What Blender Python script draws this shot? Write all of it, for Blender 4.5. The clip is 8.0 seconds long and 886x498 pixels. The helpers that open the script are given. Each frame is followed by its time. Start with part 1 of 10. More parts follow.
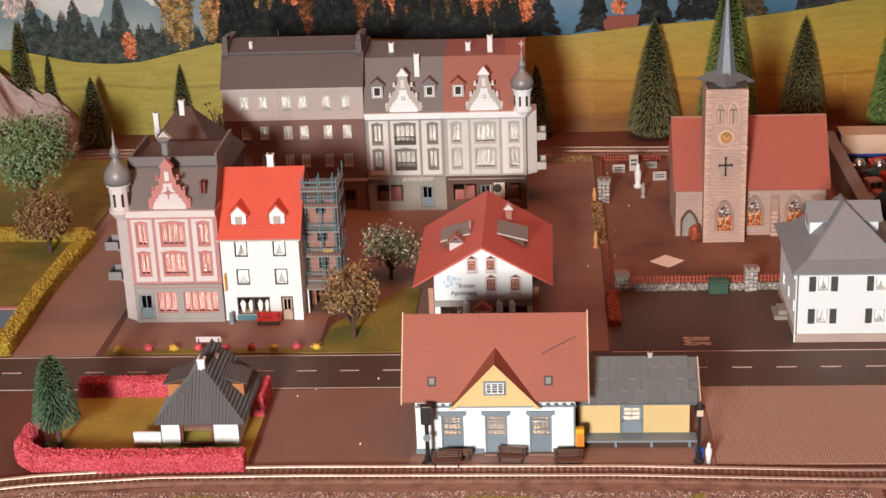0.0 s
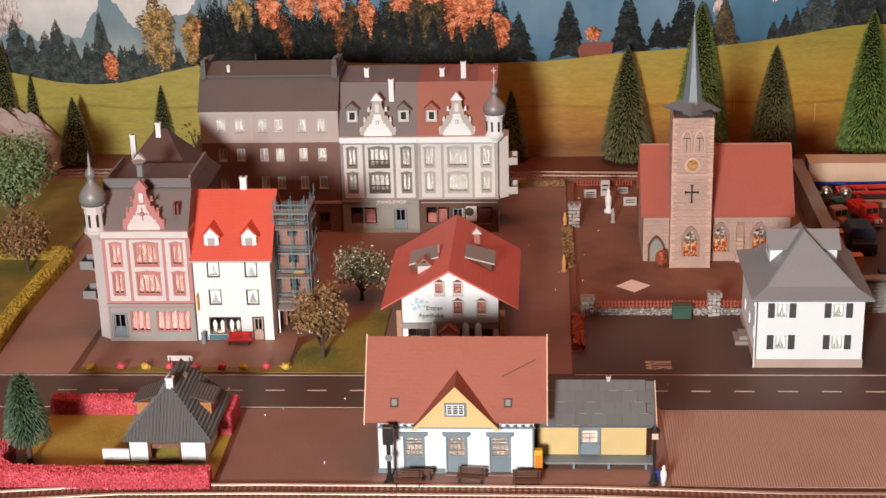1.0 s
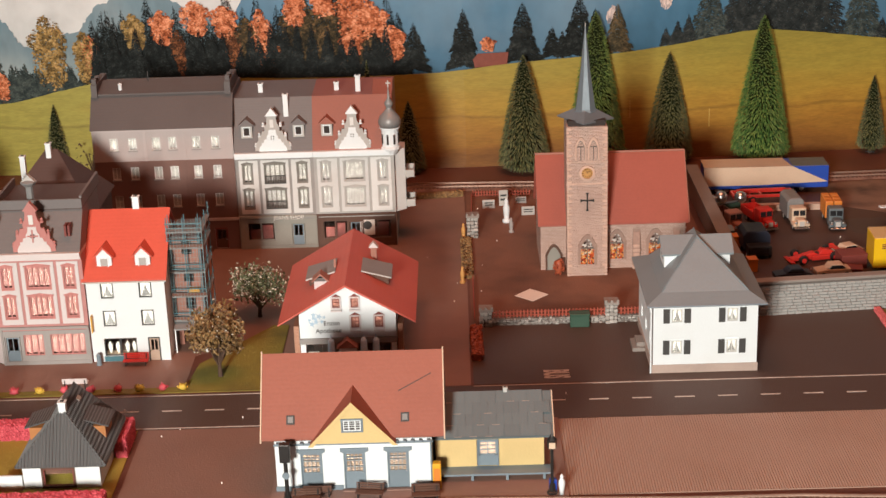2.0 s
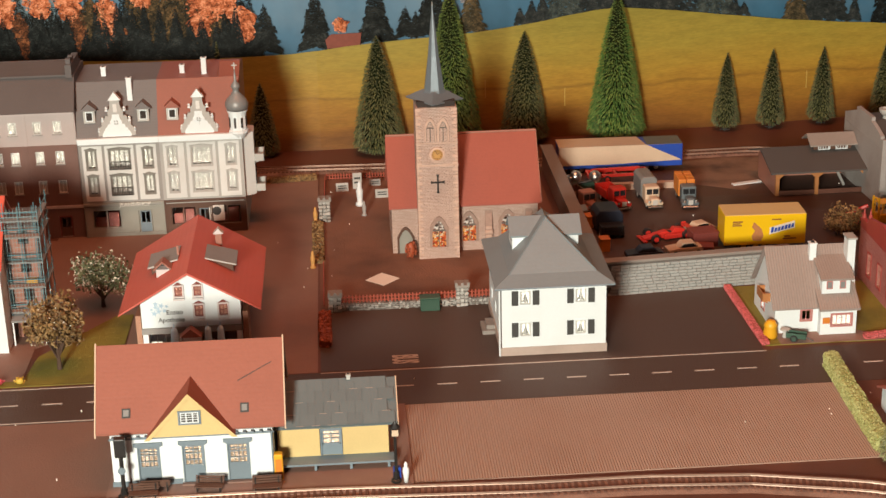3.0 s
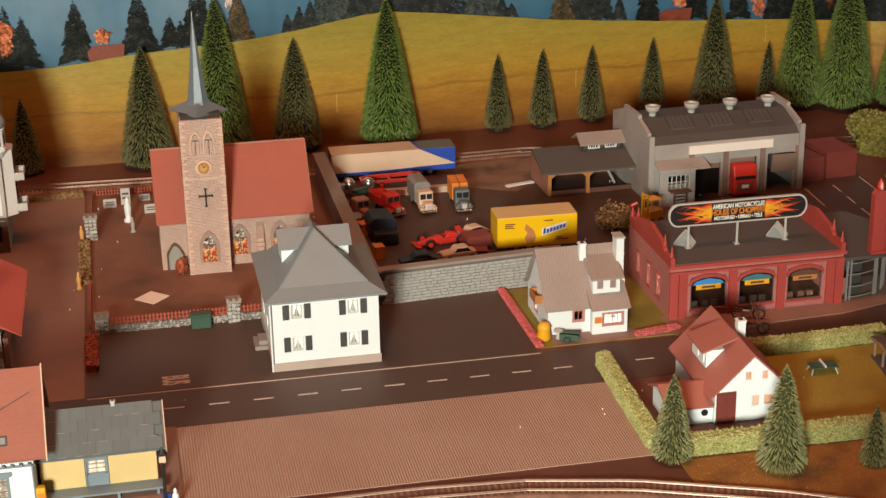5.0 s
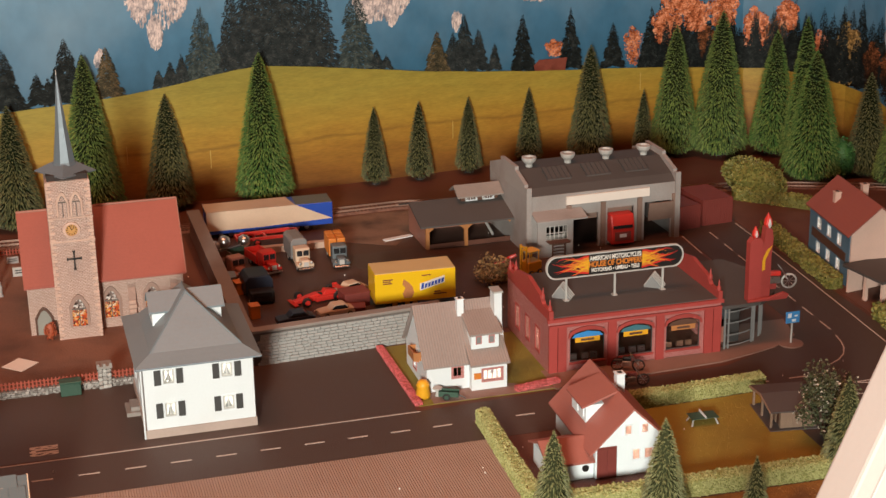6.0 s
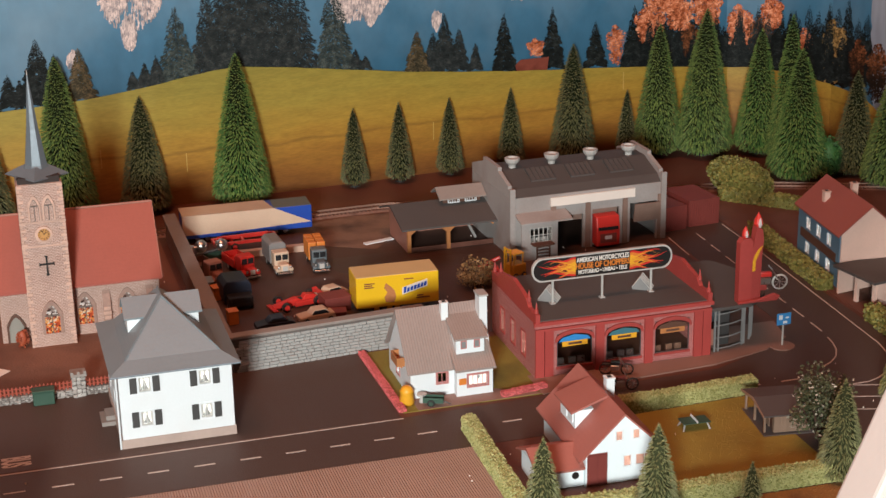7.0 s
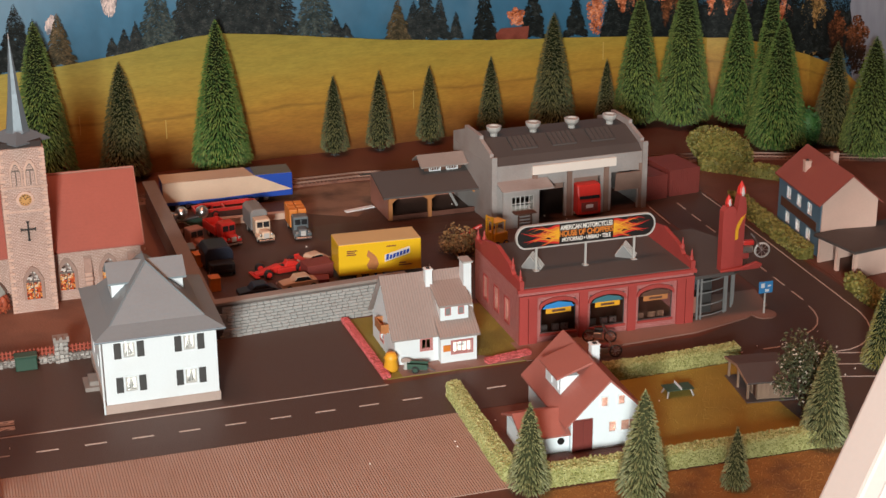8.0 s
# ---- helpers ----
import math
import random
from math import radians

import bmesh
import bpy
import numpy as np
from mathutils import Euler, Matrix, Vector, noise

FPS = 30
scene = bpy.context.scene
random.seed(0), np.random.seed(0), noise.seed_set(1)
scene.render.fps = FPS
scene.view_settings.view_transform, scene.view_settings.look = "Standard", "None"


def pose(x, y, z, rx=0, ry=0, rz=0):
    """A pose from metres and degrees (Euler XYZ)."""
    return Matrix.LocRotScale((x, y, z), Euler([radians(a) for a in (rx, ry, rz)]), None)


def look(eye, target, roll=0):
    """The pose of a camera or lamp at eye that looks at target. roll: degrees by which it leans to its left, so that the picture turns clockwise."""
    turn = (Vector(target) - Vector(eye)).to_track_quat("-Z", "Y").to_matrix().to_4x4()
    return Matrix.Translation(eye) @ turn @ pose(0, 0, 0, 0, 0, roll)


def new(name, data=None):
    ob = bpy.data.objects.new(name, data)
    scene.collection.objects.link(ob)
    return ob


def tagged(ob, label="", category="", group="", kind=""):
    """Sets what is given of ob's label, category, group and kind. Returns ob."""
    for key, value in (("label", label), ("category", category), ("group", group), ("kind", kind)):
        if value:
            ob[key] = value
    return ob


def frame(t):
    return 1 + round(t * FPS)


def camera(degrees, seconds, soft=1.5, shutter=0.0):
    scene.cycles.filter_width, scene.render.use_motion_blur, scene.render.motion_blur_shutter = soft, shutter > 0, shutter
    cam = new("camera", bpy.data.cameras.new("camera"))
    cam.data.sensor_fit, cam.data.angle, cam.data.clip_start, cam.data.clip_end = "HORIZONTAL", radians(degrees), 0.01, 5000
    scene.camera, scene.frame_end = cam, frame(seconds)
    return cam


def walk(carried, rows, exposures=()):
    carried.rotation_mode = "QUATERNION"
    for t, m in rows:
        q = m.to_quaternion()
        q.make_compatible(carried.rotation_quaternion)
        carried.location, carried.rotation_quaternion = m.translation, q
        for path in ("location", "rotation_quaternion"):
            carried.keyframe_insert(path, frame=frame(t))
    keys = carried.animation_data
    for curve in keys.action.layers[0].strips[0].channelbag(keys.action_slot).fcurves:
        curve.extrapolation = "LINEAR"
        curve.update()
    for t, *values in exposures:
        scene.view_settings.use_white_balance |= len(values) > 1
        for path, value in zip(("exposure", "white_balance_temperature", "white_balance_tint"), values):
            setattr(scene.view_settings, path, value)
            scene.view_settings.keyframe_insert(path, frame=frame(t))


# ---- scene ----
# A model railway town on a board. Lengths in the builders are centimetres.
cam = camera(30.51, 8.0)
PATH = [
    (0.0, look((-0.2590, -1.6320, 0.7362), (-0.3771, -0.0473, 0.1320), -2.29)),
    (0.5, look((-0.2492, -1.6434, 0.7371), (-0.3611, -0.0731, 0.0956), -2.08)),
    (1.0, look((-0.2283, -1.6619, 0.7546), (-0.3389, -0.0704, 0.1671), -1.56)),
    (1.2, look((-0.2235, -1.6651, 0.7558), (-0.3327, -0.0704, 0.1772), -1.49)),
    (2.3, look((-0.1911, -1.6493, 0.7545), (-0.1676, -0.0517, 0.1741), -2.03)),
    (2.5, look((-0.1758, -1.6439, 0.7437), (-0.1292, -0.0470, 0.1624), -1.91)),
    (3.0, look((-0.1654, -1.6270, 0.7455), (-0.0651, -0.0399, 0.1447), -1.42)),
    (3.5, look((-0.1588, -1.6207, 0.7406), (0.0205, -0.0400, 0.1415), -1.04)),
    (4.0, look((-0.1355, -1.6086, 0.7407), (0.1238, -0.0400, 0.1389), -1.28)),
    (4.2, look((-0.1312, -1.6029, 0.7425), (0.1493, -0.0412, 0.1321), -1.43)),
    (5.3, look((-0.1314, -1.6005, 0.7495), (0.2133, -0.0453, 0.1556), -0.43)),
    (5.5, look((-0.1176, -1.5975, 0.7524), (0.2708, -0.0435, 0.1831), -0.14)),
    (6.0, look((-0.1100, -1.5771, 0.7475), (0.3170, -0.0300, 0.1870), -0.98)),
    (6.5, look((-0.1005, -1.5501, 0.7357), (0.3526, -0.0065, 0.1861), -1.12)),
    (7.0, look((-0.1058, -1.5339, 0.7284), (0.3454, 0.0083, 0.1735), -1.06)),
    (7.5, look((-0.1145, -1.5237, 0.7256), (0.3575, 0.0105, 0.1656), -0.60)),
    (8.0, look((-0.1232, -1.5305, 0.7214), (0.3566, -0.0068, 0.1400), -0.43)),
]

EXPOSURES = [(0.0, -0.02, 6300, 13), (1.2, -0.02, 6250, 12), (2.5, 0.0, 6550, 6), (3.5, 0.09, 6850, 2), (4.2, 0.09, 6950, 2), (5.5, 0.0, 6650, 4), (6.0, 0.0, 6450, 6), (6.5, 0.0, 5950, 6), (7.5, 0.02, 5900, 6), (8.0, 0.02, 5950, 5)]
walk(cam, PATH, EXPOSURES)

CM = 0.01

# ---- light ----
world = bpy.data.worlds.new("room_air")
scene.world = world
world.use_nodes = True
world.node_tree.nodes["Background"].inputs[0].default_value = (1.0, 0.5, 0.3, 1)
world.node_tree.nodes["Background"].inputs[1].default_value = 0.022


def area_lamp(name, eye, target, w, h, watts, colour):
    data = bpy.data.lights.new(name, "AREA")
    data.shape, data.size, data.size_y, data.energy, data.color = "RECTANGLE", w, h, watts, colour
    ob = new(name, data)
    ob.matrix_world = look(eye, target)
    return ob


area_lamp("room_lamp", (-0.86, -3.0, 0.90), (0.1, 0.4, 0.05), 0.36, 0.36, 146, (1.0, 0.925, 0.82))
area_lamp("ceiling_light", (-0.05, -0.15, 2.1), (0.0, 0.05, 0.0), 1.5, 0.5, 24, (1.0, 0.33, 0.165))

# ---- materials ----


class Nodes:
    def __init__(self, name):
        self.m = bpy.data.materials.new(name)
        self.m.use_nodes = True
        self.t = self.m.node_tree
        self.b = self.t.nodes["Principled BSDF"]
        self.co = self.t.nodes.new("ShaderNodeTexCoord").outputs["Object"]

    def n(self, kind, **inputs):
        node = self.t.nodes.new("ShaderNode" + kind)
        for key, v in inputs.items():
            self.link(v, node.inputs[key.replace("_", " ")])
        return node

    def link(self, v, socket):
        if hasattr(v, "is_linked"):
            self.t.links.new(v, socket)
        else:
            socket.default_value = v

    def mix(self, fac, a, b):
        node = self.t.nodes.new("ShaderNodeMix")
        node.data_type = "RGBA"
        self.link(fac, node.inputs[0])
        self.link(a, node.inputs[6])
        self.link(b, node.inputs[7])
        return node.outputs[2]

    def math(self, op, a, b=0.0):
        node = self.t.nodes.new("ShaderNodeMath")
        node.operation = op
        self.link(a, node.inputs[0])
        self.link(b, node.inputs[1])
        return node.outputs[0]

    def noise(self, scale, detail=3.0, vector=None):
        return self.n("TexNoise", Vector=vector or self.co, Scale=scale, Detail=detail).outputs[0]

    def ramp(self, fac, *stops):
        node = self.n("ValToRGB", Fac=fac)
        el = node.color_ramp.elements
        while len(el) < len(stops):
            el.new(0.5)
        for e, (p, c) in zip(el, stops):
            e.position, e.color = p, c
        return node.outputs[0]


def rgba(c, k=1.0):
    return (min(c[0] * k, 1), min(c[1] * k, 1), min(c[2] * k, 1), 1)


def surface(name, colour, rough=0.6, var=0.18, grain=260.0, stain=30.0, bump=0.12, metal=0.0, dirt=None, ribs=None, bricks=None, spec=0.5, coat=0.0):
    """Paint or plastic with fine grain, broad stains and relief. ribs: (axis, per metre, depth). bricks: (width, height, mortar colour) in metres."""
    k = Nodes(name)
    fine, broad = k.noise(grain, 4.0), k.noise(stain, 5.0)
    col = k.mix(fine, rgba(colour, 1 - var * 0.7), rgba(colour, 1 + var * 0.7))
    worn = dirt or tuple(v * 0.62 for v in colour)
    col = k.mix(k.math("MULTIPLY", k.ramp(broad, (0.45, (0, 0, 0, 1)), (0.75, (1, 1, 1, 1))), var * 2.2), col, rgba(worn))
    rnd = k.n("ObjectInfo").outputs["Random"]
    hsv = k.n("HueSaturation", Color=col, Value=k.math("ADD", k.math("MULTIPLY", rnd, 0.12), 0.94))
    col = hsv.outputs[0]
    height = fine
    if bricks:
        x, y, z = k.n("SeparateXYZ", Vector=k.co).outputs
        uv = k.n("CombineXYZ", X=k.math("ADD", x, y), Y=z).outputs[0]
        br = k.n("TexBrick", Vector=uv, Color1=(0.9, 0.9, 0.9, 1), Color2=(0.55, 0.55, 0.55, 1), Mortar=(0, 0, 0, 1), Scale=1.0)
        br.inputs["Mortar Size"].default_value = bricks[1] * 0.14
        br.inputs["Brick Width"].default_value = bricks[0]
        br.inputs["Row Height"].default_value = bricks[1]
        col = k.mix(br.outputs["Fac"], k.mix(0.35, col, k.n("MixRGB", Fac=1.0, Color1=col, Color2=br.outputs["Color"]).outputs[0]), rgba(bricks[2]))
        col = k.mix(0.5, col, k.mix(br.outputs["Fac"], hsv.outputs[0], rgba(bricks[2])))
        height = k.math("SUBTRACT", k.math("MULTIPLY", fine, 0.4), br.outputs["Fac"])
    if ribs:
        axis = k.n("SeparateXYZ", Vector=k.co).outputs["XYZ".index(ribs[0])]
        wave = k.math("SINE", k.math("MULTIPLY", axis, ribs[1] * 6.2832))
        height = k.math("ADD", k.math("MULTIPLY", wave, ribs[2]), k.math("MULTIPLY", fine, 0.5))
    bp = k.n("Bump", Strength=min(1.0, bump * 3), Distance=0.0006, Height=height)
    k.link(col, k.b.inputs["Base Color"])
    k.link(k.math("ADD", k.math("MULTIPLY", fine, 0.2), rough - 0.1), k.b.inputs["Roughness"])
    k.link(bp.outputs[0], k.b.inputs["Normal"])
    k.b.inputs["Metallic"].default_value = metal
    k.b.inputs["Specular IOR Level"].default_value = spec
    k.b.inputs["Coat Weight"].default_value = coat
    return k.m


def island_leaf(name, dark, light, rough=0.6):
    """Foliage: each clump takes its own tone."""
    k = Nodes(name)
    r = k.n("NewGeometry").outputs["Random Per Island"]
    col = k.mix(r, rgba(dark), rgba(light))
    col = k.mix(k.math("MULTIPLY", k.noise(60.0), 0.5), col, rgba(dark, 0.8))
    k.link(col, k.b.inputs["Base Color"])
    k.b.inputs["Roughness"].default_value = rough
    return k.m


def glass_sheet(name, tint=(0.9, 0.92, 0.9)):
    k = Nodes(name)
    k.b.inputs["Base Color"].default_value = rgba(tint)
    k.b.inputs["Transmission Weight"].default_value = 1.0
    k.b.inputs["Roughness"].default_value = 0.06
    k.b.inputs["IOR"].default_value = 1.25
    return k.m


M = {
    "asphalt": surface("asphalt", (0.068, 0.041, 0.032), 0.55, 0.25, 500, 9, 0.25, dirt=(0.075, 0.05, 0.04)),
    "yard": surface("dark_yard_earth", (0.082, 0.042, 0.030), 0.6, 0.3, 500, 7, 0.25, dirt=(0.035, 0.02, 0.016)),
    "yardgravel": surface("gritty_brown_gravel", (0.21, 0.125, 0.085), 0.8, 0.5, 330, 20, 0.6, dirt=(0.07, 0.04, 0.028)),
    "street": surface("brown_street", (0.27, 0.155, 0.118), 0.6, 0.25, 500, 7, 0.25, dirt=(0.035, 0.02, 0.016)),
    "board": surface("brown_board", (0.12, 0.042, 0.025), 0.6, 0.3, 400, 8, 0.25, dirt=(0.05, 0.022, 0.014)),
    "earth": surface("mottled_red_brown_earth", (0.19, 0.088, 0.056), 0.75, 0.42, 320, 12, 0.4, dirt=(0.075, 0.036, 0.024)),
    "field": surface("ribbed_brown_sheet", (0.38, 0.26, 0.205), 0.5, 0.16, 500, 8, 0.1, dirt=(0.27, 0.165, 0.12)),
    "forecourt": surface("brown_forecourt", (0.20, 0.115, 0.088), 0.6, 0.2, 500, 8, 0.2),
    "paving": surface("pink_brown_paving", (0.25, 0.15, 0.12), 0.6, 0.2, 600, 12, 0.2),
    "line": surface("road_paint", (0.54, 0.475, 0.43), 0.6, 0.2, 600, 60, 0.1),
    "white": surface("white_plaster", (0.72, 0.77, 0.80), 0.55, 0.06, 500, 25, 0.08, dirt=(0.6, 0.54, 0.48)),
    "cream": surface("cream_plaster", (0.64, 0.64, 0.63), 0.6, 0.12, 500, 25, 0.1, dirt=(0.35, 0.27, 0.22)),
    "paleblue": surface("pale_blue_plaster", (0.73, 0.81, 0.85), 0.55, 0.06, 500, 25, 0.08),
    "pinkwall": surface("pale_pink_plaster", (0.60, 0.545, 0.545), 0.6, 0.1, 500, 25, 0.1),
    "pinktrim": surface("rose_trim", (0.46, 0.185, 0.17), 0.6, 0.12, 500, 40, 0.1),
    "greyplaster": surface("grey_brown_plaster", (0.47, 0.405, 0.395), 0.65, 0.12, 500, 18, 0.12),
    "greytrim": surface("grey_stone_trim", (0.30, 0.28, 0.27), 0.65, 0.14, 400, 30, 0.15),
    "stonegrey": surface("grey_green_stone", (0.27, 0.26, 0.23), 0.65, 0.15, 400, 25, 0.15),
    "rose": surface("dull_rose_wall", (0.44, 0.20, 0.19), 0.6, 0.12, 500, 40, 0.1),
    "greyslate": surface("grey_slate_roof", (0.15, 0.135, 0.135), 0.55, 0.14, 300, 18, 0.12, ribs=("Z", 300, 0.1)),
    "leadgrey": surface("lead_grey_dome", (0.22, 0.22, 0.22), 0.45, 0.2, 300, 30, 0.1, metal=0.15),
    "darkstone": surface("dark_stone_frame", (0.19, 0.175, 0.155), 0.6, 0.14, 400, 30, 0.1),
    "slate": surface("dark_slate_roof", (0.095, 0.083, 0.083), 0.6, 0.14, 300, 18, 0.12, ribs=("Z", 300, 0.1)),
    "greyroof": surface("blue_grey_roof", (0.17, 0.215, 0.24), 0.5, 0.12, 300, 16, 0.1, ribs=("Z", 300, 0.1)),
    "redroof": surface("bright_red_tile_roof", (0.55, 0.088, 0.056), 0.5, 0.12, 300, 18, 0.15, ribs=("Z", 300, 0.12)),
    "orangeroof": surface("orange_red_tile_roof", (0.52, 0.108, 0.078), 0.5, 0.12, 300, 16, 0.15, ribs=("Z", 300, 0.12)),
    "brownroof": surface("red_brown_tile_roof", (0.27, 0.09, 0.062), 0.55, 0.14, 300, 14, 0.15, ribs=("Z", 300, 0.04)),
    "churchroof": surface("church_tile_roof", (0.29, 0.078, 0.056), 0.55, 0.14, 300, 14, 0.15, ribs=("Z", 300, 0.04)),
    "umberroof": surface("dark_brown_roof", (0.075, 0.045, 0.04), 0.6, 0.14, 300, 14, 0.15, ribs=("Z", 300, 0.12)),
    "pantile": surface("dark_grey_pantile", (0.09, 0.093, 0.096), 0.5, 0.12, 300, 16, 0.25, ribs=("X", 330, 0.9)),
    "taupe_roof": surface("taupe_tile_roof", (0.29, 0.24, 0.22), 0.55, 0.14, 300, 16, 0.2, ribs=("X", 330, 0.45)),
    "stone": surface("church_stone", (0.54, 0.355, 0.285), 0.75, 0.24, 300, 25, 0.33, bricks=(0.0040, 0.0019, (0.33, 0.20, 0.155)), dirt=(0.34, 0.19, 0.14)),
    "quoin": surface("pale_quoin_stone", (0.56, 0.38, 0.305), 0.75, 0.3, 260, 60, 0.3),
    "redbrick": surface("red_brick", (0.36, 0.062, 0.052), 0.6, 0.2, 300, 25, 0.15, bricks=(0.0042, 0.0016, (0.29, 0.065, 0.055))),
    "redtrim": surface("red_painted_trim", (0.345, 0.05, 0.043), 0.55, 0.15, 300, 30, 0.15),
    "wallstone": surface("grey_block_stone", (0.33, 0.33, 0.32), 0.7, 0.25, 300, 30, 0.25),
    "mortar": surface("grey_brown_mortar", (0.13, 0.11, 0.10), 0.8, 0.2, 300, 30, 0.2),
    "coping": surface("grey_coping", (0.25, 0.22, 0.20), 0.7, 0.2, 300, 20, 0.2),
    "yellow": surface("yellow_ochre_wall", (0.59, 0.445, 0.205), 0.55, 0.1, 500, 25, 0.1),
    "bluegrey": surface("blue_grey_paint", (0.17, 0.22, 0.26), 0.5, 0.12, 500, 30, 0.1),
    "blue": surface("slate_blue_paint", (0.10, 0.19, 0.27), 0.5, 0.12, 500, 25, 0.1),
    "teal": surface("teal_plastic", (0.06, 0.17, 0.21), 0.45, 0.12, 500, 40, 0.05),
    "netting": surface("grey_blue_netting", (0.26, 0.36, 0.38), 0.7, 0.35, 260, 60, 0.3),
    "darkgrey": surface("dark_grey_plastic", (0.05, 0.05, 0.05), 0.45, 0.15, 500, 40, 0.06),
    "midgrey": surface("mid_grey_plastic", (0.22, 0.22, 0.22), 0.5, 0.15, 500, 40, 0.06),
    "palegrey": surface("pale_grey_plastic", (0.45, 0.44, 0.42), 0.5, 0.12, 500, 40, 0.06),
    "hallgrey": surface("weathered_grey_hall", (0.34, 0.32, 0.31), 0.65, 0.22, 400, 16, 0.15, dirt=(0.17, 0.12, 0.10)),
    "flatroof": surface("dark_bitumen_roof", (0.078, 0.070, 0.067), 0.65, 0.2, 500, 12, 0.15),
    "black": surface("black_plastic", (0.016, 0.015, 0.015), 0.4, 0.1, 400, 40, 0.05),
    "red": surface("red_plastic", (0.55, 0.03, 0.022), 0.4, 0.12, 400, 40, 0.05),
    "oxide": surface("oxide_red_plastic", (0.18, 0.037, 0.03), 0.55, 0.15, 400, 30, 0.1),
    "orange": surface("orange_plastic", (0.62, 0.20, 0.03), 0.45, 0.12, 400, 40, 0.05),
    "amber": surface("amber_plastic", (0.72, 0.36, 0.02), 0.45, 0.12, 400, 40, 0.05),
    "beige": surface("beige_plastic", (0.60, 0.46, 0.34), 0.45, 0.1, 400, 40, 0.05),
    "tan": surface("tan_plaster", (0.50, 0.36, 0.28), 0.6, 0.1, 400, 25, 0.08),
    "pinkplaster": surface("pale_pink_render", (0.70, 0.50, 0.42), 0.6, 0.1, 400, 25, 0.1),
    "trailer": surface("yellow_trailer_paint", (0.80, 0.50, 0.01), 0.35, 0.05, 400, 40, 0.03),
    "royal": surface("royal_blue_plastic", (0.02, 0.07, 0.40), 0.35, 0.1, 400, 40, 0.03),
    "navy": surface("navy_plastic", (0.02, 0.028, 0.05), 0.45, 0.1, 400, 40, 0.05),
    "green": surface("dark_green_plastic", (0.03, 0.075, 0.05), 0.5, 0.15, 400, 40, 0.08),
    "chrome": surface("chrome", (0.62, 0.62, 0.62), 0.3, 0.05, 400, 40, 0.02, metal=1.0),
    "steel": surface("rail_steel", (0.36, 0.24, 0.19), 0.42, 0.3, 400, 12, 0.08, metal=0.5),
    "rust": surface("rusty_brown", (0.14, 0.055, 0.035), 0.7, 0.25, 400, 30, 0.2),
    "sleeper": surface("brown_sleeper", (0.125, 0.062, 0.045), 0.7, 0.25, 400, 40, 0.2),
    "ballast": surface("pinkish_ballast", (0.25, 0.15, 0.115), 0.8, 0.4, 700, 60, 0.5, dirt=(0.09, 0.05, 0.04)),
    "wood": surface("orange_brown_wood", (0.42, 0.17, 0.055), 0.55, 0.2, 300, 40, 0.12),
    "darkwood": surface("dark_brown_wood", (0.10, 0.045, 0.028), 0.6, 0.2, 300, 40, 0.12),
    "bark": surface("bark", (0.08, 0.045, 0.03), 0.8, 0.3, 300, 40, 0.3),
    "grass": surface("olive_grass_mat", (0.20, 0.17, 0.026), 0.8, 0.35, 900, 25, 0.5, dirt=(0.085, 0.075, 0.016)),
    "lawn": surface("golden_lawn_mat", (0.30, 0.225, 0.034), 0.8, 0.3, 900, 25, 0.5, dirt=(0.20, 0.15, 0.024)),
    "litter": surface("golden_brown_litter", (0.27, 0.125, 0.028), 0.85, 0.45, 700, 30, 0.6, dirt=(0.12, 0.05, 0.018)),
    "rock": surface("grey_pink_rock", (0.36, 0.30, 0.285), 0.8, 0.3, 120, 14, 0.5),
    "paper": surface("off_white_paper", (0.78, 0.72, 0.66), 0.6, 0.05, 300, 30, 0.05),
    "mossy": surface("pale_moss", (0.26, 0.20, 0.05), 0.85, 0.3, 900, 60, 0.5),
    "hallbrown": surface("brown_stained_pier", (0.22, 0.145, 0.115), 0.65, 0.25, 300, 30, 0.15),
    "roomwall": surface("brown_room_wall", (0.13, 0.075, 0.055), 0.7, 0.1, 40, 3, 0.05),
    "shedwood": surface("grey_brown_shed_boards", (0.34, 0.235, 0.17), 0.65, 0.2, 300, 40, 0.12),
    "plinth": surface("pinkish_plinth", (0.40, 0.31, 0.27), 0.65, 0.15, 300, 30, 0.1),
    "blind": surface("tan_blind", (0.30, 0.205, 0.145), 0.7, 0.15, 300, 40, 0.08),
    "dull_curtain": surface("grey_net_curtain", (0.40, 0.385, 0.37), 0.8, 0.15, 300, 60, 0.1),
    "curtain": surface("white_curtain", (0.75, 0.72, 0.68), 0.8, 0.1, 300, 40, 0.1),
    # solid panes, slits and belfry block: unlit depth put into a near-black colour
    "dim": surface("unlit_interior", (0.03, 0.022, 0.02), 0.8, 0.2, 300, 40, 0.1),
    "enamel": surface("cream_white_board", (0.60, 0.52, 0.48), 0.4, 0.05, 300, 10, 0.03),
    "signblue": surface("sign_blue", (0.05, 0.24, 0.55), 0.4, 0.05, 300, 30, 0.03),
    "glass": glass_sheet("window_glass"),
    "blossom": island_leaf("white_blossom", (0.36, 0.32, 0.24), (0.78, 0.75, 0.66)),
    "leaf_deep": island_leaf("deep_green_leaves", (0.04, 0.055, 0.022), (0.18, 0.20, 0.10)),
    # crown cores, here and below: shade between twigs put into a dark green
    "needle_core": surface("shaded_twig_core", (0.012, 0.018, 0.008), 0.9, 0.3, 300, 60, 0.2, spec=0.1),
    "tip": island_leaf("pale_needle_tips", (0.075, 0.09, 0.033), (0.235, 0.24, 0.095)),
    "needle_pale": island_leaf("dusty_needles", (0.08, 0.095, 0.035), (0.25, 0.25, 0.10)),
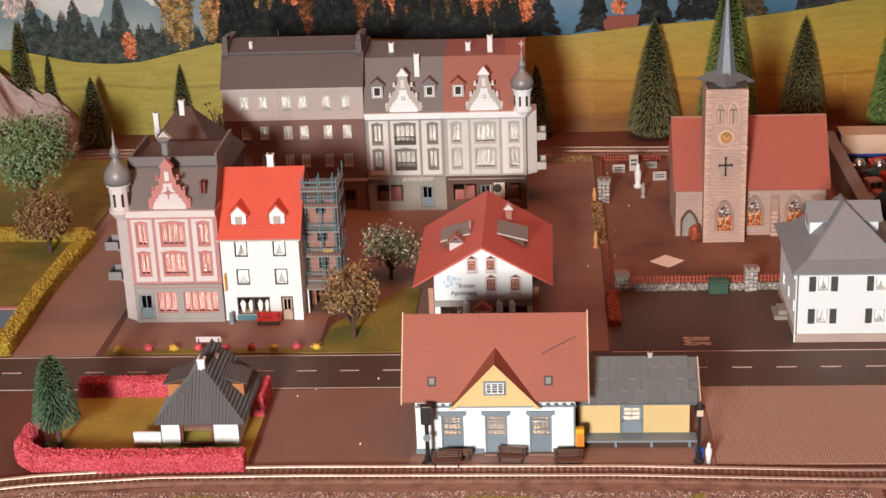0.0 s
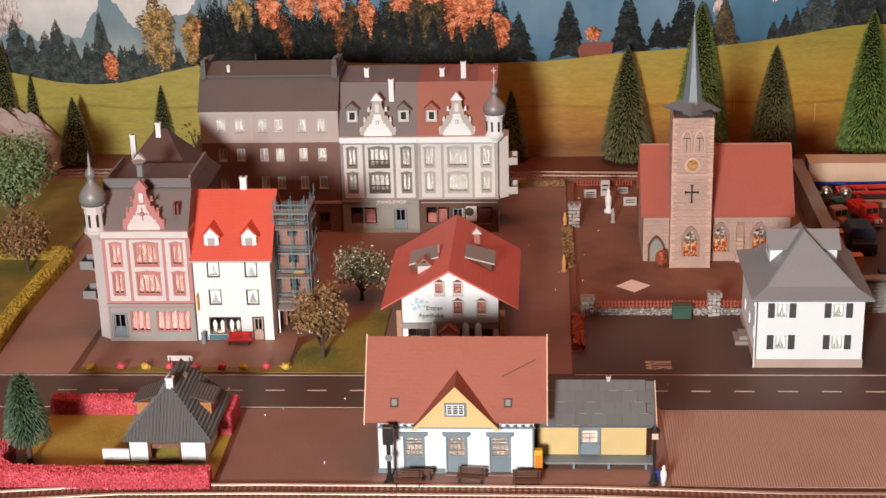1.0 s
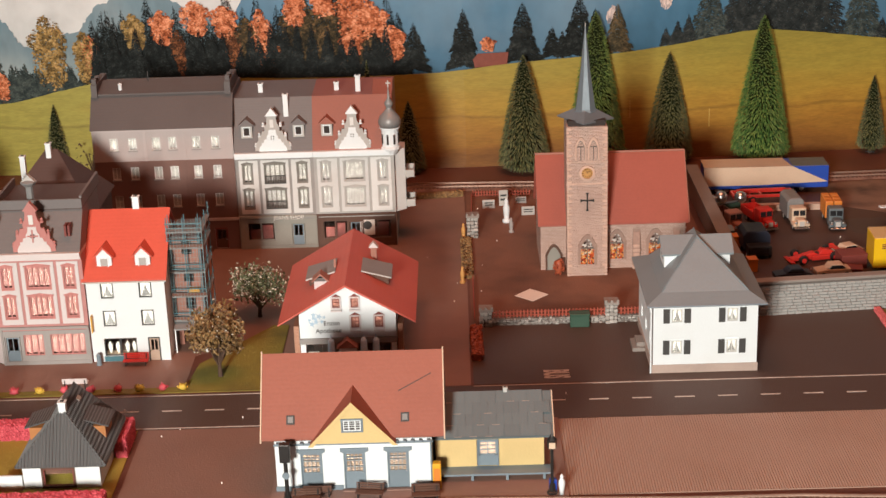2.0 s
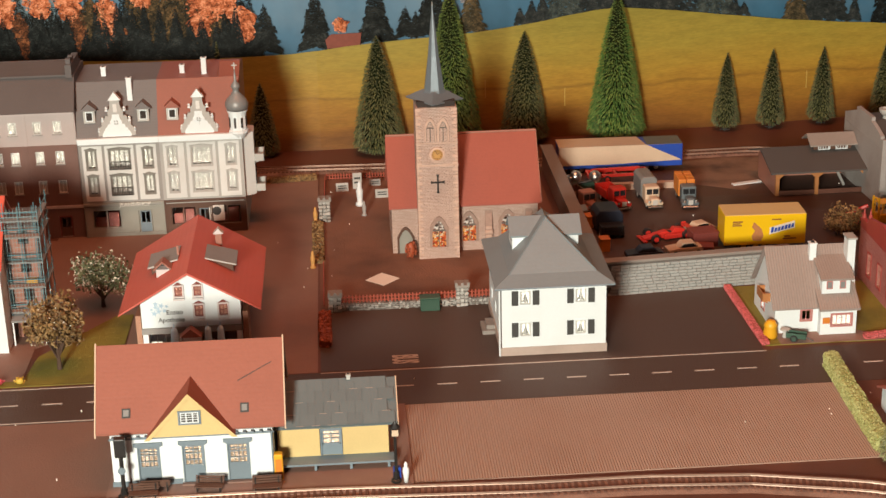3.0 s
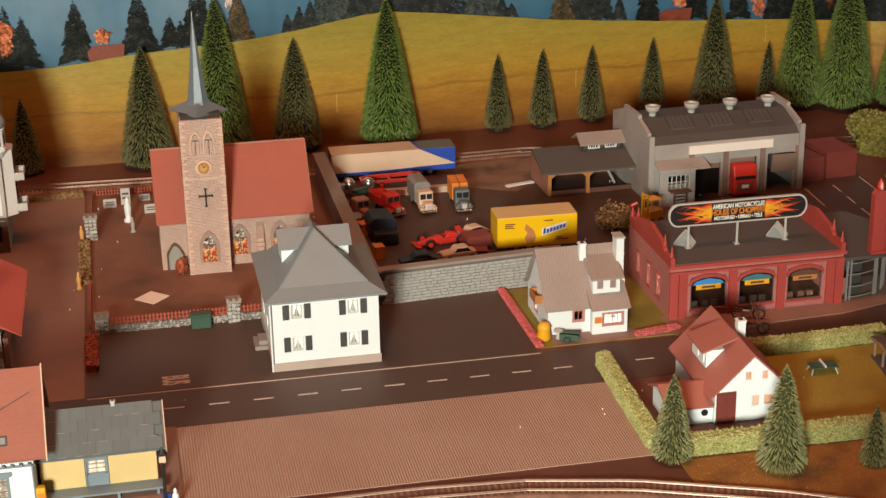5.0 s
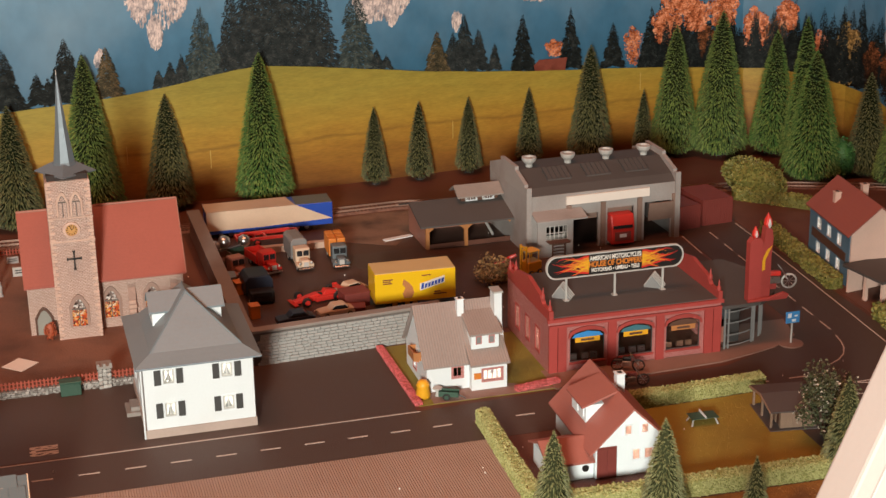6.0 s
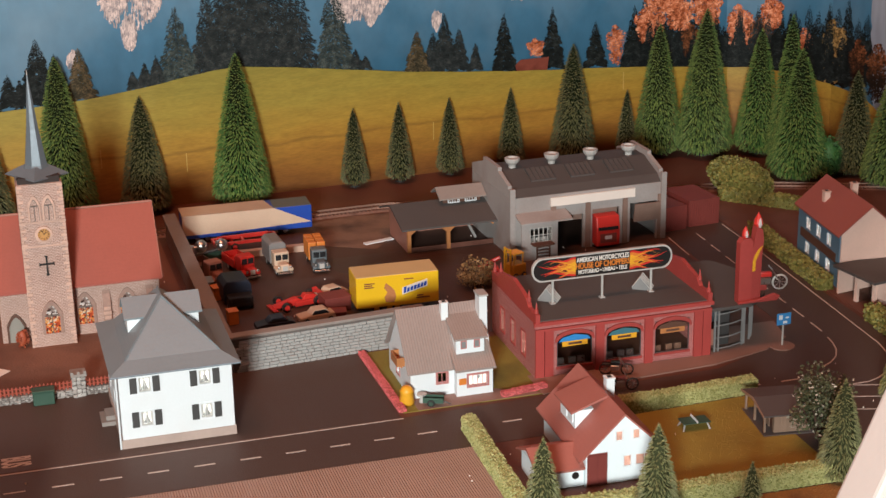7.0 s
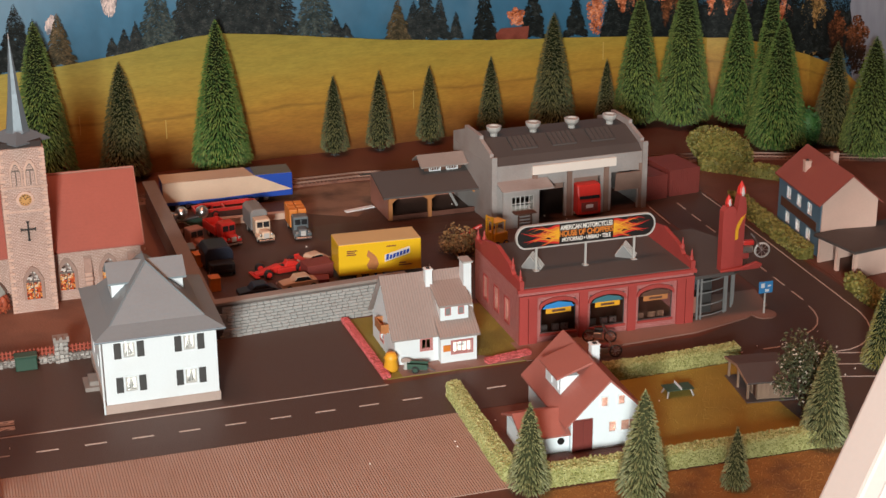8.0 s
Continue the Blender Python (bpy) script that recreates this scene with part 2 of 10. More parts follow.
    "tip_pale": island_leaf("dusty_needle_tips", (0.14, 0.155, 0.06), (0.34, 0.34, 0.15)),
    "needle_core_pale": surface("shaded_pale_twig_core", (0.04, 0.045, 0.02), 0.9, 0.3, 300, 60, 0.2, spec=0.1),
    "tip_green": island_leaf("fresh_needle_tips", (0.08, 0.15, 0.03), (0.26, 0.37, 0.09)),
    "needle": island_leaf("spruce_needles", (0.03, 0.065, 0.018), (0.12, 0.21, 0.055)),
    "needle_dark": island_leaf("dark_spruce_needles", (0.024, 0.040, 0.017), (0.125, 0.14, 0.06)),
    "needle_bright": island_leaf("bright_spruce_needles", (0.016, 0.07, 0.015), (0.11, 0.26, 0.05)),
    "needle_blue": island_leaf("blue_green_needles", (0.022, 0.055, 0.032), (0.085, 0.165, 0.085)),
    "leaf_brown": island_leaf("brown_leaves", (0.09, 0.045, 0.015), (0.40, 0.25, 0.10)),
    "leaf_blossom": island_leaf("blossom_leaves", (0.05, 0.045, 0.015), (0.30, 0.27, 0.18)),
    "leaf_green": island_leaf("light_green_leaves", (0.07, 0.13, 0.045), (0.26, 0.36, 0.17)),
    "leaf_fresh": island_leaf("fresh_green_leaves", (0.012, 0.065, 0.015), (0.09, 0.25, 0.06)),
    "leaf_olive": island_leaf("olive_leaves", (0.10, 0.10, 0.016), (0.34, 0.32, 0.085)),
    "leaf_gold": island_leaf("golden_flock", (0.20, 0.12, 0.01), (0.55, 0.42, 0.04)),
    "leaf_lime": island_leaf("pale_green_flock", (0.24, 0.25, 0.07), (0.56, 0.55, 0.25)),
    "leaf_red": island_leaf("red_flock", (0.40, 0.025, 0.045), (0.82, 0.16, 0.20)),
    "leaf_flower": island_leaf("red_and_green_flock", (0.22, 0.035, 0.025), (0.92, 0.22, 0.24)),
    "leaf_yellow": island_leaf("yellow_flowers", (0.45, 0.25, 0.02), (0.8, 0.6, 0.1)),
}

# ---- mesh helpers ----


def box(bm, x0, x1, y0, y1, z0, z1):
    v = [bm.verts.new((x, y, z)) for z in (z0, z1) for x, y in ((x0, y0), (x1, y0), (x1, y1), (x0, y1))]
    for q in ((3, 2, 1, 0), (4, 5, 6, 7), (0, 1, 5, 4), (1, 2, 6, 5), (2, 3, 7, 6), (3, 0, 4, 7)):
        bm.faces.new([v[i] for i in q])
    return bm


def boxes(*items):
    bm = bmesh.new()
    for b in items:
        box(bm, *b)
    return bm


def prism(bm, pts, axis, a0, a1):
    """Extrude a polygon. axis x: points are (y, z); y: (x, z); z: (x, y)."""
    def at(p, a):
        return {"x": (a, p[0], p[1]), "y": (p[0], a, p[1]), "z": (p[0], p[1], a)}[axis]
    lo, hi = [bm.verts.new(at(p, a0)) for p in pts], [bm.verts.new(at(p, a1)) for p in pts]
    n = len(pts)
    bm.faces.new(lo)
    bm.faces.new(hi[::-1])
    for i in range(n):
        bm.faces.new((lo[i], hi[i], hi[(i + 1) % n], lo[(i + 1) % n]))
    bmesh.ops.recalc_face_normals(bm, faces=bm.faces)
    return bm


def tube(bm, p, q, r0, r1=None, seg=10):
    """A round bar from p to q."""
    p, q = Vector(p), Vector(q)
    r1 = r0 if r1 is None else r1
    turn = (q - p).to_track_quat("Z", "Y")
    rings = []
    for c, r in ((p, r0), (q, r1)):
        rings.append([bm.verts.new(c + turn @ Vector((r * math.cos(6.28319 * i / seg), r * math.sin(6.28319 * i / seg), 0))) for i in range(seg)])
    for i in range(seg):
        bm.faces.new((rings[0][i], rings[0][(i + 1) % seg], rings[1][(i + 1) % seg], rings[1][i]))
    bm.faces.new(rings[0][::-1])
    bm.faces.new(rings[1])
    return bm


def lathe(bm, profile, x=0, y=0, seg=16):
    """Turn a profile of (radius, z) about an upright axis."""
    rings = []
    for r, z in profile:
        rings.append([bm.verts.new((x + r * math.cos(6.28319 * i / seg), y + r * math.sin(6.28319 * i / seg), z)) for i in range(seg)])
    for a, b in zip(rings, rings[1:]):
        for i in range(seg):
            bm.faces.new((a[i], a[(i + 1) % seg], b[(i + 1) % seg], b[i]))
    bm.faces.new(rings[0][::-1])
    bm.faces.new(rings[-1])
    return bm


def bevelled(bm, width, seg=2):
    bmesh.ops.bevel(bm, geom=list(bm.edges), offset=width, segments=seg, affect="EDGES", profile=0.6)
    return bm


def data(name, bm, mat, smooth=False):
    bmesh.ops.scale(bm, vec=(CM, CM, CM), verts=bm.verts)
    me = bpy.data.meshes.new(name)
    bm.to_mesh(me)
    bm.free()
    me.materials.append(M[mat] if isinstance(mat, str) else mat)
    if smooth:
        for p in me.polygons:
            p.use_smooth = True
    return me


def place(name, me, parent=None, x=0.0, y=0.0, z=0.0, rz=0.0, label="", m=None):
    ob = new(name, me)
    ob.parent = parent
    ob.matrix_local = m if m is not None else pose(x * CM, y * CM, z * CM, 0, 0, rz)
    return tagged(ob, label)


def part(name, bm, mat, parent=None, label="", x=0.0, y=0.0, z=0.0, rz=0.0, smooth=False, m=None):
    return place(name, data(name, bm, mat, smooth), parent, x, y, z, rz, label, m)


def thing(name, x, y, z, rz, label, category, group=""):
    ob = new(name)
    ob.empty_display_size = 0.02
    ob.matrix_world = pose(x * CM, y * CM, z * CM, 0, 0, rz)
    return tagged(ob, label, category, group)


def structure(name, bm, mat, label, category, smooth=False):
    return tagged(part(name, bm, mat, smooth=smooth), label, category, kind="structure")


# ---- building parts ----


def wall_bm(w, h, holes=(), th=0.25, peak=None):
    """A wall along x with its face at y = 0, holes (x0, x1, z0, z1) cut through, and a gable up to peak."""
    bm = bmesh.new()
    xs = sorted({0.0, w, *[v for o in holes for v in o[:2]]})
    zs = sorted({0.0, h, *[v for o in holes for v in o[2:]]})

    def solid(i, j):
        if not (0 <= i < len(xs) - 1 and 0 <= j < len(zs) - 1):
            return False
        x, z = (xs[i] + xs[i + 1]) / 2, (zs[j] + zs[j + 1]) / 2
        return not any(o[0] < x < o[1] and o[2] < z < o[3] for o in holes)

    def quad(*p):
        bm.faces.new([bm.verts.new(v) for v in p])

    for i in range(len(xs) - 1):
        for j in range(len(zs) - 1):
            if not solid(i, j):
                continue
            a, b, c, d = xs[i], xs[i + 1], zs[j], zs[j + 1]
            quad((a, 0, c), (b, 0, c), (b, 0, d), (a, 0, d))
            quad((b, th, c), (a, th, c), (a, th, d), (b, th, d))
            if not solid(i - 1, j):
                quad((a, th, c), (a, 0, c), (a, 0, d), (a, th, d))
            if not solid(i + 1, j):
                quad((b, 0, c), (b, th, c), (b, th, d), (b, 0, d))
            if not solid(i, j - 1):
                quad((a, th, c), (b, th, c), (b, 0, c), (a, 0, c))
            if not solid(i, j + 1) and not (peak and j == len(zs) - 2):
                quad((a, 0, d), (b, 0, d), (b, th, d), (a, th, d))
    if peak:
        quad((0, 0, h), (w, 0, h), (w / 2, 0, peak))
        quad((w, th, h), (0, th, h), (w / 2, th, peak))
        quad((0, 0, h), (w / 2, 0, peak), (w / 2, th, peak), (0, th, h))
        quad((w / 2, 0, peak), (w, 0, h), (w, th, h), (w / 2, th, peak))
    return bm


CACHE = {}


def cached(key, make, mat, smooth=False):
    if key not in CACHE:
        CACHE[key] = data(key[0], make(), mat, smooth)
    return CACHE[key]


def ring(bm, w, h, t, y0, y1):
    """A rectangular frame in one piece, its outline w by h, centred on x, standing on z = 0."""
    loops = []
    for y in (y0, y1):
        for o in (0.0, t):
            loops.append([bm.verts.new((x, y, z)) for x, z in ((-w / 2 + o, o), (w / 2 - o, o), (w / 2 - o, h - o), (-w / 2 + o, h - o))])
    for i in range(4):
        j = (i + 1) % 4
        for p, q in ((0, 1), (3, 2), (2, 0), (1, 3)):
            bm.faces.new((loops[p][i], loops[p][j], loops[q][j], loops[q][i]))
    return bm


def window(parent, wall_m, x, z, w, h, mat="white", nx=2, nz=2, trim=None, curtain="", sill=None, t=0.1, bar=0.06, hood=False, glow=None):
    """A window in a hole of a wall whose pose is wall_m. x, z: the middle of its foot."""
    m = wall_m @ pose(x * CM, 0, z * CM)

    win = place("window", cached(("window", w, h, mat, t), lambda: ring(bmesh.new(), w, h, t, 0.06, 0.16), mat), parent, m=m)
    for i in range(1, nx):
        place("glazing_bar", cached(("glazing_bar", "upright", h, t, bar, mat), lambda: boxes((-bar / 2, bar / 2, 0.07, 0.15, t, h - t)), mat), win, -w / 2 + w * i / nx)
    for j in range(1, nz):
        place("glazing_bar", cached(("glazing_bar", "level", w, t, bar, mat), lambda: boxes((-w / 2 + t, w / 2 - t, 0.075, 0.145, -bar / 2, bar / 2)), mat), win, 0, 0, h * (j / nz if nz == 2 else 0.68))
    pane = place("pane", cached(("pane", w, h), lambda: boxes((-w / 2 + t, w / 2 - t, 0.10, 0.125, t, h - t)), "glass"), win)
    pane.visible_shadow = False
    if trim:
        def trim_bm():
            bm = ring(bmesh.new(), w + 0.36, h + 0.36, 0.18, -0.07, 0.02)
            if hood:
                box(bm, -w / 2 - 0.26, w / 2 + 0.26, -0.16, -0.07, h + 0.24, h + 0.42)
                prism(bm, [(-w / 2 - 0.1, h + 0.42), (w / 2 + 0.1, h + 0.42), (0, h + 0.62)], "y", -0.12, 0.0)
            return bm
        place("surround", cached(("surround", w, h, trim, hood), trim_bm, trim), win, 0, 0, -0.18)
    if sill:
        place("sill", cached(("sill", w, sill), lambda: boxes((-w / 2 - 0.12, w / 2 + 0.12, -0.16, 0.05, -0.12, 0.0)), sill), win)
    if curtain:
        def curtain_bm():
            bm = bmesh.new()
            i, o, b, tp = 0.08, w / 2 - 0.08, 0.06, h - 0.06
            for s in () if curtain in ("full", "swag", "dull", "rosy") else (-1, 1):
                pts = [(s * o, b), (s * o * 0.62, b), (s * o * (0.45 if curtain == "drape" else 0.6), h * 0.45), (s * i, tp), (s * o, tp)]
                prism(bm, pts, "y", 0.2, 0.23)
            if curtain == "swag":
                box(bm, -o, o, 0.24, 0.26, h * 0.05, h - 0.06)
                return bm
            if curtain in ("full", "dull", "rosy"):
                box(bm, -w / 2 + 0.1, w / 2 - 0.1, 0.2, 0.24, h * 0.12, h - 0.08)
                return bm
            if curtain == "net":
                box(bm, -o, o, 0.24, 0.26, b, h * 0.55)
            return bm
        place("curtain", cached(("curtain", w, h, curtain), curtain_bm, {"dull": "dull_curtain", "rosy": "rosy_curtain"}.get(curtain, "curtain")), win)
        if curtain == "swag":
            place("curtain_gap", cached(("gap", w, h), lambda: prism(bmesh.new(), [(-w * 0.36, h * 0.1), (w * 0.36, h * 0.1), (w * 0.16, h * 0.45), (0, h * 0.84), (-w * 0.16, h * 0.45)], "y", 0.21, 0.235), "midgrey"), win)
    return win


def door(parent, wall_m, x, w, h, mat, z=0.0, glazed=True, frame_mat="white"):
    m = wall_m @ pose(x * CM, 0, z * CM)
    d = place("door", cached(("door", w, h, mat, glazed), lambda: boxes(
        (-w / 2 + 0.12, w / 2 - 0.12, 0.1, 0.17, 0, h * (0.5 if glazed else 1) - 0.1), (-w / 2 + 0.12, -w / 2 + 0.3, 0.1, 0.17, h * 0.4, h - 0.1),
        (w / 2 - 0.3, w / 2 - 0.12, 0.1, 0.17, h * 0.4, h - 0.1), (-0.05, 0.05, 0.08, 0.16, h * 0.4, h - 0.1),
        (-w / 2 + 0.3, w / 2 - 0.3, 0.1, 0.17, h - 0.22, h - 0.1)), mat), parent, m=m)
    place("door_frame", cached(("door_frame", w, h, frame_mat), lambda: boxes((-w / 2, -w / 2 + 0.12, -0.06, 0.2, 0, h), (w / 2 - 0.12, w / 2, -0.06, 0.2, 0, h), (-w / 2, w / 2, -0.08, 0.2, h, h + 0.14)), frame_mat), d)
    if glazed:
        p = place("pane", cached(("door_pane", w, h), lambda: boxes((-w / 2 + 0.3, w / 2 - 0.3, 0.12, 0.14, h * 0.5 - 0.1, h - 0.22)), "glass"), d)
        p.visible_shadow = False
    place("handle", cached(("handle",), lambda: boxes((-0.02, 0.12, 0.02, 0.1, 0, 0.05)), "chrome"), d, w / 2 - 0.3, 0, h * 0.45)
    return d


def faces(w, d, th=0.25):
    """Poses of a house's four walls: front, right, back, left."""
    return {"f": pose(0, 0, 0), "r": pose(w * CM, th * CM, 0, 0, 0, 90), "b": pose(w * CM, d * CM, 0, 0, 0, 180), "l": pose(0, (d - th) * CM, 0, 0, 0, -90)}


def shell(parent, w, d, h, mat, holes={}, gable="", peak=0.0, th=0.25):
    """Four walls round an interior, with openings; gable: x (ridge along x), y (ridge along y) or none. Returns the walls' poses."""
    at = faces(w, d, th)
    for side, length in (("f", w), ("r", d - 2 * th), ("b", w), ("l", d - 2 * th)):
        top = peak if (gable == "x" and side in "rl") or (gable == "y" and side in "fb") else None
        part("wall", wall_bm(length, h, holes.get(side, ()), th, top), mat, parent, m=at[side])
    return at


def roof_gable(parent, w, d, ze, zr, mat, along="x", ox=0.4, oy=0.5, th=0.18, label=""):
    """Two slopes on eaves at ze with the ridge at zr; ox overhang at the gables, oy at the eaves."""
    span, length = (d, w) if along == "x" else (w, d)
    s = (zr - ze) / (span / 2)
    lo = ze - s * oy
    pts = [(-oy, lo), (span / 2, zr), (span + oy, lo), (span + oy, lo + th), (span / 2, zr + th * 1.25), (-oy, lo + th)]
    return part("roof", prism(bmesh.new(), pts, "x" if along == "x" else "y", -ox, length + ox), mat, parent, label)


def roof_hip(parent, w, d, ze, zr, rx0, rx1, ry, mat, over=0.6, th=0.16, label=""):
    """A hipped roof whose ridge runs from rx0 to rx1 at depth ry."""
    bm = bmesh.new()
    o = over
    e = [(-o, -o, ze), (w + o, -o, ze), (w + o, d + o, ze), (-o, d + o, ze)]
    lo = [bm.verts.new(p) for p in e]
    up = [bm.verts.new((x, y, z + th)) for x, y, z in e]
    r = [bm.verts.new((rx0, ry, zr)), bm.verts.new((rx1, ry, zr))]
    bm.faces.new(lo[::-1])
    for i in range(4):
        bm.faces.new((lo[i], lo[(i + 1) % 4], up[(i + 1) % 4], up[i]))
    bm.faces.new((up[0], up[1], r[1], r[0]))
    bm.faces.new((up[1], up[2], r[1]))
    bm.faces.new((up[2], up[3], r[0], r[1]))
    bm.faces.new((up[3], up[0], r[0]))
    return part("roof", bm, mat, parent, label)


def chimney(parent, x, y, z, h, w=0.7, mat="white", d=None):
    d = d or w
    c = part("chimney", boxes((-w / 2, w / 2, -d / 2, d / 2, 0, h), (-w / 2 - 0.07, w / 2 + 0.07, -d / 2 - 0.07, d / 2 + 0.07, h, h + 0.14)), mat, parent, x=x, y=y, z=z)
    part("flue", boxes((-w / 4, w / 4, -d / 4, d / 4, h + 0.14, h + 0.22)), "black", c)
    return c


def letters(parent, text, mat, size, x, y, z, rx=90, rz=0, depth=0.03, label="", squeeze=1.0, bold=0.0):
    """Raised letters that stand on a face, as a mesh."""
    cu = bpy.data.curves.new("lettering", "FONT")
    cu.body, cu.size, cu.extrude, cu.align_x = text, size * CM, depth * CM, "CENTER"
    cu.offset = bold * CM
    tmp = bpy.data.objects.new("lettering", cu)
    scene.collection.objects.link(tmp)
    me = bpy.data.meshes.new_from_object(tmp.evaluated_get(bpy.context.evaluated_depsgraph_get()))
    bpy.data.objects.remove(tmp)
    me.name = "lettering"
    me.materials.clear()
    me.materials.append(M[mat])
    return place("lettering", me, parent, label=label, m=pose(x * CM, y * CM, z * CM, rx, 0, rz) @ Matrix.Diagonal((squeeze, 1, 1, 1)))
# ---- ground ----


def slab(name, pts, z, mat, label, category, z0=None):
    return structure(name, prism(bmesh.new(), pts, "z", -0.02 if z0 is None else z0, z), mat, label, category)


structure("ground", boxes((-150, 170, -62, 100, -2.5, 0.0)), "board", "reddish brown painted layout board under the whole town", "ground")
slab("road_main", [(-150, -10.8), (66, -10.8), (66, -30), (100, -30), (100, -1), (89, -1), (89.5, 50), (80, 50), (79, 10), (75, 3), (66, -0.8), (29, -2), (-150, -2.2)], 0.05, "asphalt", "dark asphalt road sheet with white dashed markings", "road")
slab("pavement_houses", [(-76, -0.4), (-52.3, -0.4), (-52.3, 8), (-55, 44), (-76, 44)], 0.05, "street", "worn brown pavement before the town houses", "pavement")
slab("road_side_west", [(-86.5, -1.9), (-77, -1.9), (-76.1, 44), (-84, 60), (-88, 60)], 0.04, "street", "grey-brown side street beside the pink house", "road")
slab("pavement_square", [(-55, 44), (-52.3, 8.4), (-42, 17), (-42, -1.9), (-20.3, -1.9), (-20.3, 66), (-55, 66)], 0.04, "street", "brown town square and street between the houses", "pavement")
slab("pavement_parking", [(-20, -1.8), (28.8, -1.8), (28.8, 17.2), (14, 15.4), (-20, 15.4)], 0.045, "asphalt", "dark asphalt parking place round the white house", "pavement")
slab("ground_churchyard", [(-20, 15.6), (12, 15.6), (12, 66), (-20, 66)], 0.04, "earth", "reddish brown earth of the churchyard", "ground")
slab("pavement_yard", [(14.8, 18), (79, 18), (79, 50), (60, 62), (14.8, 62)], 0.035, "yard", "dark brown lorry yard surface", "pavement")
slab("ground_gravel", [(33, 56), (40, 52), (44, 57.5), (57, 57.5), (57, 66.4), (40, 67.4), (33.5, 66)], 0.055, "yardgravel", "light brown gritty gravel beside the rear track", "ground")
slab("pavement_strip", [(31.5, 50), (43, 50.4), (43.3, 47), (79, 42), (79, 38.4), (33, 44)], 0.05, "asphalt", "dark asphalt strip through the lorry yard", "pavement")
slab("pavement_factory", [(45, -1.2), (66, 0.2), (73.5, 2.2), (77.5, 5), (78.5, 10), (68, 10), (68, 4), (45, 4)], 0.16, "paving", "pinkish raised pavement with curved kerb before the red workshop", "pavement")


def ribbed_sheet(name, x0, x1, y0, y1, pitch, mat, label):
    """A corrugated sheet whose ribs run in depth."""
    bm = bmesh.new()
    n = int((x1 - x0) / pitch) * 2
    rows = [[bm.verts.new((x0 + (x1 - x0) * i / n, y, 0.05 + 0.085 * (i % 2))) for i in range(n + 1)] for y in (y0, y1)]
    for i in range(n):
        bm.faces.new((rows[0][i], rows[0][i + 1], rows[1][i + 1], rows[1][i]))
    for y, r in ((y0, rows[0]), (y1, rows[1])):
        base = [bm.verts.new((x1, y, -0.02)), bm.verts.new((x0, y, -0.02))]
        bm.faces.new(r + base)
    return structure(name, bm, mat, label, "ground")


ribbed_sheet("ground_field", -11.6, 34.4, -27.6, -11.0, 0.265, "field", "light brown ribbed card sheet like a ploughed field")
slab("ground_forecourt", [(-55.0, -27.4), (-40.0, -27.4), (-40.0, -11.0), (-55.0, -11.0)], 0.06, "forecourt", "dark brown smooth forecourt beside the station", "ground")
slab("ground_platform", [(-40.0, -28.8), (-11.3, -28.8), (-11.3, -11.0), (-39.9, -11.0)], 0.25, "paving", "pinkish brown station platform slab", "platform")


def lawn(name, pts, mat, label, seed, tufts=900, h=0.09):
    """A grass mat: a base sheet with short standing tufts."""
    slab(name, pts, 0.09, mat, label, "lawn")
    rnd = random.Random(seed)
    xs, ys = [p[0] for p in pts], [p[1] for p in pts]

    def inside(x, y):
        hit = False
        for (ax, ay), (bx, by) in zip(pts, pts[1:] + pts[:1]):
            if (ay > y) != (by > y) and x < ax + (y - ay) * (bx - ax) / (by - ay):
                hit = not hit
        return hit
    vs, fs = [], []
    for _ in range(tufts):
        x, y = rnd.uniform(min(xs), max(xs)), rnd.uniform(min(ys), max(ys))
        if inside(x, y):
            a, r, k = rnd.uniform(0, 6.28), rnd.uniform(0.05, 0.12), len(vs)
            vs += [(x + r * math.cos(a + j * 2.094), y + r * math.sin(a + j * 2.094), 0.08) for j in range(3)] + [(x + rnd.uniform(-0.1, 0.1), y + rnd.uniform(-0.1, 0.1), 0.08 + h * rnd.uniform(0.4, 1))]
            fs += [(k, k + 1, k + 3), (k + 1, k + 2, k + 3), (k + 2, k, k + 3)]
    me = bpy.data.meshes.new("grass")
    me.from_pydata([(x * CM, y * CM, z * CM) for x, y, z in vs], [], fs)
    me.materials.append(M[mat])
    tagged(new("grass", me), "short coloured grass fibres on the mat", "grass", kind="stuff")


lawn("ground_lawn_square", [(-53.5, -1.7), (-42.3, -1.7), (-42.1, 17), (-44, 17), (-51.5, 6), (-52.2, -0.3), (-76, -0.35), (-76, -1.7)], "grass", "olive green grass strip with shrubs", 3, 2600)
lawn("ground_lawn_dark_house", [(-76, -27.2), (-55.6, -27.2), (-55.6, -11.1), (-76, -11.1)], "lawn", "golden olive lawn inside the red hedge", 4, 2200)
lawn("ground_lawn_west", [(-130, 3), (-88, 3), (-88, 36), (-88, 70), (-130, 70)], "grass", "dark green lawn with a pool", 5, 3500)
lawn("ground_lawn_garden", [(35.5, -27.0), (66, -27.6), (66, -8.6), (49, -9.2), (47, -15), (35.5, -15)], "lawn", "golden olive garden lawn", 6, 3000)
lawn("ground_lawn_cottage", [(29.3, -0.9), (46, -0.9), (46, 16.5), (29.3, 16.5)], "grass", "olive grass round the small cottage", 7, 1600)
lawn("ground_lawn_east", [(89.8, 4), (150, 4), (150, 60), (89.8, 60)], "rust", "dull brown earth and grass behind the roadside hedge", 8, 2500)
lawn("ground_lawn_front", [(35.5, -29.3), (85, -29.9), (85, -47), (35.5, -47)], "litter", "golden brown scatter before the garden hedge", 9, 5200, 0.14)
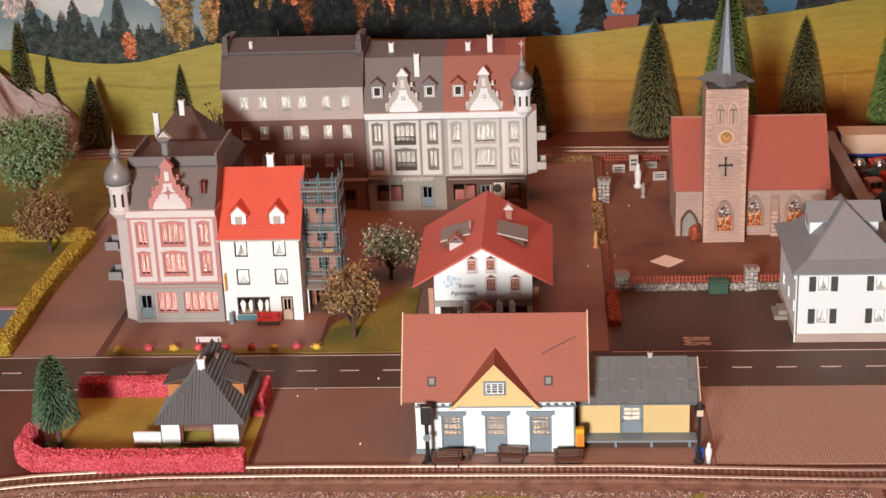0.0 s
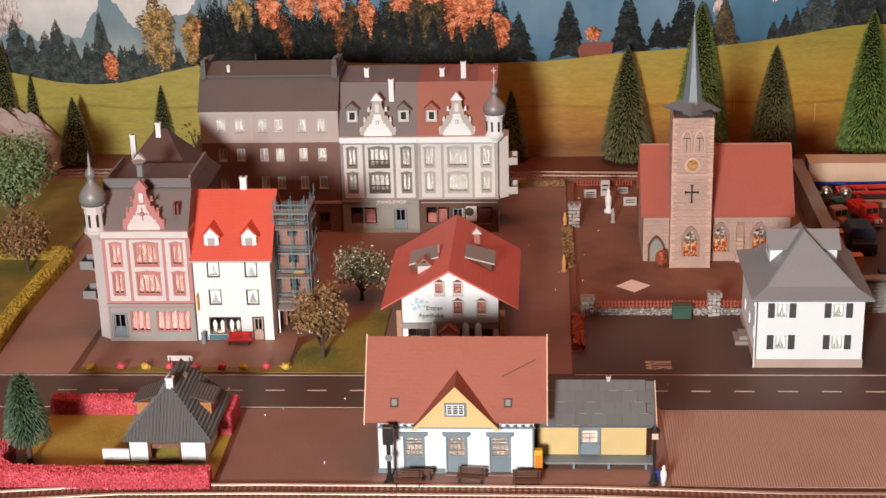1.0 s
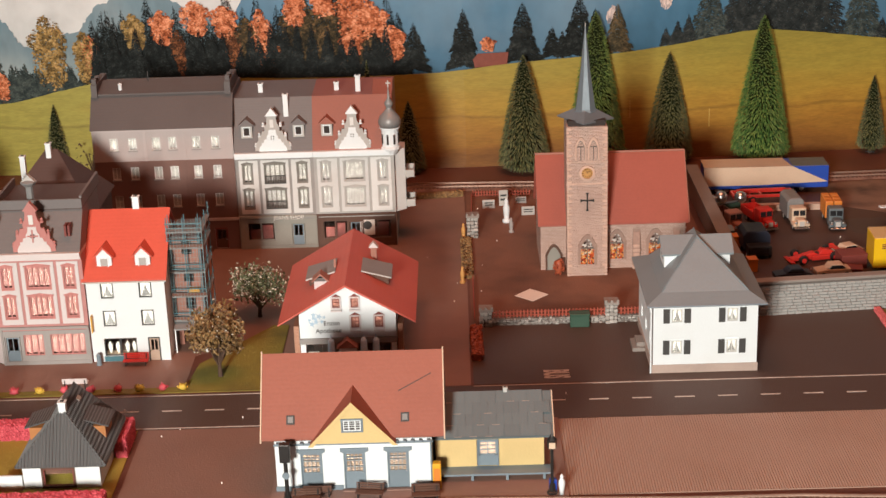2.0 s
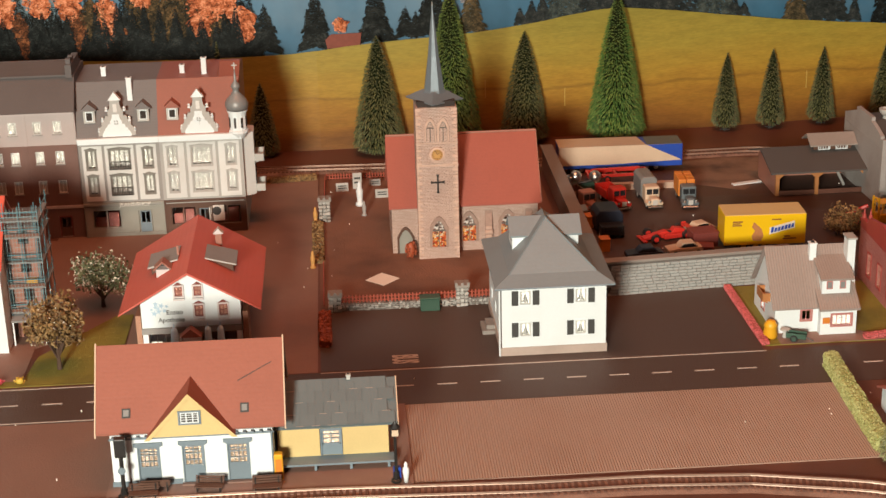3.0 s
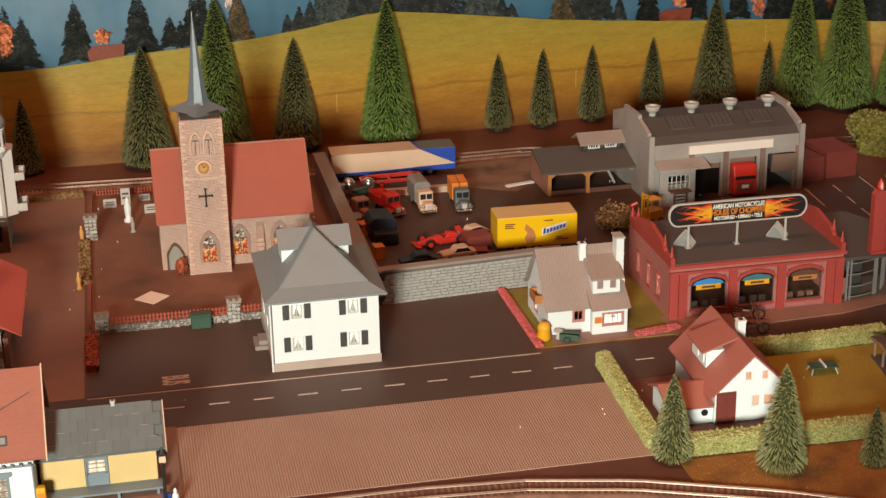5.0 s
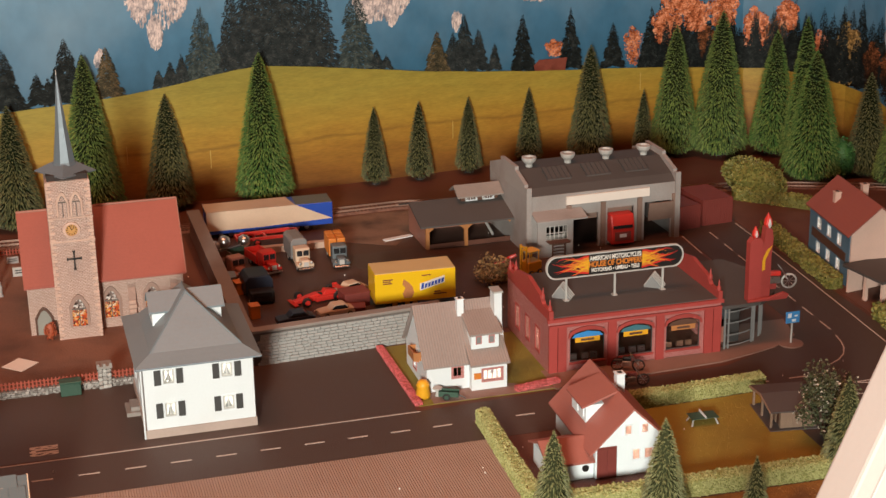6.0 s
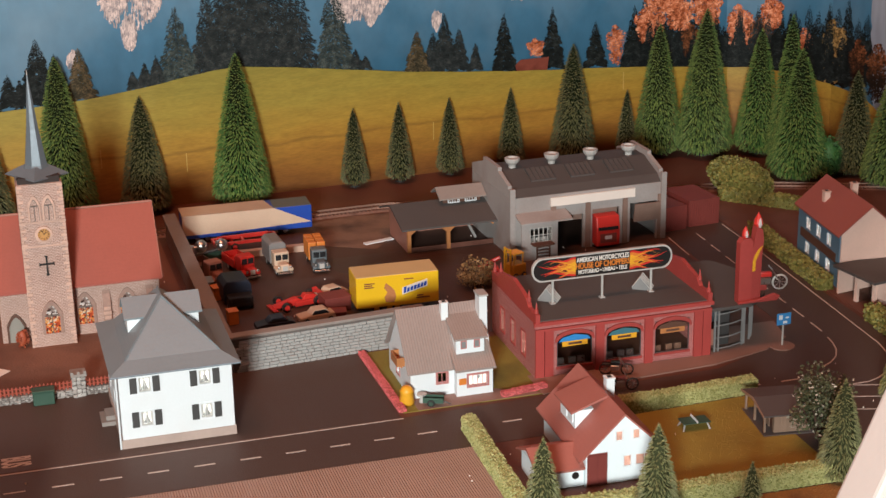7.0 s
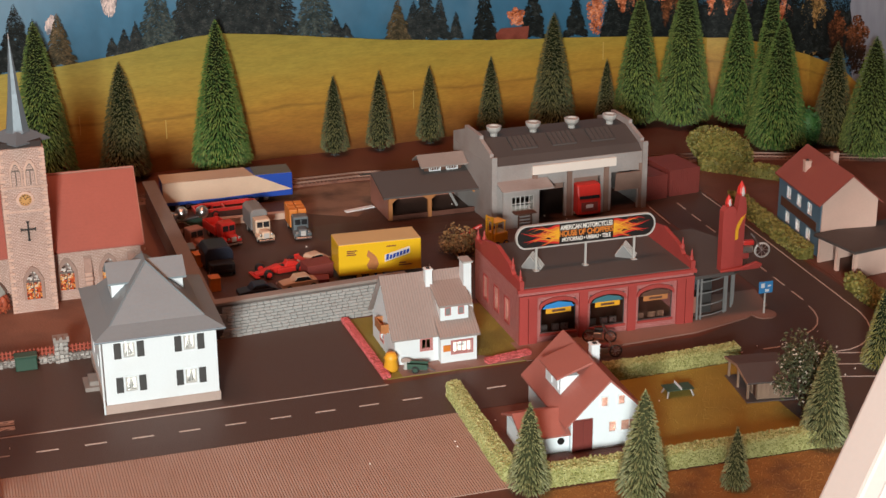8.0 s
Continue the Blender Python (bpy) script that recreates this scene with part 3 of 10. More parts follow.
slab("pavement_drive", [(31.0, -0.88), (45.5, -0.88), (40, 2.2), (31, 2.2)], 0.13, "paving", "grey-brown paved drive before the cottage", "pavement")
slab("ground_drive", [(35.0, -26.5), (49, -26.5), (49, -11), (35.0, -11)], 0.12, "board", "brown earth drive beside the gabled house", "ground")


def marking(x0, y0, x1, y1, w=0.22):
    """A painted line on the road."""
    a, b = Vector((x0, y0)), Vector((x1, y1))
    s = (b - a).normalized().orthogonal() * w / 2
    part("marking", prism(bmesh.new(), [tuple(a - s), tuple(b - s), tuple(b + s), tuple(a + s)], "z", 0.04, 0.075), "line", bpy.data.objects["road_main"])


for i in range(44):
    x = -100 + i * 4.62
    if x < 74:
        marking(x, -6.35, x + 2.1, -6.35)
marking(-130, -2.45, -42, -2.45, 0.16)
marking(-20, -2.2, 29, -2.2, 0.16)
marking(-130, -10.6, -40, -10.6, 0.14)
for y in (5.3, 10.2, 15.1, 20.2, 25.3, 30.4, 35.3, 40.5):
    marking(82.2 + y * 0.042, y, 82.3 + y * 0.042, y + 2.9, 0.2)
for y in (-9.6, -12.4, -15.4):
    marking(77.4 + (y + 9.6) * 0.4, y, 81.6 + (y + 9.6) * 0.4, y - 1.3, 0.16)
marking(79.2, 35.5, 79.6, 43.0, 0.18)


def curved_line(pts, w):
    """A bent painted line on the road, in short mitred lengths."""
    run = [Vector(p) for p in pts]
    side = []
    for i, p in enumerate(run):
        d = (run[min(i + 1, len(run) - 1)] - run[max(i - 1, 0)]).normalized()
        side.append(Vector((-d.y, d.x)) * w / 2)
    bm = bmesh.new()
    for i in range(len(run) - 1):
        prism(bm, [tuple(run[i] - side[i]), tuple(run[i + 1] - side[i + 1]), tuple(run[i + 1] + side[i + 1]), tuple(run[i] + side[i])], "z", 0.04, 0.078)
    part("edge_line", bm, "line", bpy.data.objects["road_main"])


curved_line([(89.2, 46), (88.7, 32.4), (87.8, 17.1), (87.2, 7)] + [(87.0, 4)] + [(78.6 + 8.3 * math.cos(a * 0.2), 2.0 + 11.6 * math.sin(a * 0.2)) for a in range(0, -8, -1)] + [(77.2, -9.5)], 0.16)
curved_line([(82.1, 3.4), (81.8, 1.6), (81.2, -0.2), (80.2, -1.9), (78.9, -3.2), (77.4, -4.1)], 0.16)

# ---- railway ----


def track(name, pts, label, keep):
    """Two rails on sleepers along a line of points; sleepers at even steps."""
    t = thing(name, 0, 0, 0, 0, label, "railway track", "railway tracks")
    line = [Vector(p) for p in pts]
    run = []
    for a, b in zip(line, line[1:]):
        n = max(1, int((b - a).length / 0.6))
        run += [a.lerp(b, i / n) for i in range(n)]
    run.append(line[-1])
    dirs = [(run[min(i + 1, len(run) - 1)] - run[max(i - 1, 0)]).normalized() for i in range(len(run))]
    bed, rails = bmesh.new(), [bmesh.new(), bmesh.new()]

    def sweep(bm, off, prof):
        rows = [[bm.verts.new((*(p + Vector((-d.y, d.x)) * (off + o)), z)) for o, z in prof] for p, d in zip(run[::3] + run[-1:], dirs[::3] + dirs[-1:])]
        k = len(prof)
        for a, b in zip(rows, rows[1:]):
            for j in range(k):
                bm.faces.new((a[j], a[(j + 1) % k], b[(j + 1) % k], b[j]))
        bm.faces.new(rows[0][::-1])
        bm.faces.new(rows[-1])
        bmesh.ops.recalc_face_normals(bm, faces=bm.faces)
    sweep(bed, 0, [(-2.1, -0.02), (2.1, -0.02), (1.5, 0.16), (-1.5, 0.16)])
    part("ballast", bed, "ballast", t)
    for bm, off in zip(rails, (-0.87, 0.87)):
        sweep(bm, off, [(-0.07, 0.26), (0.07, 0.26), (0.03, 0.34), (0.06, 0.44), (0.05, 0.5), (-0.05, 0.5), (-0.06, 0.44), (-0.03, 0.34)])
        part("rail", bm, "steel", t, "worn steel rail")
    me = data("sleeper", bevelled(boxes((-0.15, 0.15, -1.4, 1.4, 0.1, 0.27)), 0.03, 1), "sleeper")
    rest = bmesh.new()
    count = 0
    for p, d in zip(run, dirs):
        if keep[0] < p.x < keep[1] and count < 280:
            count += 1
            place("sleeper", me, t, p.x, p.y, 0, math.degrees(math.atan2(d.y, d.x)))
        else:
            s = Vector((-d.y, d.x)) * 1.4
            e = d * 0.15
            prism(rest, [tuple(p - s - e), tuple(p - s + e), tuple(p + s + e), tuple(p + s - e)], "z", 0.1, 0.27)
    if len(rest.verts):
        tagged(part("far_sleeper", rest, "sleeper", t), kind="stuff")
    else:
        rest.free()
    return t


def arc(cx, cy, r, a0, a1, n):
    return [(cx + r * math.cos(math.radians(a0 + (a1 - a0) * i / n)), cy + r * math.sin(math.radians(a0 + (a1 - a0) * i / n))) for i in range(n + 1)]


track("railway_track", [(-110, -47), (-95, -37.5), (-86, -33.2), (-75, -30.7), (-64, -29.4), (-50, -29.1), (-20, -29.2), (0, -30.2), (10, -30.2), (20, -31.0), (30, -33.4), (42, -38.2), (55, -45), (70, -54)], "front railway track with brown sleepers and shiny rails", (-80, 50))
track("railway_track", [(-120, -47), (-100, -42), (-80, -39.4), (-60, -38.4), (-20, -38.2), (0, -39.6), (10, -41.0), (24, -45), (40, -52)], "second railway track along the board's edge", (-80, 20))
track("railway_track", [(-128, 70), (-95, 73), (-60, 72), (-20, 70), (0, 69), (20, 69), (45, 70), (60, 67.5), (80, 65), (100, 62), (125, 52)], "rear railway track below the painted backdrop", (-30, 75))


def gravel(name, quad, seed, n, label):
    """Loose stones scattered over a strip (x0, x1, y0, y1)."""
    rnd = random.Random(seed)
    vs, fs = [], []
    for _ in range(n):
        x, y, r, k = rnd.uniform(quad[0], quad[1]), rnd.uniform(quad[2], quad[3]), rnd.uniform(0.06, 0.13), len(vs)
        a = rnd.uniform(0, 6.28)
        vs += [(x + r * math.cos(a + j * 1.57), y + r * math.sin(a + j * 1.57), 0.06) for j in range(4)] + [(x, y, 0.06 + r)]
        fs += [(k, k + 1, k + 4), (k + 1, k + 2, k + 4), (k + 2, k + 3, k + 4), (k + 3, k, k + 4)]
    me = bpy.data.meshes.new(name)
    me.from_pydata([(x * CM, y * CM, z * CM) for x, y, z in vs], [], fs)
    me.materials.append(M["ballast_stone"])
    tagged(new(name, me), label, "gravel", kind="stuff")


k = Nodes("ballast_stones")
r = k.n("NewGeometry").outputs["Random Per Island"]
k.link(k.ramp(r, (0.0, (0.06, 0.034, 0.027, 1)), (0.5, (0.20, 0.125, 0.10, 1)), (1.0, (0.55, 0.42, 0.36, 1))), k.b.inputs["Base Color"])
k.b.inputs["Roughness"].default_value = 0.8
M["ballast_stone"] = k.m
slab("ground_ballast", [(-110, -36.6), (-86, -35.6), (-75, -33.0), (-60, -31.3), (-20, -31.0), (3, -32.2), (3, -37), (-20, -36.4), (-60, -36.4), (-80, -37.6), (-100, -40)], 0.07, "ballast", "stony ballast strip between the tracks", "ground")
gravel("gravel", (-76, 2, -36.2, -32.6), 2, 9000, "loose pinkish stones between the railway tracks")

# ---- houses ----


M["rosebrown"] = surface("rose_brown_plastic", (0.34, 0.15, 0.11), 0.5, 0.15, 400, 40, 0.06)
M["orangebrick"] = surface("orange_brick", (0.48, 0.19, 0.08), 0.65, 0.2, 300, 30, 0.15, bricks=(0.0045, 0.0018, (0.32, 0.14, 0.08)))
M["rosepane"] = surface("rosy_net_pane", (0.36, 0.19, 0.15), 0.5, 0.15, 300, 60, 0.05)
M["greystep"] = surface("grey_gable_stone", (0.40, 0.385, 0.37), 0.65, 0.12, 400, 30, 0.1)


def town_windows(parent, at, side, rows, mat, **kw):
    for x, z, w, h in rows:
        window(parent, at[side], x, z, w, h, mat, **kw)


def holes_of(rows):
    return [(x - w / 2, x + w / 2, z, z + h) for x, z, w, h in rows]


def white_house():
    h = thing("white_house", 0, 0, 0, 0, "white two-storey house with grey hipped roof and dark shutters", "house")
    w, d, top = 11.5, 14.0, 8.3
    rows = [(x, z, 1.15, 1.55) for x in (2.6, 8.7) for z in (2.3, 6.05)]
    side = [(x, z, 1.1, 1.5) for x in (3, 7, 11) for z in (2.3, 6.05)]
    at = shell(h, w, d, top, "white", {"f": holes_of(rows), "l": holes_of(side), "r": holes_of(side)})
    town_windows(h, at, "f", rows, "palegrey", curtain="swag", nx=2, nz=1, trim="white", t=0.14, bar=0.1)
    for s in "lr":
        town_windows(h, at, s, side, "white", curtain="drape", nx=2, nz=1)
    me = data("shutter", bevelled(boxes((-0.36, 0.36, -0.12, 0.0, 0, 1.7)), 0.03, 1), "darkgrey")
    for x, z, *_ in rows:
        for s in (-1, 1):
            place("shutter", me, h, x + s * 1.16, -0.01, z - 0.08, label="dark grey shutter")
    part("plinth", boxes((-0.12, w + 0.12, -0.14, -0.01, 0, 1.0), (w + 0.01, w + 0.14, 0, d, 0, 1.0), (-0.14, -0.01, 0, d, 0, 1.0)), "plinth", h, "beige-grey stone plinth")
    rf = bmesh.new()
    tiers = [[rf.verts.new((x, y, z)) for x, y in ((-o, -o), (w + o, -o), (w + o, d + o), (-o, d + o))] for o, z in ((0.8, top - 0.1), (0.85, top + 0.08), (-0.95, top + 0.95))]
    ridge = [rf.verts.new((5.6, 6.6, 13.7)), rf.verts.new((5.6, 9.4, 13.7))]
    rf.faces.new(tiers[0][::-1])
    for a, b in zip(tiers, tiers[1:]):
        for i in range(4):
            rf.faces.new((a[i], a[(i + 1) % 4], b[(i + 1) % 4], b[i]))
    t = tiers[2]
    for q in ((t[0], t[1], ridge[0]), (t[1], t[2], ridge[1], ridge[0]), (t[2], t[3], ridge[1]), (t[3], t[0], ridge[0], ridge[1])):
        rf.faces.new(q)
    roof = part("roof", rf, "greyroof", h, "grey hipped roof with flared eaves")
    caps = bmesh.new()
    for p, q in (((0.95, 0.95, 9.27), (5.6, 6.6, 13.72)), ((w - 0.95, 0.95, 9.27), (5.6, 6.6, 13.72)), ((5.6, 6.6, 13.74), (5.6, 9.4, 13.74))):
        tube(caps, p, q, 0.09, seg=6)
    part("hip_tiles", caps, "greyroof", roof)
    for s in (-1, 1):
        c, out = 5.6, 3.7
        dm = part("dormer", prism(bmesh.new(), [(6.2, 9.6), (6.2, 12.0), (7.9, 13.2), (9.6, 12.0), (9.6, 9.6)], "x", c + s * 0.8, c + s * out), "white", h, "white gabled side dormer")
        part("dormer_roof", prism(bmesh.new(), [(5.75, 11.7), (7.9, 13.28), (10.05, 11.7), (10.05, 11.9), (7.9, 13.5), (5.75, 11.9)], "x", c, c + s * (out + 0.35)), "greyroof", dm)
        part("dormer_window", boxes((c + s * out + (0.01 if s > 0 else -0.05), c + s * out + (0.05 if s > 0 else -0.01), 7.0, 8.8, 10.9, 12.1)), "midgrey", dm)
    part("gutter", tube(bmesh.new(), (-0.85, -0.85, top - 0.02), (w + 0.85, -0.85, top - 0.02), 0.12), "bluegrey", h)
    part("downpipe", tube(bmesh.new(), (-0.25, -0.05, 0), (-0.25, -0.05, top), 0.1), "white", h)
    part("porch", boxes((-1.6, -0.16, 6, 9, 0, 0.5), (-1.1, -0.16, 6.4, 8.6, 0.5, 1.0)), "coping", h, "grey entrance steps")


def red_roof_house():
    h = thing("town_house", -64.0, 7.5, 0, 0, "narrow white town house with bright red roof and shop window", "house", "town houses")
    w, d, top, peak = 9.0, 12.0, 10.1, 16.5
    rows = [(2.35, 7.9, 1.5, 1.95), (6.75, 7.9, 1.5, 1.95), (2.35, 4.45, 1.5, 1.95), (6.75, 4.45, 1.5, 1.95)]
    shop = [(1.4, 5.2, 0.75, 2.95)]
    at = shell(h, w, d, top, "white", {"f": holes_of(rows) + shop + [(6.5, 7.9, 0.0, 2.9)]}, "x", peak)
    town_windows(h, at, "f", rows, "darkgrey", curtain="swag", nx=1, nz=1, t=0.16)
    window(h, at["f"], 2.35, 0.75, 1.9, 2.2, "darkgrey", nx=1, nz=1, t=0.12)
    window(h, at["f"], 4.25, 0.75, 1.9, 2.2, "darkgrey", nx=1, nz=1, t=0.12)
    for x in (1.9, 2.8, 3.9, 4.7):
        part("display", lathe(bmesh.new(), [(0.1, 0), (0.22, 0.4), (0.3, 1.0), (0.12, 1.3), (0.02, 1.45)], 0, 0, 8), "curtain", h, x=x, y=0.9, z=0.8)
    part("display_shelf", boxes((1.3, 5.3, 0.3, 1.6, 0.0, 0.78)), "beige", h)
    part("shop_base", boxes((1.3, 5.3, -0.1, -0.005, 0.1, 0.72)), "teal", h, "blue panel below shop window")
    door(h, at["f"], 7.2, 1.35, 2.85, "tan", frame_mat="darkgrey")
    roof_gable(h, w, d, top + 0.35, peak, "redroof", "x", 0.35, 0.35, 0.2)
    for x in (2.2, 6.6):
        dm = part("dormer", boxes((-0.85, 0.85, 0, 3.4, 0, 1.9)), "white", h, x=x, y=0.9, z=10.9)
        part("dormer_gable", prism(bmesh.new(), [(-0.85, 1.9), (0.85, 1.9), (0, 2.75)], "y", 0.0, 3.8), "white", dm)
        part("dormer_roof", prism(bmesh.new(), [(-1.15, 1.62), (0, 2.8), (1.15, 1.62), (1.15, 1.82), (0, 3.05), (-1.15, 1.82)], "y", -0.3, 4.4), "redroof", dm)
        part("dormer_window", ring(bmesh.new(), 1.1, 1.4, 0.14, -0.08, -0.01), "white", dm, z=0.3)
        part("pane", boxes((-0.4, 0.4, -0.03, -0.005, 0.42, 1.55)), "dull_curtain", dm)
    chimney(h, 5.4, 6.3, 15.6, 2.4, 0.75)
    part("shop_sign", boxes((-0.06, 0.06, -0.8, -0.02, 4.0, 6.0)), "amber", h, "orange hanging shop sign", x=0.35)
    part("gutter", tube(bmesh.new(), (-0.3, -0.42, 10.0), (w + 0.3, -0.42, 10.0), 0.09), "palegrey", h)


def stepped_gable(parent, x, y, z, w, mat, trim, h=5.6):
    """A curved and stepped dormer gable with an eye window and a small hood on top."""
    s = w / 6.0
    half = [(2.9, 0), (2.9, 0.7), (2.5, 1.5), (2.3, 1.5), (2.3, 2.1), (1.9, 2.1), (1.65, 2.9), (1.2, 2.9), (1.2, 3.5), (0.9, 3.9), (0.75, 4.5), (0.75, 5.0)]
    pts = [(a * s, b * h / 5.6) for a, b in half] + [(-a * s, b * h / 5.6) for a, b in half[::-1]]
    g = part("gable", prism(bmesh.new(), pts, "y", 0, 0.4), mat, parent, x=x, y=y, z=z)
    part("gable_cap", prism(bmesh.new(), [(-1.0 * s, 5.0 * h / 5.6), (1.0 * s, 5.0 * h / 5.6), (0, 6.1 * h / 5.6)], "y", -0.15, 0.55), trim, g)
    for a, b in ((2.1, 2.1), (2.75, 0.7), (1.4, 3.5)):
        for sd in (-1, 1):
            part("gable_cap", lathe(bmesh.new(), [(0.22, 0), (0.22, 0.16), (0.12, 0.24), (0.2, 0.42), (0.03, 0.62)], 0, 0, 8), trim, g, x=sd * a * s, y=0.2, z=b * h / 5.6)
    part("round_window", tube(bmesh.new(), (0, -0.09, 2.0 * h / 5.6), (0, 0.02, 2.0 * h / 5.6), 0.34 * s, seg=16), "darkgrey", g)
    part("cross_bar", boxes((-0.75 * s, 0.75 * s, -0.13, -0.051, 2.0 * h / 5.6 - 0.08, 2.0 * h / 5.6 + 0.08), (-0.08, 0.08, -0.14, -0.052, 2.0 * h / 5.6 - 0.75, 2.0 * h / 5.6 + 0.75)), trim, g)
    inner = [(a * s * 0.78, b * h / 5.6 * 0.62) for a, b in half]
    part("gable_panel", prism(bmesh.new(), inner + [(-a, b) for a, b in inner[::-1]], "y", -0.05, -0.004), "pinkwall" if trim == "pinktrim" else "white", g, "white inset gable panel")
    part("niche", boxes((-0.3 * s, 0.3 * s, -0.1, -0.01, 3.4 * h / 5.6, 4.5 * h / 5.6)), "cream", g)
    part("gable_back", prism(bmesh.new(), [(-1.3 * s, 0), (1.3 * s, 0), (1.3 * s, 2.0), (0, 3.8), (-1.3 * s, 2.0)], "y", 0.42, 2.6), "greyslate", g)
    return g


def bay_turret(parent, x, y, z0, h, mat, trim, r=1.35, dome=3.4):
    """A round corner turret: a shaft with narrow windows, an onion dome and a finial."""
    t = part("turret", lathe(bmesh.new(), [(r * 0.5, z0 - 0.9), (r, z0), (r, z0 + 0.3), (r * 0.86, z0 + 0.35), (r * 0.86, z0 + h - 0.3), (r * 1.02, z0 + h - 0.2), (r * 1.02, z0 + h)], 0, 0, 12), mat, parent, x=x, y=y)
    part("dome", lathe(bmesh.new(), [(r * 0.98, 0), (r * 1.12, dome * 0.12), (r * 1.15, dome * 0.25), (r * 0.98, dome * 0.42), (r * 0.6, dome * 0.58), (r * 0.32, dome * 0.72), (r * 0.3, dome * 0.82), (r * 0.46, dome * 0.9), (r * 0.4, dome), (r * 0.14, dome * 1.15), (r * 0.1, dome * 1.4), (0.02, dome * 1.62)], 0, 0, 14), "leadgrey", t, z=z0 + h, smooth=True)
    if mat != "pinkwall":
        part("finial", boxes((-0.08, 0.08, -0.08, 0.08, 0, 0.9), (-0.35, 0.35, -0.06, 0.06, 0.45, 0.6)), "palegrey", t, z=z0 + h + dome * 1.6)
    for a in (-150, -105, -60, -15):
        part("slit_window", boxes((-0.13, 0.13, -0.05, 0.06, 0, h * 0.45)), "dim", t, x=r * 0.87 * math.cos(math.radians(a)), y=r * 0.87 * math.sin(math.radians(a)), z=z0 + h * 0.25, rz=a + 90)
    return t


def balcony(parent, x, y, z, w, d, mat, rz=0):
    b = part("balcony", boxes((0, w, -d, 0, 0, 0.2), (0, w, -d, -d + 0.12, 0.2, 1.0), (0, 0.12, -d + 0.12, 0, 0.2, 1.0), (w - 0.12, w, -d + 0.12, 0, 0.2, 1.0)), mat, parent, x=x, y=y, z=z, rz=rz)
    part("bracket", prism(bmesh.new(), [(-d, 0), (0, 0), (0, -0.7)], "x", w / 2 - 0.2, w / 2 + 0.2), mat, b)
    return b


M["rosy_curtain"] = surface("rosy_net_curtain", (0.40, 0.21, 0.19), 0.8, 0.5, 500, 90, 0.1)
M["brownplaster"] = surface("red_brown_plaster", (0.17, 0.095, 0.08), 0.75, 0.22, 400, 14, 0.15, dirt=(0.11, 0.06, 0.05))


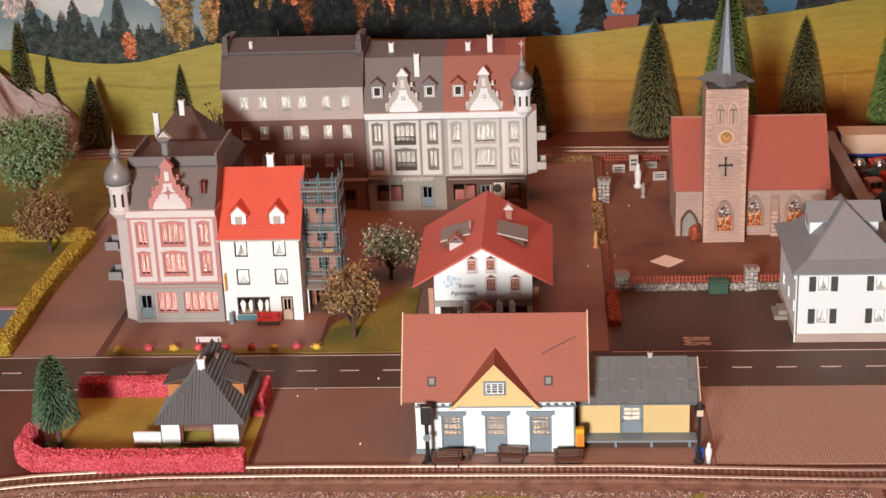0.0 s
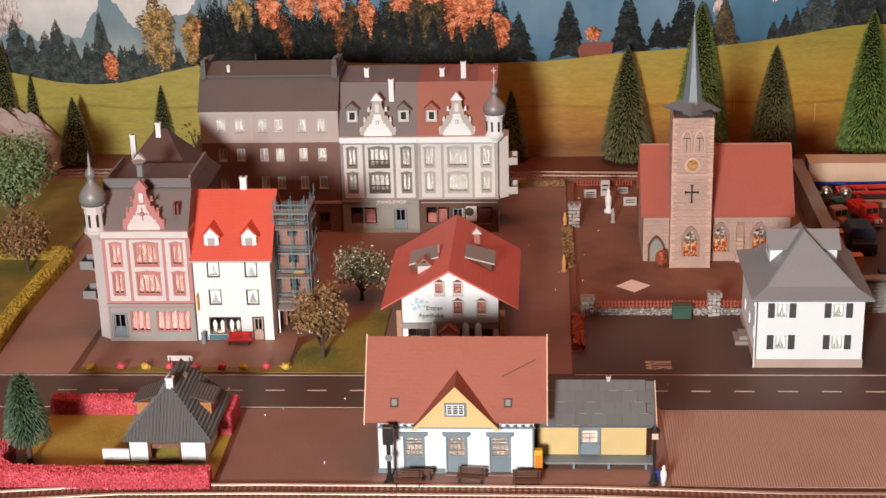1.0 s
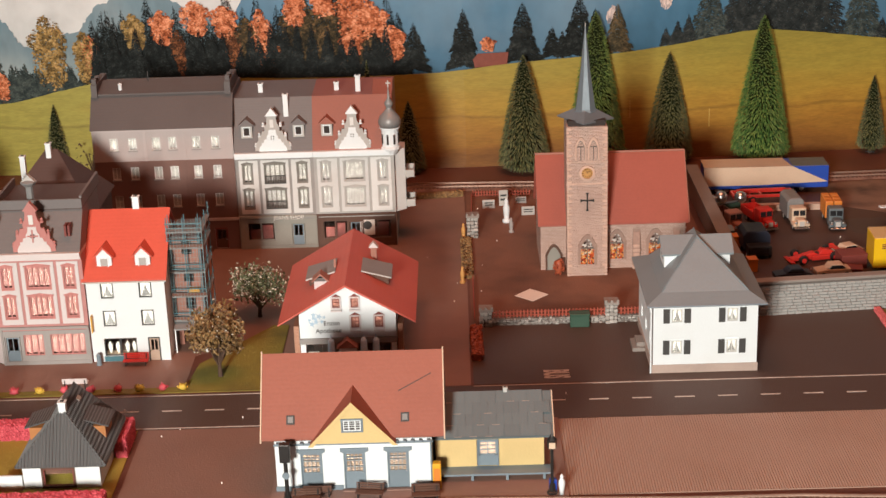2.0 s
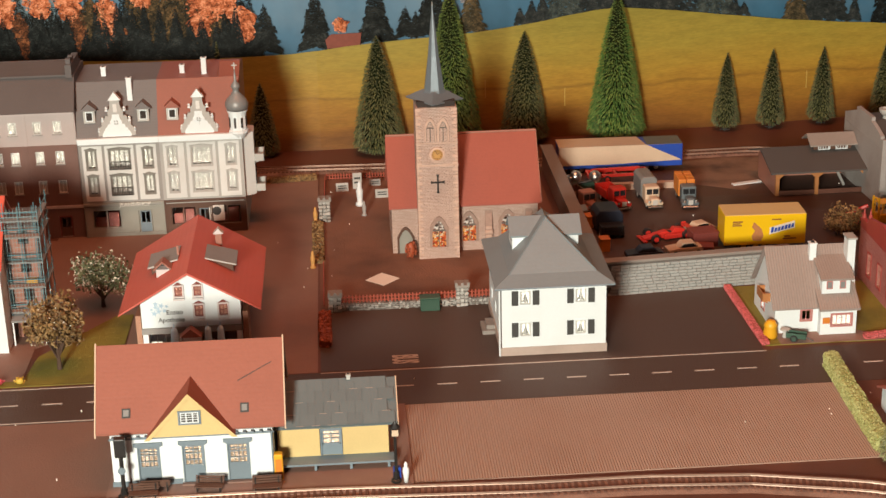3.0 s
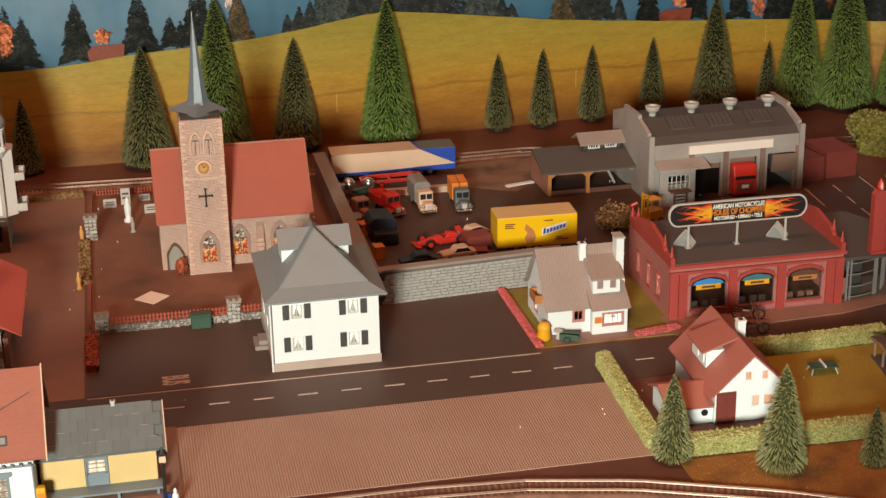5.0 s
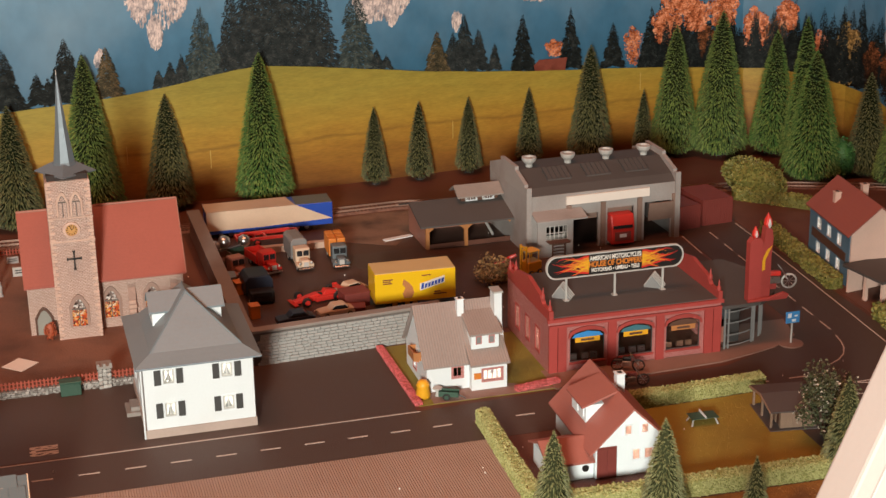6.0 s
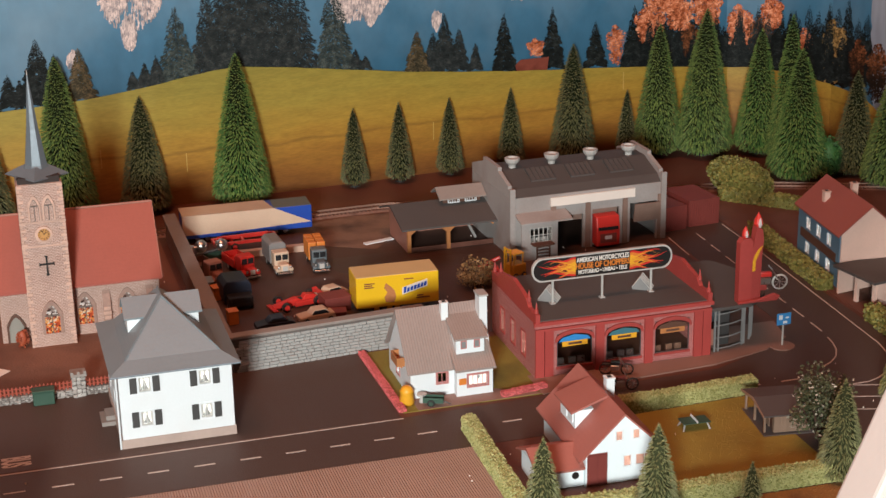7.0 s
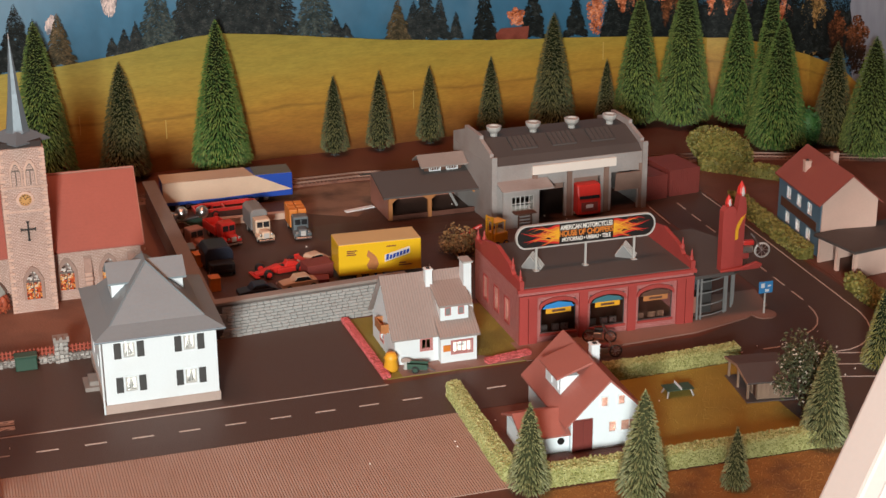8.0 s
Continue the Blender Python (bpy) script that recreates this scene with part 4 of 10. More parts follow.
def ornate_house(x0, y0, w, d, label, wall, trim, base, roof, left_turret, shop, name_text="", dark=False, group="ornate town houses", cornice="white", panel="cream", bars=None, mansard=20.6):
    """An ornate town house: shop floor, two storeys between pilasters, cornice, mansard and stepped gable."""
    h = thing("town_house", x0, y0, 0, 0, label, "house", group)
    c = w / 2
    rows = []
    for z in (5.9, 9.5):
        rows += [(1.6, z, 1.15, 2.6), (c, z, 2.6, 2.6), (w - 1.6, z, 1.15, 2.6)]
    doors = [(shop[1] - 0.9, shop[1] + 0.9, 0.3, 3.6)]
    shops = [(a, b, 1.2, 3.8) for a, b in shop[0]]
    side = [(xx, z, 1.1, 2.5) for z in (5.9, 9.5) for xx in (2.0, 6.5)]
    top = 13.4
    at = shell(h, w, d, top, wall, {"f": holes_of(rows) + shops + doors, "l": holes_of(side), "r": holes_of(side)})
    for n, (x, z, ww, hh) in enumerate(rows):
        window(h, at["f"], x, z, ww, hh, bars or trim, nx=2 if ww < 2 else 4, nz=1, trim=bars or trim, curtain="rosy" if trim == "pinktrim" else "dull", hood=True, t=0.14, bar=0.16)
        if ww > 2 and dark:
            rail = part("railing", boxes((x - 1.4, x + 1.4, -0.42, -0.34, z + 1.0, z + 1.1)), "darkgrey", h, "dark window railing")
            part("lower_rail", boxes((x - 1.4, x + 1.4, -0.42, -0.34, z - 0.05, z + 0.05)), "darkgrey", rail)
            for i in range(13):
                place("baluster", cached(("baluster",), lambda: boxes((-0.03, 0.03, -0.41, -0.35, 0.05, 1.0)), "darkgrey"), rail, x - 1.36 + i * 0.226, 0, z)
    for s in "lr":
        town_windows(h, at, s, side, bars or trim, nx=2, nz=1, trim=bars or trim, curtain="full", t=0.14)
    for a, b in shop[0]:
        window(h, at["f"], (a + b) / 2, 1.2, b - a, 2.6, bars if trim == "pinktrim" else base, nx=max(1, int((b - a) / (0.75 if trim == "pinktrim" else 1.5))), nz=1, curtain="rosy" if trim == "pinktrim" else "", t=0.14, bar=0.2)
        part("display", boxes((a + 0.3, (a + b) / 2 - 0.2, 0.7, 1.2, 1.2, 2.6), ((a + b) / 2 + 0.1, b - 0.4, 0.7, 1.1, 1.2, 3.2)), "oxide" if base != "greytrim" else "pinktrim", h)
    door(h, at["f"], shop[1], 1.7, 3.2, "bluegrey", z=0.3, frame_mat=base)
    part("shop_wall", wall_bm(w - 0.06, 4.28, [(x0 - 0.03, x1 - 0.03, z0, z1) for x0, x1, z0, z1 in shops + doors], 0.07), base, h, x=0.03, y=-0.075)
    part("shop_front", boxes((0.02, 0.25, -0.18, -0.01, 0, 4.5), (w - 0.25, w - 0.02, -0.18, -0.01, 0, 4.5), (0.02, w - 0.02, -0.3, -0.01, 4.51, 4.8), (0.26, w - 0.26, -0.14, -0.01, 0, 0.5)), base, h)
    for x0, x1 in ((0.45, c - 2.25), (c - 1.9, c + 1.9), (c + 2.25, w - 0.45)):
        cut = [(x - ww / 2 - 0.18 - x0, x + ww / 2 + 0.18 - x0, z - 0.18 - 5.1, z + hh + 0.18 - 5.1) for x, z, ww, hh in rows if x0 < x < x1]
        part("panel", wall_bm(x1 - x0, 7.6, cut, 0.1), panel, h, x=x0, y=-0.105, z=5.1)
    part("cornice", boxes((0.02, w - 0.02, -0.45, -0.01, 13.05, 13.4), (0.01, w - 0.01, -0.65, d, 13.41, 13.85), (0.03, w - 0.03, -0.3, -0.02, 12.98, 13.04)), cornice, h)
    part("mansard", prism(bmesh.new(), [(-0.2, 13.86), (3.2, mansard), (d - 0.2, mansard), (d, 13.86)], "x", 0.0, w), roof, h)
    stepped_gable(h, c, -0.1, 13.86, 5.0, "greystep" if trim != "pinktrim" else "pinktrim", cornice if trim != "pinktrim" else "pinktrim")
    if name_text:
        letters(h, name_text, "curtain", 0.75, c + 1.5, -0.36, 4.3, label="white raised shop lettering")
    if left_turret is not None:
        bay_turret(h, left_turret, 0.4, 13.6 if trim == "pinktrim" else 13.8, 3.3 if trim == "pinktrim" else 3.0, cornice if trim != "pinktrim" else "pinkwall", roof, dome=3.9 if trim == "pinktrim" else 3.4)
    return h, at


def pink_house():
    h, at = ornate_house(-74.4, 7.3, 10.3, 11.5, "pink and white ornate corner house with slate mansard and onion turret", "rose", "pinktrim", "greytrim", "greyslate", -0.6, ([(2.6, 4.9), (5.7, 9.7)], 1.3), group="town houses", cornice="pinkwall", panel="pinkwall", bars="pinktrim", mansard=17.9)
    part("corner_bay", prism(bmesh.new(), [(-0.01, 0.2), (-1.5, 1.4), (-1.5, 3.4), (-0.01, 4.6)], "z", 0, 13.3), "pinkwall", h)
    part("corner_trim", boxes((-1.6, -1.45, 1.4, 3.4, 4.4, 4.8), (-1.6, -1.45, 1.4, 3.4, 8.4, 8.7), (-1.6, -1.45, 1.4, 3.4, 12.9, 13.4), (-1.57, -1.5, 1.9, 2.9, 5.6, 8.0), (-1.57, -1.5, 1.9, 2.9, 9.4, 12.0)), "pinktrim", h)
    for z in (5.7, 9.5):
        part("bay_window", boxes((-1.66, -1.61, 1.9, 2.9, z, z + 2.4)), "rosy_curtain", h)
        for y in (1.85, 2.36, 2.87):
            part("glazing_bar", boxes((-1.72, -1.661, y, y + 0.1, z, z + 2.4)), "pinktrim", h)
    for z in (4.9, 8.6):
        balcony(h, -1.62, 3.6, z, 2.6, 1.5, "midgrey", -90)
    part("roof_terrace", boxes((0.0, 10.3, 3.0, 12.6, 17.91, 18.0)), "umberroof", h)
    for b in ((0.0, 10.3, 3.0, 3.3, 18.01, 19.1), (10.0, 10.3, 3.31, 12.6, 18.01, 19.4), (0.0, 0.3, 3.31, 12.6, 18.01, 18.9)):
        part("parapet", boxes(b), "greyslate", h)
    part("roof_window", boxes((8.6, 8.85, 0.45, 1.6, 15.5, 16.8), (9.0, 9.25, 0.45, 1.6, 15.5, 16.8)), "oxide", h)
    lan = part("roof_lantern", lathe(bmesh.new(), [(0.42, 0), (0.42, 2.3), (0.62, 2.4), (0.95, 2.75), (0.95, 2.85), (0.3, 3.05)], 0, 0, 8), "midgrey", h, x=4.1, y=4.6, z=18.0)
    part("lantern_cap", prism(bmesh.new(), [(-0.8, 2.86), (0.8, 2.86), (0, 3.7)], "y", -0.25, 0.4), "palegrey", lan)



def umber_house():
    h = thing("town_house", -77.0, 20.6, 0, 0, "tall dark brown roofed town house with white chimneys", "house", "town houses")
    shell(h, 11.4, 12, 13.4, "umberroof")
    roof_hip(h, 11.4, 12, 13.4, 20.4, 5.2, 6.6, 6.2, "umberroof", 0.4)
    chimney(h, 2.7, 4.4, 15.8, 4.2, 0.62, "white")
    chimney(h, 5.7, 5.6, 18.2, 3.0, 0.62, "white")
    part("dormer", boxes((7.6, 8.7, 2.0, 4.0, 14.5, 15.9)), "umberroof", h)



def grey_house():
    h = thing("town_house", -70.3, 45.2, 0, 0, "tall grey plastered tenement with slate roof", "house", "town houses")
    w, d, top = 19.0, 13, 17.5
    xs = (2.9, 5.4, 8.6, 10.8, 14.0, 16.6)
    rows = [(x, z, 1.1, 1.75) for z in (14.5, 10.4, 6.4) for x in xs]
    at = shell(h, w, d, top, "greyplaster", {"f": holes_of(rows) + [(15.6, 17.4, 0.2, 3.0), (2, 5, 1, 3.2), (7, 11, 1, 3.2)]})
    low = [(x - 0.56 - 0.02, x + 0.56 - 0.02, z, z + 1.75) for x, z, ww, hh in rows if z < 12] + [(15.58, 17.38, 0.2, 3.0), (1.98, 4.98, 1, 3.2), (6.98, 10.98, 1, 3.2)]
    part("lower_facade", wall_bm(w - 0.04, 13.0, low, 0.04), "brownplaster", h, "red-brown plaster of the lower storeys", x=0.02, y=-0.045)
    town_windows(h, at, "f", rows, "cream", curtain="dull", nx=2, nz=1, sill="greytrim", t=0.1)
    window(h, at["f"], 3.5, 1, 3.0, 2.2, "greytrim", nx=2, nz=1)
    window(h, at["f"], 9.0, 1, 4.0, 2.2, "greytrim", nx=3, nz=1)
    door(h, at["f"], 16.5, 1.7, 2.8, "darkwood", z=0.2, frame_mat="oxide")
    for x in (0.3, 7.1, 12.4, 18.7):
        part("pilaster", boxes((x - 0.2, x + 0.2, -0.08, -0.046, 4.61, 13.0)), "brownplaster", h)
        part("pilaster", boxes((x - 0.2, x + 0.2, -0.08, -0.005, 13.001, 17.19)), "greyplaster", h)
    for z0, z1, y in ((4.2, 4.6, -0.15), (17.2, 17.5, -0.2)):
        part("string_course", boxes((0, w, y, -0.005, z0, z1)), "greyplaster", h)
    part("mansard", prism(bmesh.new(), [(-0.5, 17.5), (2.6, 21.6), (d - 2, 21.6), (d, 17.5)], "x", -0.1, w + 0.1), "slate", h)
    part("upper_roof", prism(bmesh.new(), [(2.3, 21.61), (2.3, 21.85), (6.0, 22.9), (d - 2, 21.85), (d - 2, 21.61)], "x", 0.5, w - 0.2), "slate", h)
    for x in (0.1, w - 0.9):
        part("fire_wall", boxes((x, x + 0.8, 2.0, 9.0, 21.5, 23.2), (x + 0.1, x + 0.7, 2.4, 3.2, 23.2, 23.9), (x + 0.1, x + 0.7, 4.4, 5.2, 23.2, 23.8)), "slate", h)
    part("vent", lathe(bmesh.new(), [(0.25, 0), (0.25, 0.9), (0.35, 1.0), (0.05, 1.2)], 0, 0, 8), "white", h, x=3.8, y=3.4, z=21.9)
    part("aerial", tube(bmesh.new(), (0, 0, 0), (0, 0, 1.6), 0.06, seg=6), "darkgrey", h, x=7.3, y=5.4, z=22.5)


def row_houses():
    h, at = ornate_house(-51.2, 44.9, 10.6, 13, "cream and dark-framed ornate town house with slate roof and jeans shop", "greytrim", "stonegrey", "stonegrey", "greyslate", None, ([(1.0, 4.8)], 8.0), "JEANS-SHOP", dark=True, bars="darkstone")
    dormers(h, "greyslate")
    chimney(h, 3.4, 6.2, 19.6, 2.1, 0.62)
    chimney(h, 7.1, 2.3, 17.2, 3.9, 0.66)
    h, at = ornate_house(-40.6, 44.9, 10.9, 13, "cream ornate corner house with red roof and corner turret", "greystep", "greystep", "darkwood", "brownroof", 10.5, ([(0.8, 4.2), (6.4, 10.2)], 5.3), cornice="white", bars="greystep")
    dormers(h, "brownroof", (2.0,))
    chimney(h, 3.2, 6.2, 19.6, 2.0, 0.62)
    chimney(h, 6.2, 5.2, 19.6, 3.1, 0.66)
    part("upper_roof", prism(bmesh.new(), [(3.2, 20.61), (7.0, 21.8), (12.8, 20.61)], "x", 8.2, 10.9), "brownroof", h)
    part("corner_bay", prism(bmesh.new(), [(10.91, 0.8), (12.3, 1.8), (12.3, 4.6), (10.91, 5.6)], "z", 4.6, 13.3), "cream", h)
    for z in (5.0, 9.2):
        balcony(h, 12.32, 1.6, z, 3.2, 1.2, "palegrey", 90)
        part("bay_window", boxes((12.31, 12.36, 2.2, 2.9, z + 1.2, z + 3.6), (12.31, 12.36, 3.4, 4.1, z + 1.2, z + 3.6)), "dim", h)
    part("poster", boxes((5.9, 7.9, -0.05, -0.02, 1.6, 3.9)), "paper", h, "round-emblem shop poster")
    part("poster_emblem", tube(bmesh.new(), (6.9, -0.06, 3.0), (6.9, -0.08, 3.0), 0.6, seg=20), "darkgrey", h)


def dormers(h, roof, xs=(1.8, 8.8)):
    for x in xs:
        d = part("dormer", boxes((-0.75, 0.75, 0, 2.4, 0, 1.7)), "palegrey", h, x=x, y=0.5, z=15.7)
        part("dormer_roof", prism(bmesh.new(), [(-1.0, 1.7), (1.0, 1.7), (1.0, 1.85), (0, 2.7), (-1.0, 1.85)], "y", -0.25, 3.2), roof, d)
        part("dormer_window", ring(bmesh.new(), 1.0, 1.3, 0.12, -0.08, -0.01), "white", d, z=0.25)
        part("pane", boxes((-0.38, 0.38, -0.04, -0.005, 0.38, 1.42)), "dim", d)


def alpine_house():
    h = thing("alpine_house", -39.6, 5.0, 0, 0, "white alpine pharmacy house with wide red-orange roof", "house")
    w, d, top, peak = 11.0, 16.5, 6.2, 9.5
    rows = [(6.4, 4.5, 0.95, 1.4), (9.1, 4.5, 0.95, 1.4), (4.3, 7.0, 0.85, 1.15), (6.4, 7.0, 0.85, 1.15)]
    low = [(0.6, 4.4, 0.4, 2.6), (6.4, 10.4, 0.4, 2.6)]
    front = [o for o in holes_of(rows) if o[3] < top] + low
    at = shell(h, w, d, top, "white", {"f": front, "r": [(2, 4, 0.6, 2.4), (8, 10, 0.6, 2.4)]}, "y", peak)
    for x, z, ww, hh in rows:
        window(h, at["f"] @ pose(0, -0.17 * CM, 0), x, z, ww, hh, "oxide", nx=2, nz=2, trim="pinkwall", t=0.14, bar=0.1)
        part("pane_back", boxes((x - ww / 2 + 0.1, x + ww / 2 - 0.1, -0.03, -0.006, z + 0.1, z + hh - 0.1)), "rosebrown", h)
        part("shutter_arch", prism(bmesh.new(), [(x - ww / 2 - 0.1, z + hh + 0.2), (x + ww / 2 + 0.1, z + hh + 0.2), (x, z + hh + 0.55)], "y", -0.3, -0.25), "oxide", h)
        part("flower_box", boxes((x - 0.6, x + 0.6, -0.42, -0.27, z - 0.4, z - 0.2)), "pinkwall", h)
    for a, b, z0, z1 in low:
        window(h, at["f"], (a + b) / 2, z0, b - a, z1 - z0, "darkwood", nx=4, nz=1, t=0.1)
        part("display", boxes((a + 0.2, a + 1.4, 0.6, 0.9, 0.5, 1.3), (a + 1.8, a + 3.4, 0.6, 0.9, 0.5, 1.1)), "curtain", h)
    part("shop_fascia", boxes((-0.05, w + 0.05, -0.3, -0.01, 2.65, 3.3)), "greytrim", h)
    for x in (-0.7, w + 0.13):
        part("brick_corner", boxes((x, x + 0.57, 0.3, 4.0, 0, 4.7)), "orangebrick", h, "brick pier beside the white front")
    part("side_wall", boxes((w + 0.01, w + 0.12, 0.5, d - 0.5, 0, 1.9), (-0.12, -0.01, 0.5, d - 0.5, 0, 1.9)), "redbrick", h)
    part("porch_roof", prism(bmesh.new(), [(4.2, 2.6), (5.4, 3.6), (6.6, 2.6)], "y", -1.6, -0.32), "brownroof", h)
    roof_gable(h, w, d, 6.75, 9.95, "orangeroof", "y", 1.4, 2.3, 0.2)
    for x in (-1.3, w + 1.05):
        for y in (0.5, 4, 8, 12, 16):
            part("rafter", boxes((x, x + 0.25, y, y + 0.25, 5.5, 5.95)), "darkwood", h)
    for s in (1, -1):
        c = w / 2
        dm = part("dormer", prism(bmesh.new(), [(c + s * 1.6, 8.7), (c + s * 4.6, 6.9), (c + s * 4.6, 8.35), (c + s * 2.0, 9.1)], "y", 5.6, 9.0), "darkwood", h, "brown shed dormer")
        part("dormer_roof", prism(bmesh.new(), [(c + s * 1.5, 9.3), (c + s * 5.0, 8.35), (c + s * 5.0, 8.53), (c + s * 1.5, 9.48)], "y", 5.1, 9.5), "midgrey", dm, "grey sheet dormer roof")
        part("dormer_edge", boxes((c + s * 3.25 - 1.75, c + s * 3.25 + 1.75, 5.02, 5.09, 0, 0.16)), "palegrey", dm, m=pose(0, 0, 0) @ pose((c + s * 3.25) * CM, 0, 8.84 * CM, 0, s * 15.2, 0) @ pose(-(c + s * 3.25) * CM, 0, 0))
    ch = part("chimney", boxes((-0.35, 0.35, -0.35, 0.35, 0, 2.2)), "rosebrown", h, x=8.2, y=11.6, z=7.8)
    part("chimney_cap", prism(bmesh.new(), [(-0.6, 2.2), (0.6, 2.2), (0, 2.9)], "y", -0.45, 0.45), "pinkwall", ch)
    part("flue", boxes((-0.12, 0.12, -0.12, 0.12, 0, 1.9)), "rosebrown", h, x=3.9, y=6.6, z=8.6)
    tw = part("roof_turret", boxes((-0.75, 0.75, -0.6, 0.6, 0, 1.5)), "pinkwall", h, "pale boarded roof turret", x=2.4, y=4.0, z=7.4)
    part("turret_roof", prism(bmesh.new(), [(-1.0, 1.4), (0, 2.3), (1.0, 1.4), (1.0, 1.56), (0, 2.5), (-1.0, 1.56)], "y", -0.8, 0.9), "rosebrown", tw)
    letters(h, "Enzian", "darkgrey", 0.74, 3.7, -0.05, 4.85, label="dark blue pharmacy lettering")
    letters(h, "Apotheke", "darkgrey", 0.74, 3.3, -0.05, 3.95, label="dark blue pharmacy lettering")
    flower = bmesh.new()
    for i in range(9):
        a, k = i * 2.4, 0.33 * math.sqrt(i)
        x, z, r = 1.9 + 1.1 * k * math.cos(a), 5.6 + 0.72 * k * math.sin(a), 0.2 + 0.13 * ((i * 5) % 4) / 3
        prism(flower, [(x + r * (1.25 if j % 2 else 0.45) * math.cos(j * 0.6283 + i), z + r * (1.25 if j % 2 else 0.45) * math.sin(j * 0.6283 + i)) for j in range(10)], "y", -0.05 - 0.002 * i, -0.02)
    part("painted_flower", flower, "paleblue_paint", h, "pale blue painted gentian flowers")
    for x in (3.6, 7.3, 8.7):
        part("parasol", lathe(bmesh.new(), [(0.42, 0), (0.36, 1.4), (0.1, 1.75), (0.05, 2.1)], 0, 0, 8), "paleblue_paint", h, "folded blue parasol", x=x, y=-1.1, z=2.0)
        part("parasol_pole", tube(bmesh.new(), (0, 0, 0), (0, 0, 2.1), 0.06, seg=6), "darkgrey", h, x=x, y=-1.1)


M["paleblue_paint"] = surface("pale_blue_paint", (0.42, 0.58, 0.72), 0.6, 0.2, 400, 90, 0.05)


def church():
    c = thing("church", -10.6, 33.4, 0, 0, "small pinkish stone village church with red roof and spire", "church")
    w, d, top, peak = 18.8, 11.0, 6.8, 14.0
    arch = [(9.9, 1.6, 2.0, 3.9), (14.9, 1.6, 2.0, 3.9)]
    at = shell(c, w, d, top, "stone", {}, "x", peak)

    def pointed(w2, h2, inner, y0, y1):
        """A pointed arch ring, or a filled one."""
        def outline(s):
            return [(-s, 0), (-s, h2 * 0.62)] + [(-s + s * t, h2 * 0.62 + h2 * 0.38 * math.sin(t * 1.5708)) for t in (0.25, 0.5, 0.75)] + [(0, h2)] + [(s - s * t, h2 * 0.62 + h2 * 0.38 * math.sin(t * 1.5708)) for t in (0.75, 0.5, 0.25)] + [(s, h2 * 0.62), (s, 0)]
        bm = bmesh.new()
        if inner is None:
            return prism(bm, outline(w2), "y", y0, y1)
        a, b = outline(w2), [(x * inner, z * (1 + inner) / 2) for x, z in outline(w2)]
        n = len(a)
        f = [[bm.verts.new((x, y, z)) for x, z in ps] for y in (y0, y1) for ps in (a, b)]
        for i in range(n - 1):
            bm.faces.new((f[0][i], f[0][i + 1], f[1][i + 1], f[1][i]))
            bm.faces.new((f[2][i + 1], f[2][i], f[3][i], f[3][i + 1]))
            bm.faces.new((f[0][i + 1], f[0][i], f[2][i], f[2][i + 1]))
            bm.faces.new((f[1][i], f[1][i + 1], f[3][i + 1], f[3][i]))
        return bm

    def church_window(x, y, z, s, hh):
        win = part("arched_window", pointed(s, hh, 0.72, -0.2, 0.1), "darkquoin", c, "grey-brown moulded window arch", x=x, y=y, z=z)
        part("stained_glass", pointed(s * 0.74, hh * 0.88, None, -0.03, 0.02), "stained", win, "orange and red stained glass")
        part("tracery", boxes((-0.05, 0.05, -0.1, -0.02, 0, hh * 0.82), (-s * 0.7, s * 0.7, -0.1, -0.025, hh * 0.52, hh * 0.57)), "mortar", win)
    for x, z, ww, hh in arch:
        church_window(x, 0.0, z - 0.3, 1.2, 4.1)
    for x in (7.4, 12.4, 17.6):
        b = part("buttress", prism(bmesh.new(), [(-0.7, 0), (0, 0), (0, 5.4), (-0.3, 5.0), (-0.7, 3.6)], "x", -0.45, 0.45), "darkquoin", c, "rough buttress", x=x)
        for i in range(6):
            part("quoin", bevelled(boxes((-0.52 + 0.08 * (i % 2), 0.52 - 0.08 * (i % 2), -0.8, -0.3, 0, 0.42)), 0.06, 1), "quoin", b, z=0.1 + i * 0.58)
    roof_gable(c, w, d, top, peak, "churchroof", "x", 0.35, 0.5, 0.2)
    t0, t1 = 3.3, 8.4
    tw = 5.1
    t = part("tower", boxes((0, tw, 0, tw, 0, 20)), "stone", c, x=t0, y=-2.5)
    long_q, short_q = (data("quoin", bevelled(boxes((0, a, -0.09, -0.005, 0, 0.36)), 0.04, 1), "quoin") for a in (0.66, 0.36))
    for i in range(46):
        a, me = (0.66, long_q) if i % 2 else (0.36, short_q)
        for x in (-0.05, tw + 0.05 - a):
            place("quoin", me, t, x, 0, i * 0.433)
    for z in (12.4, 15.3):
        part("string_course", boxes((-0.1, tw + 0.1, -0.12, -0.075, z, z + 0.2)), "quoin", t)
    # solid block coloured as the shade under the spire skirt
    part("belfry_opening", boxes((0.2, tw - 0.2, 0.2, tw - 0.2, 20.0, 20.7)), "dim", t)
    for x in (1.75, 3.35):
        win = part("belfry_window", pointed(0.72, 3.1, 0.7, -0.22, -0.07), "quoin", t, x=x, z=15.6)
        part("louvre", pointed(0.5, 2.6, None, -0.1, -0.062), "stone", win)
        part("tracery", boxes((-0.05, 0.05, -0.17, -0.102, 0, 1.9), (-0.42, 0.42, -0.16, -0.102, 1.75, 1.86)), "mortar", win)
        part("tracery", pointed(0.53, 2.68, 0.86, -0.15, -0.1), "mortar", win)
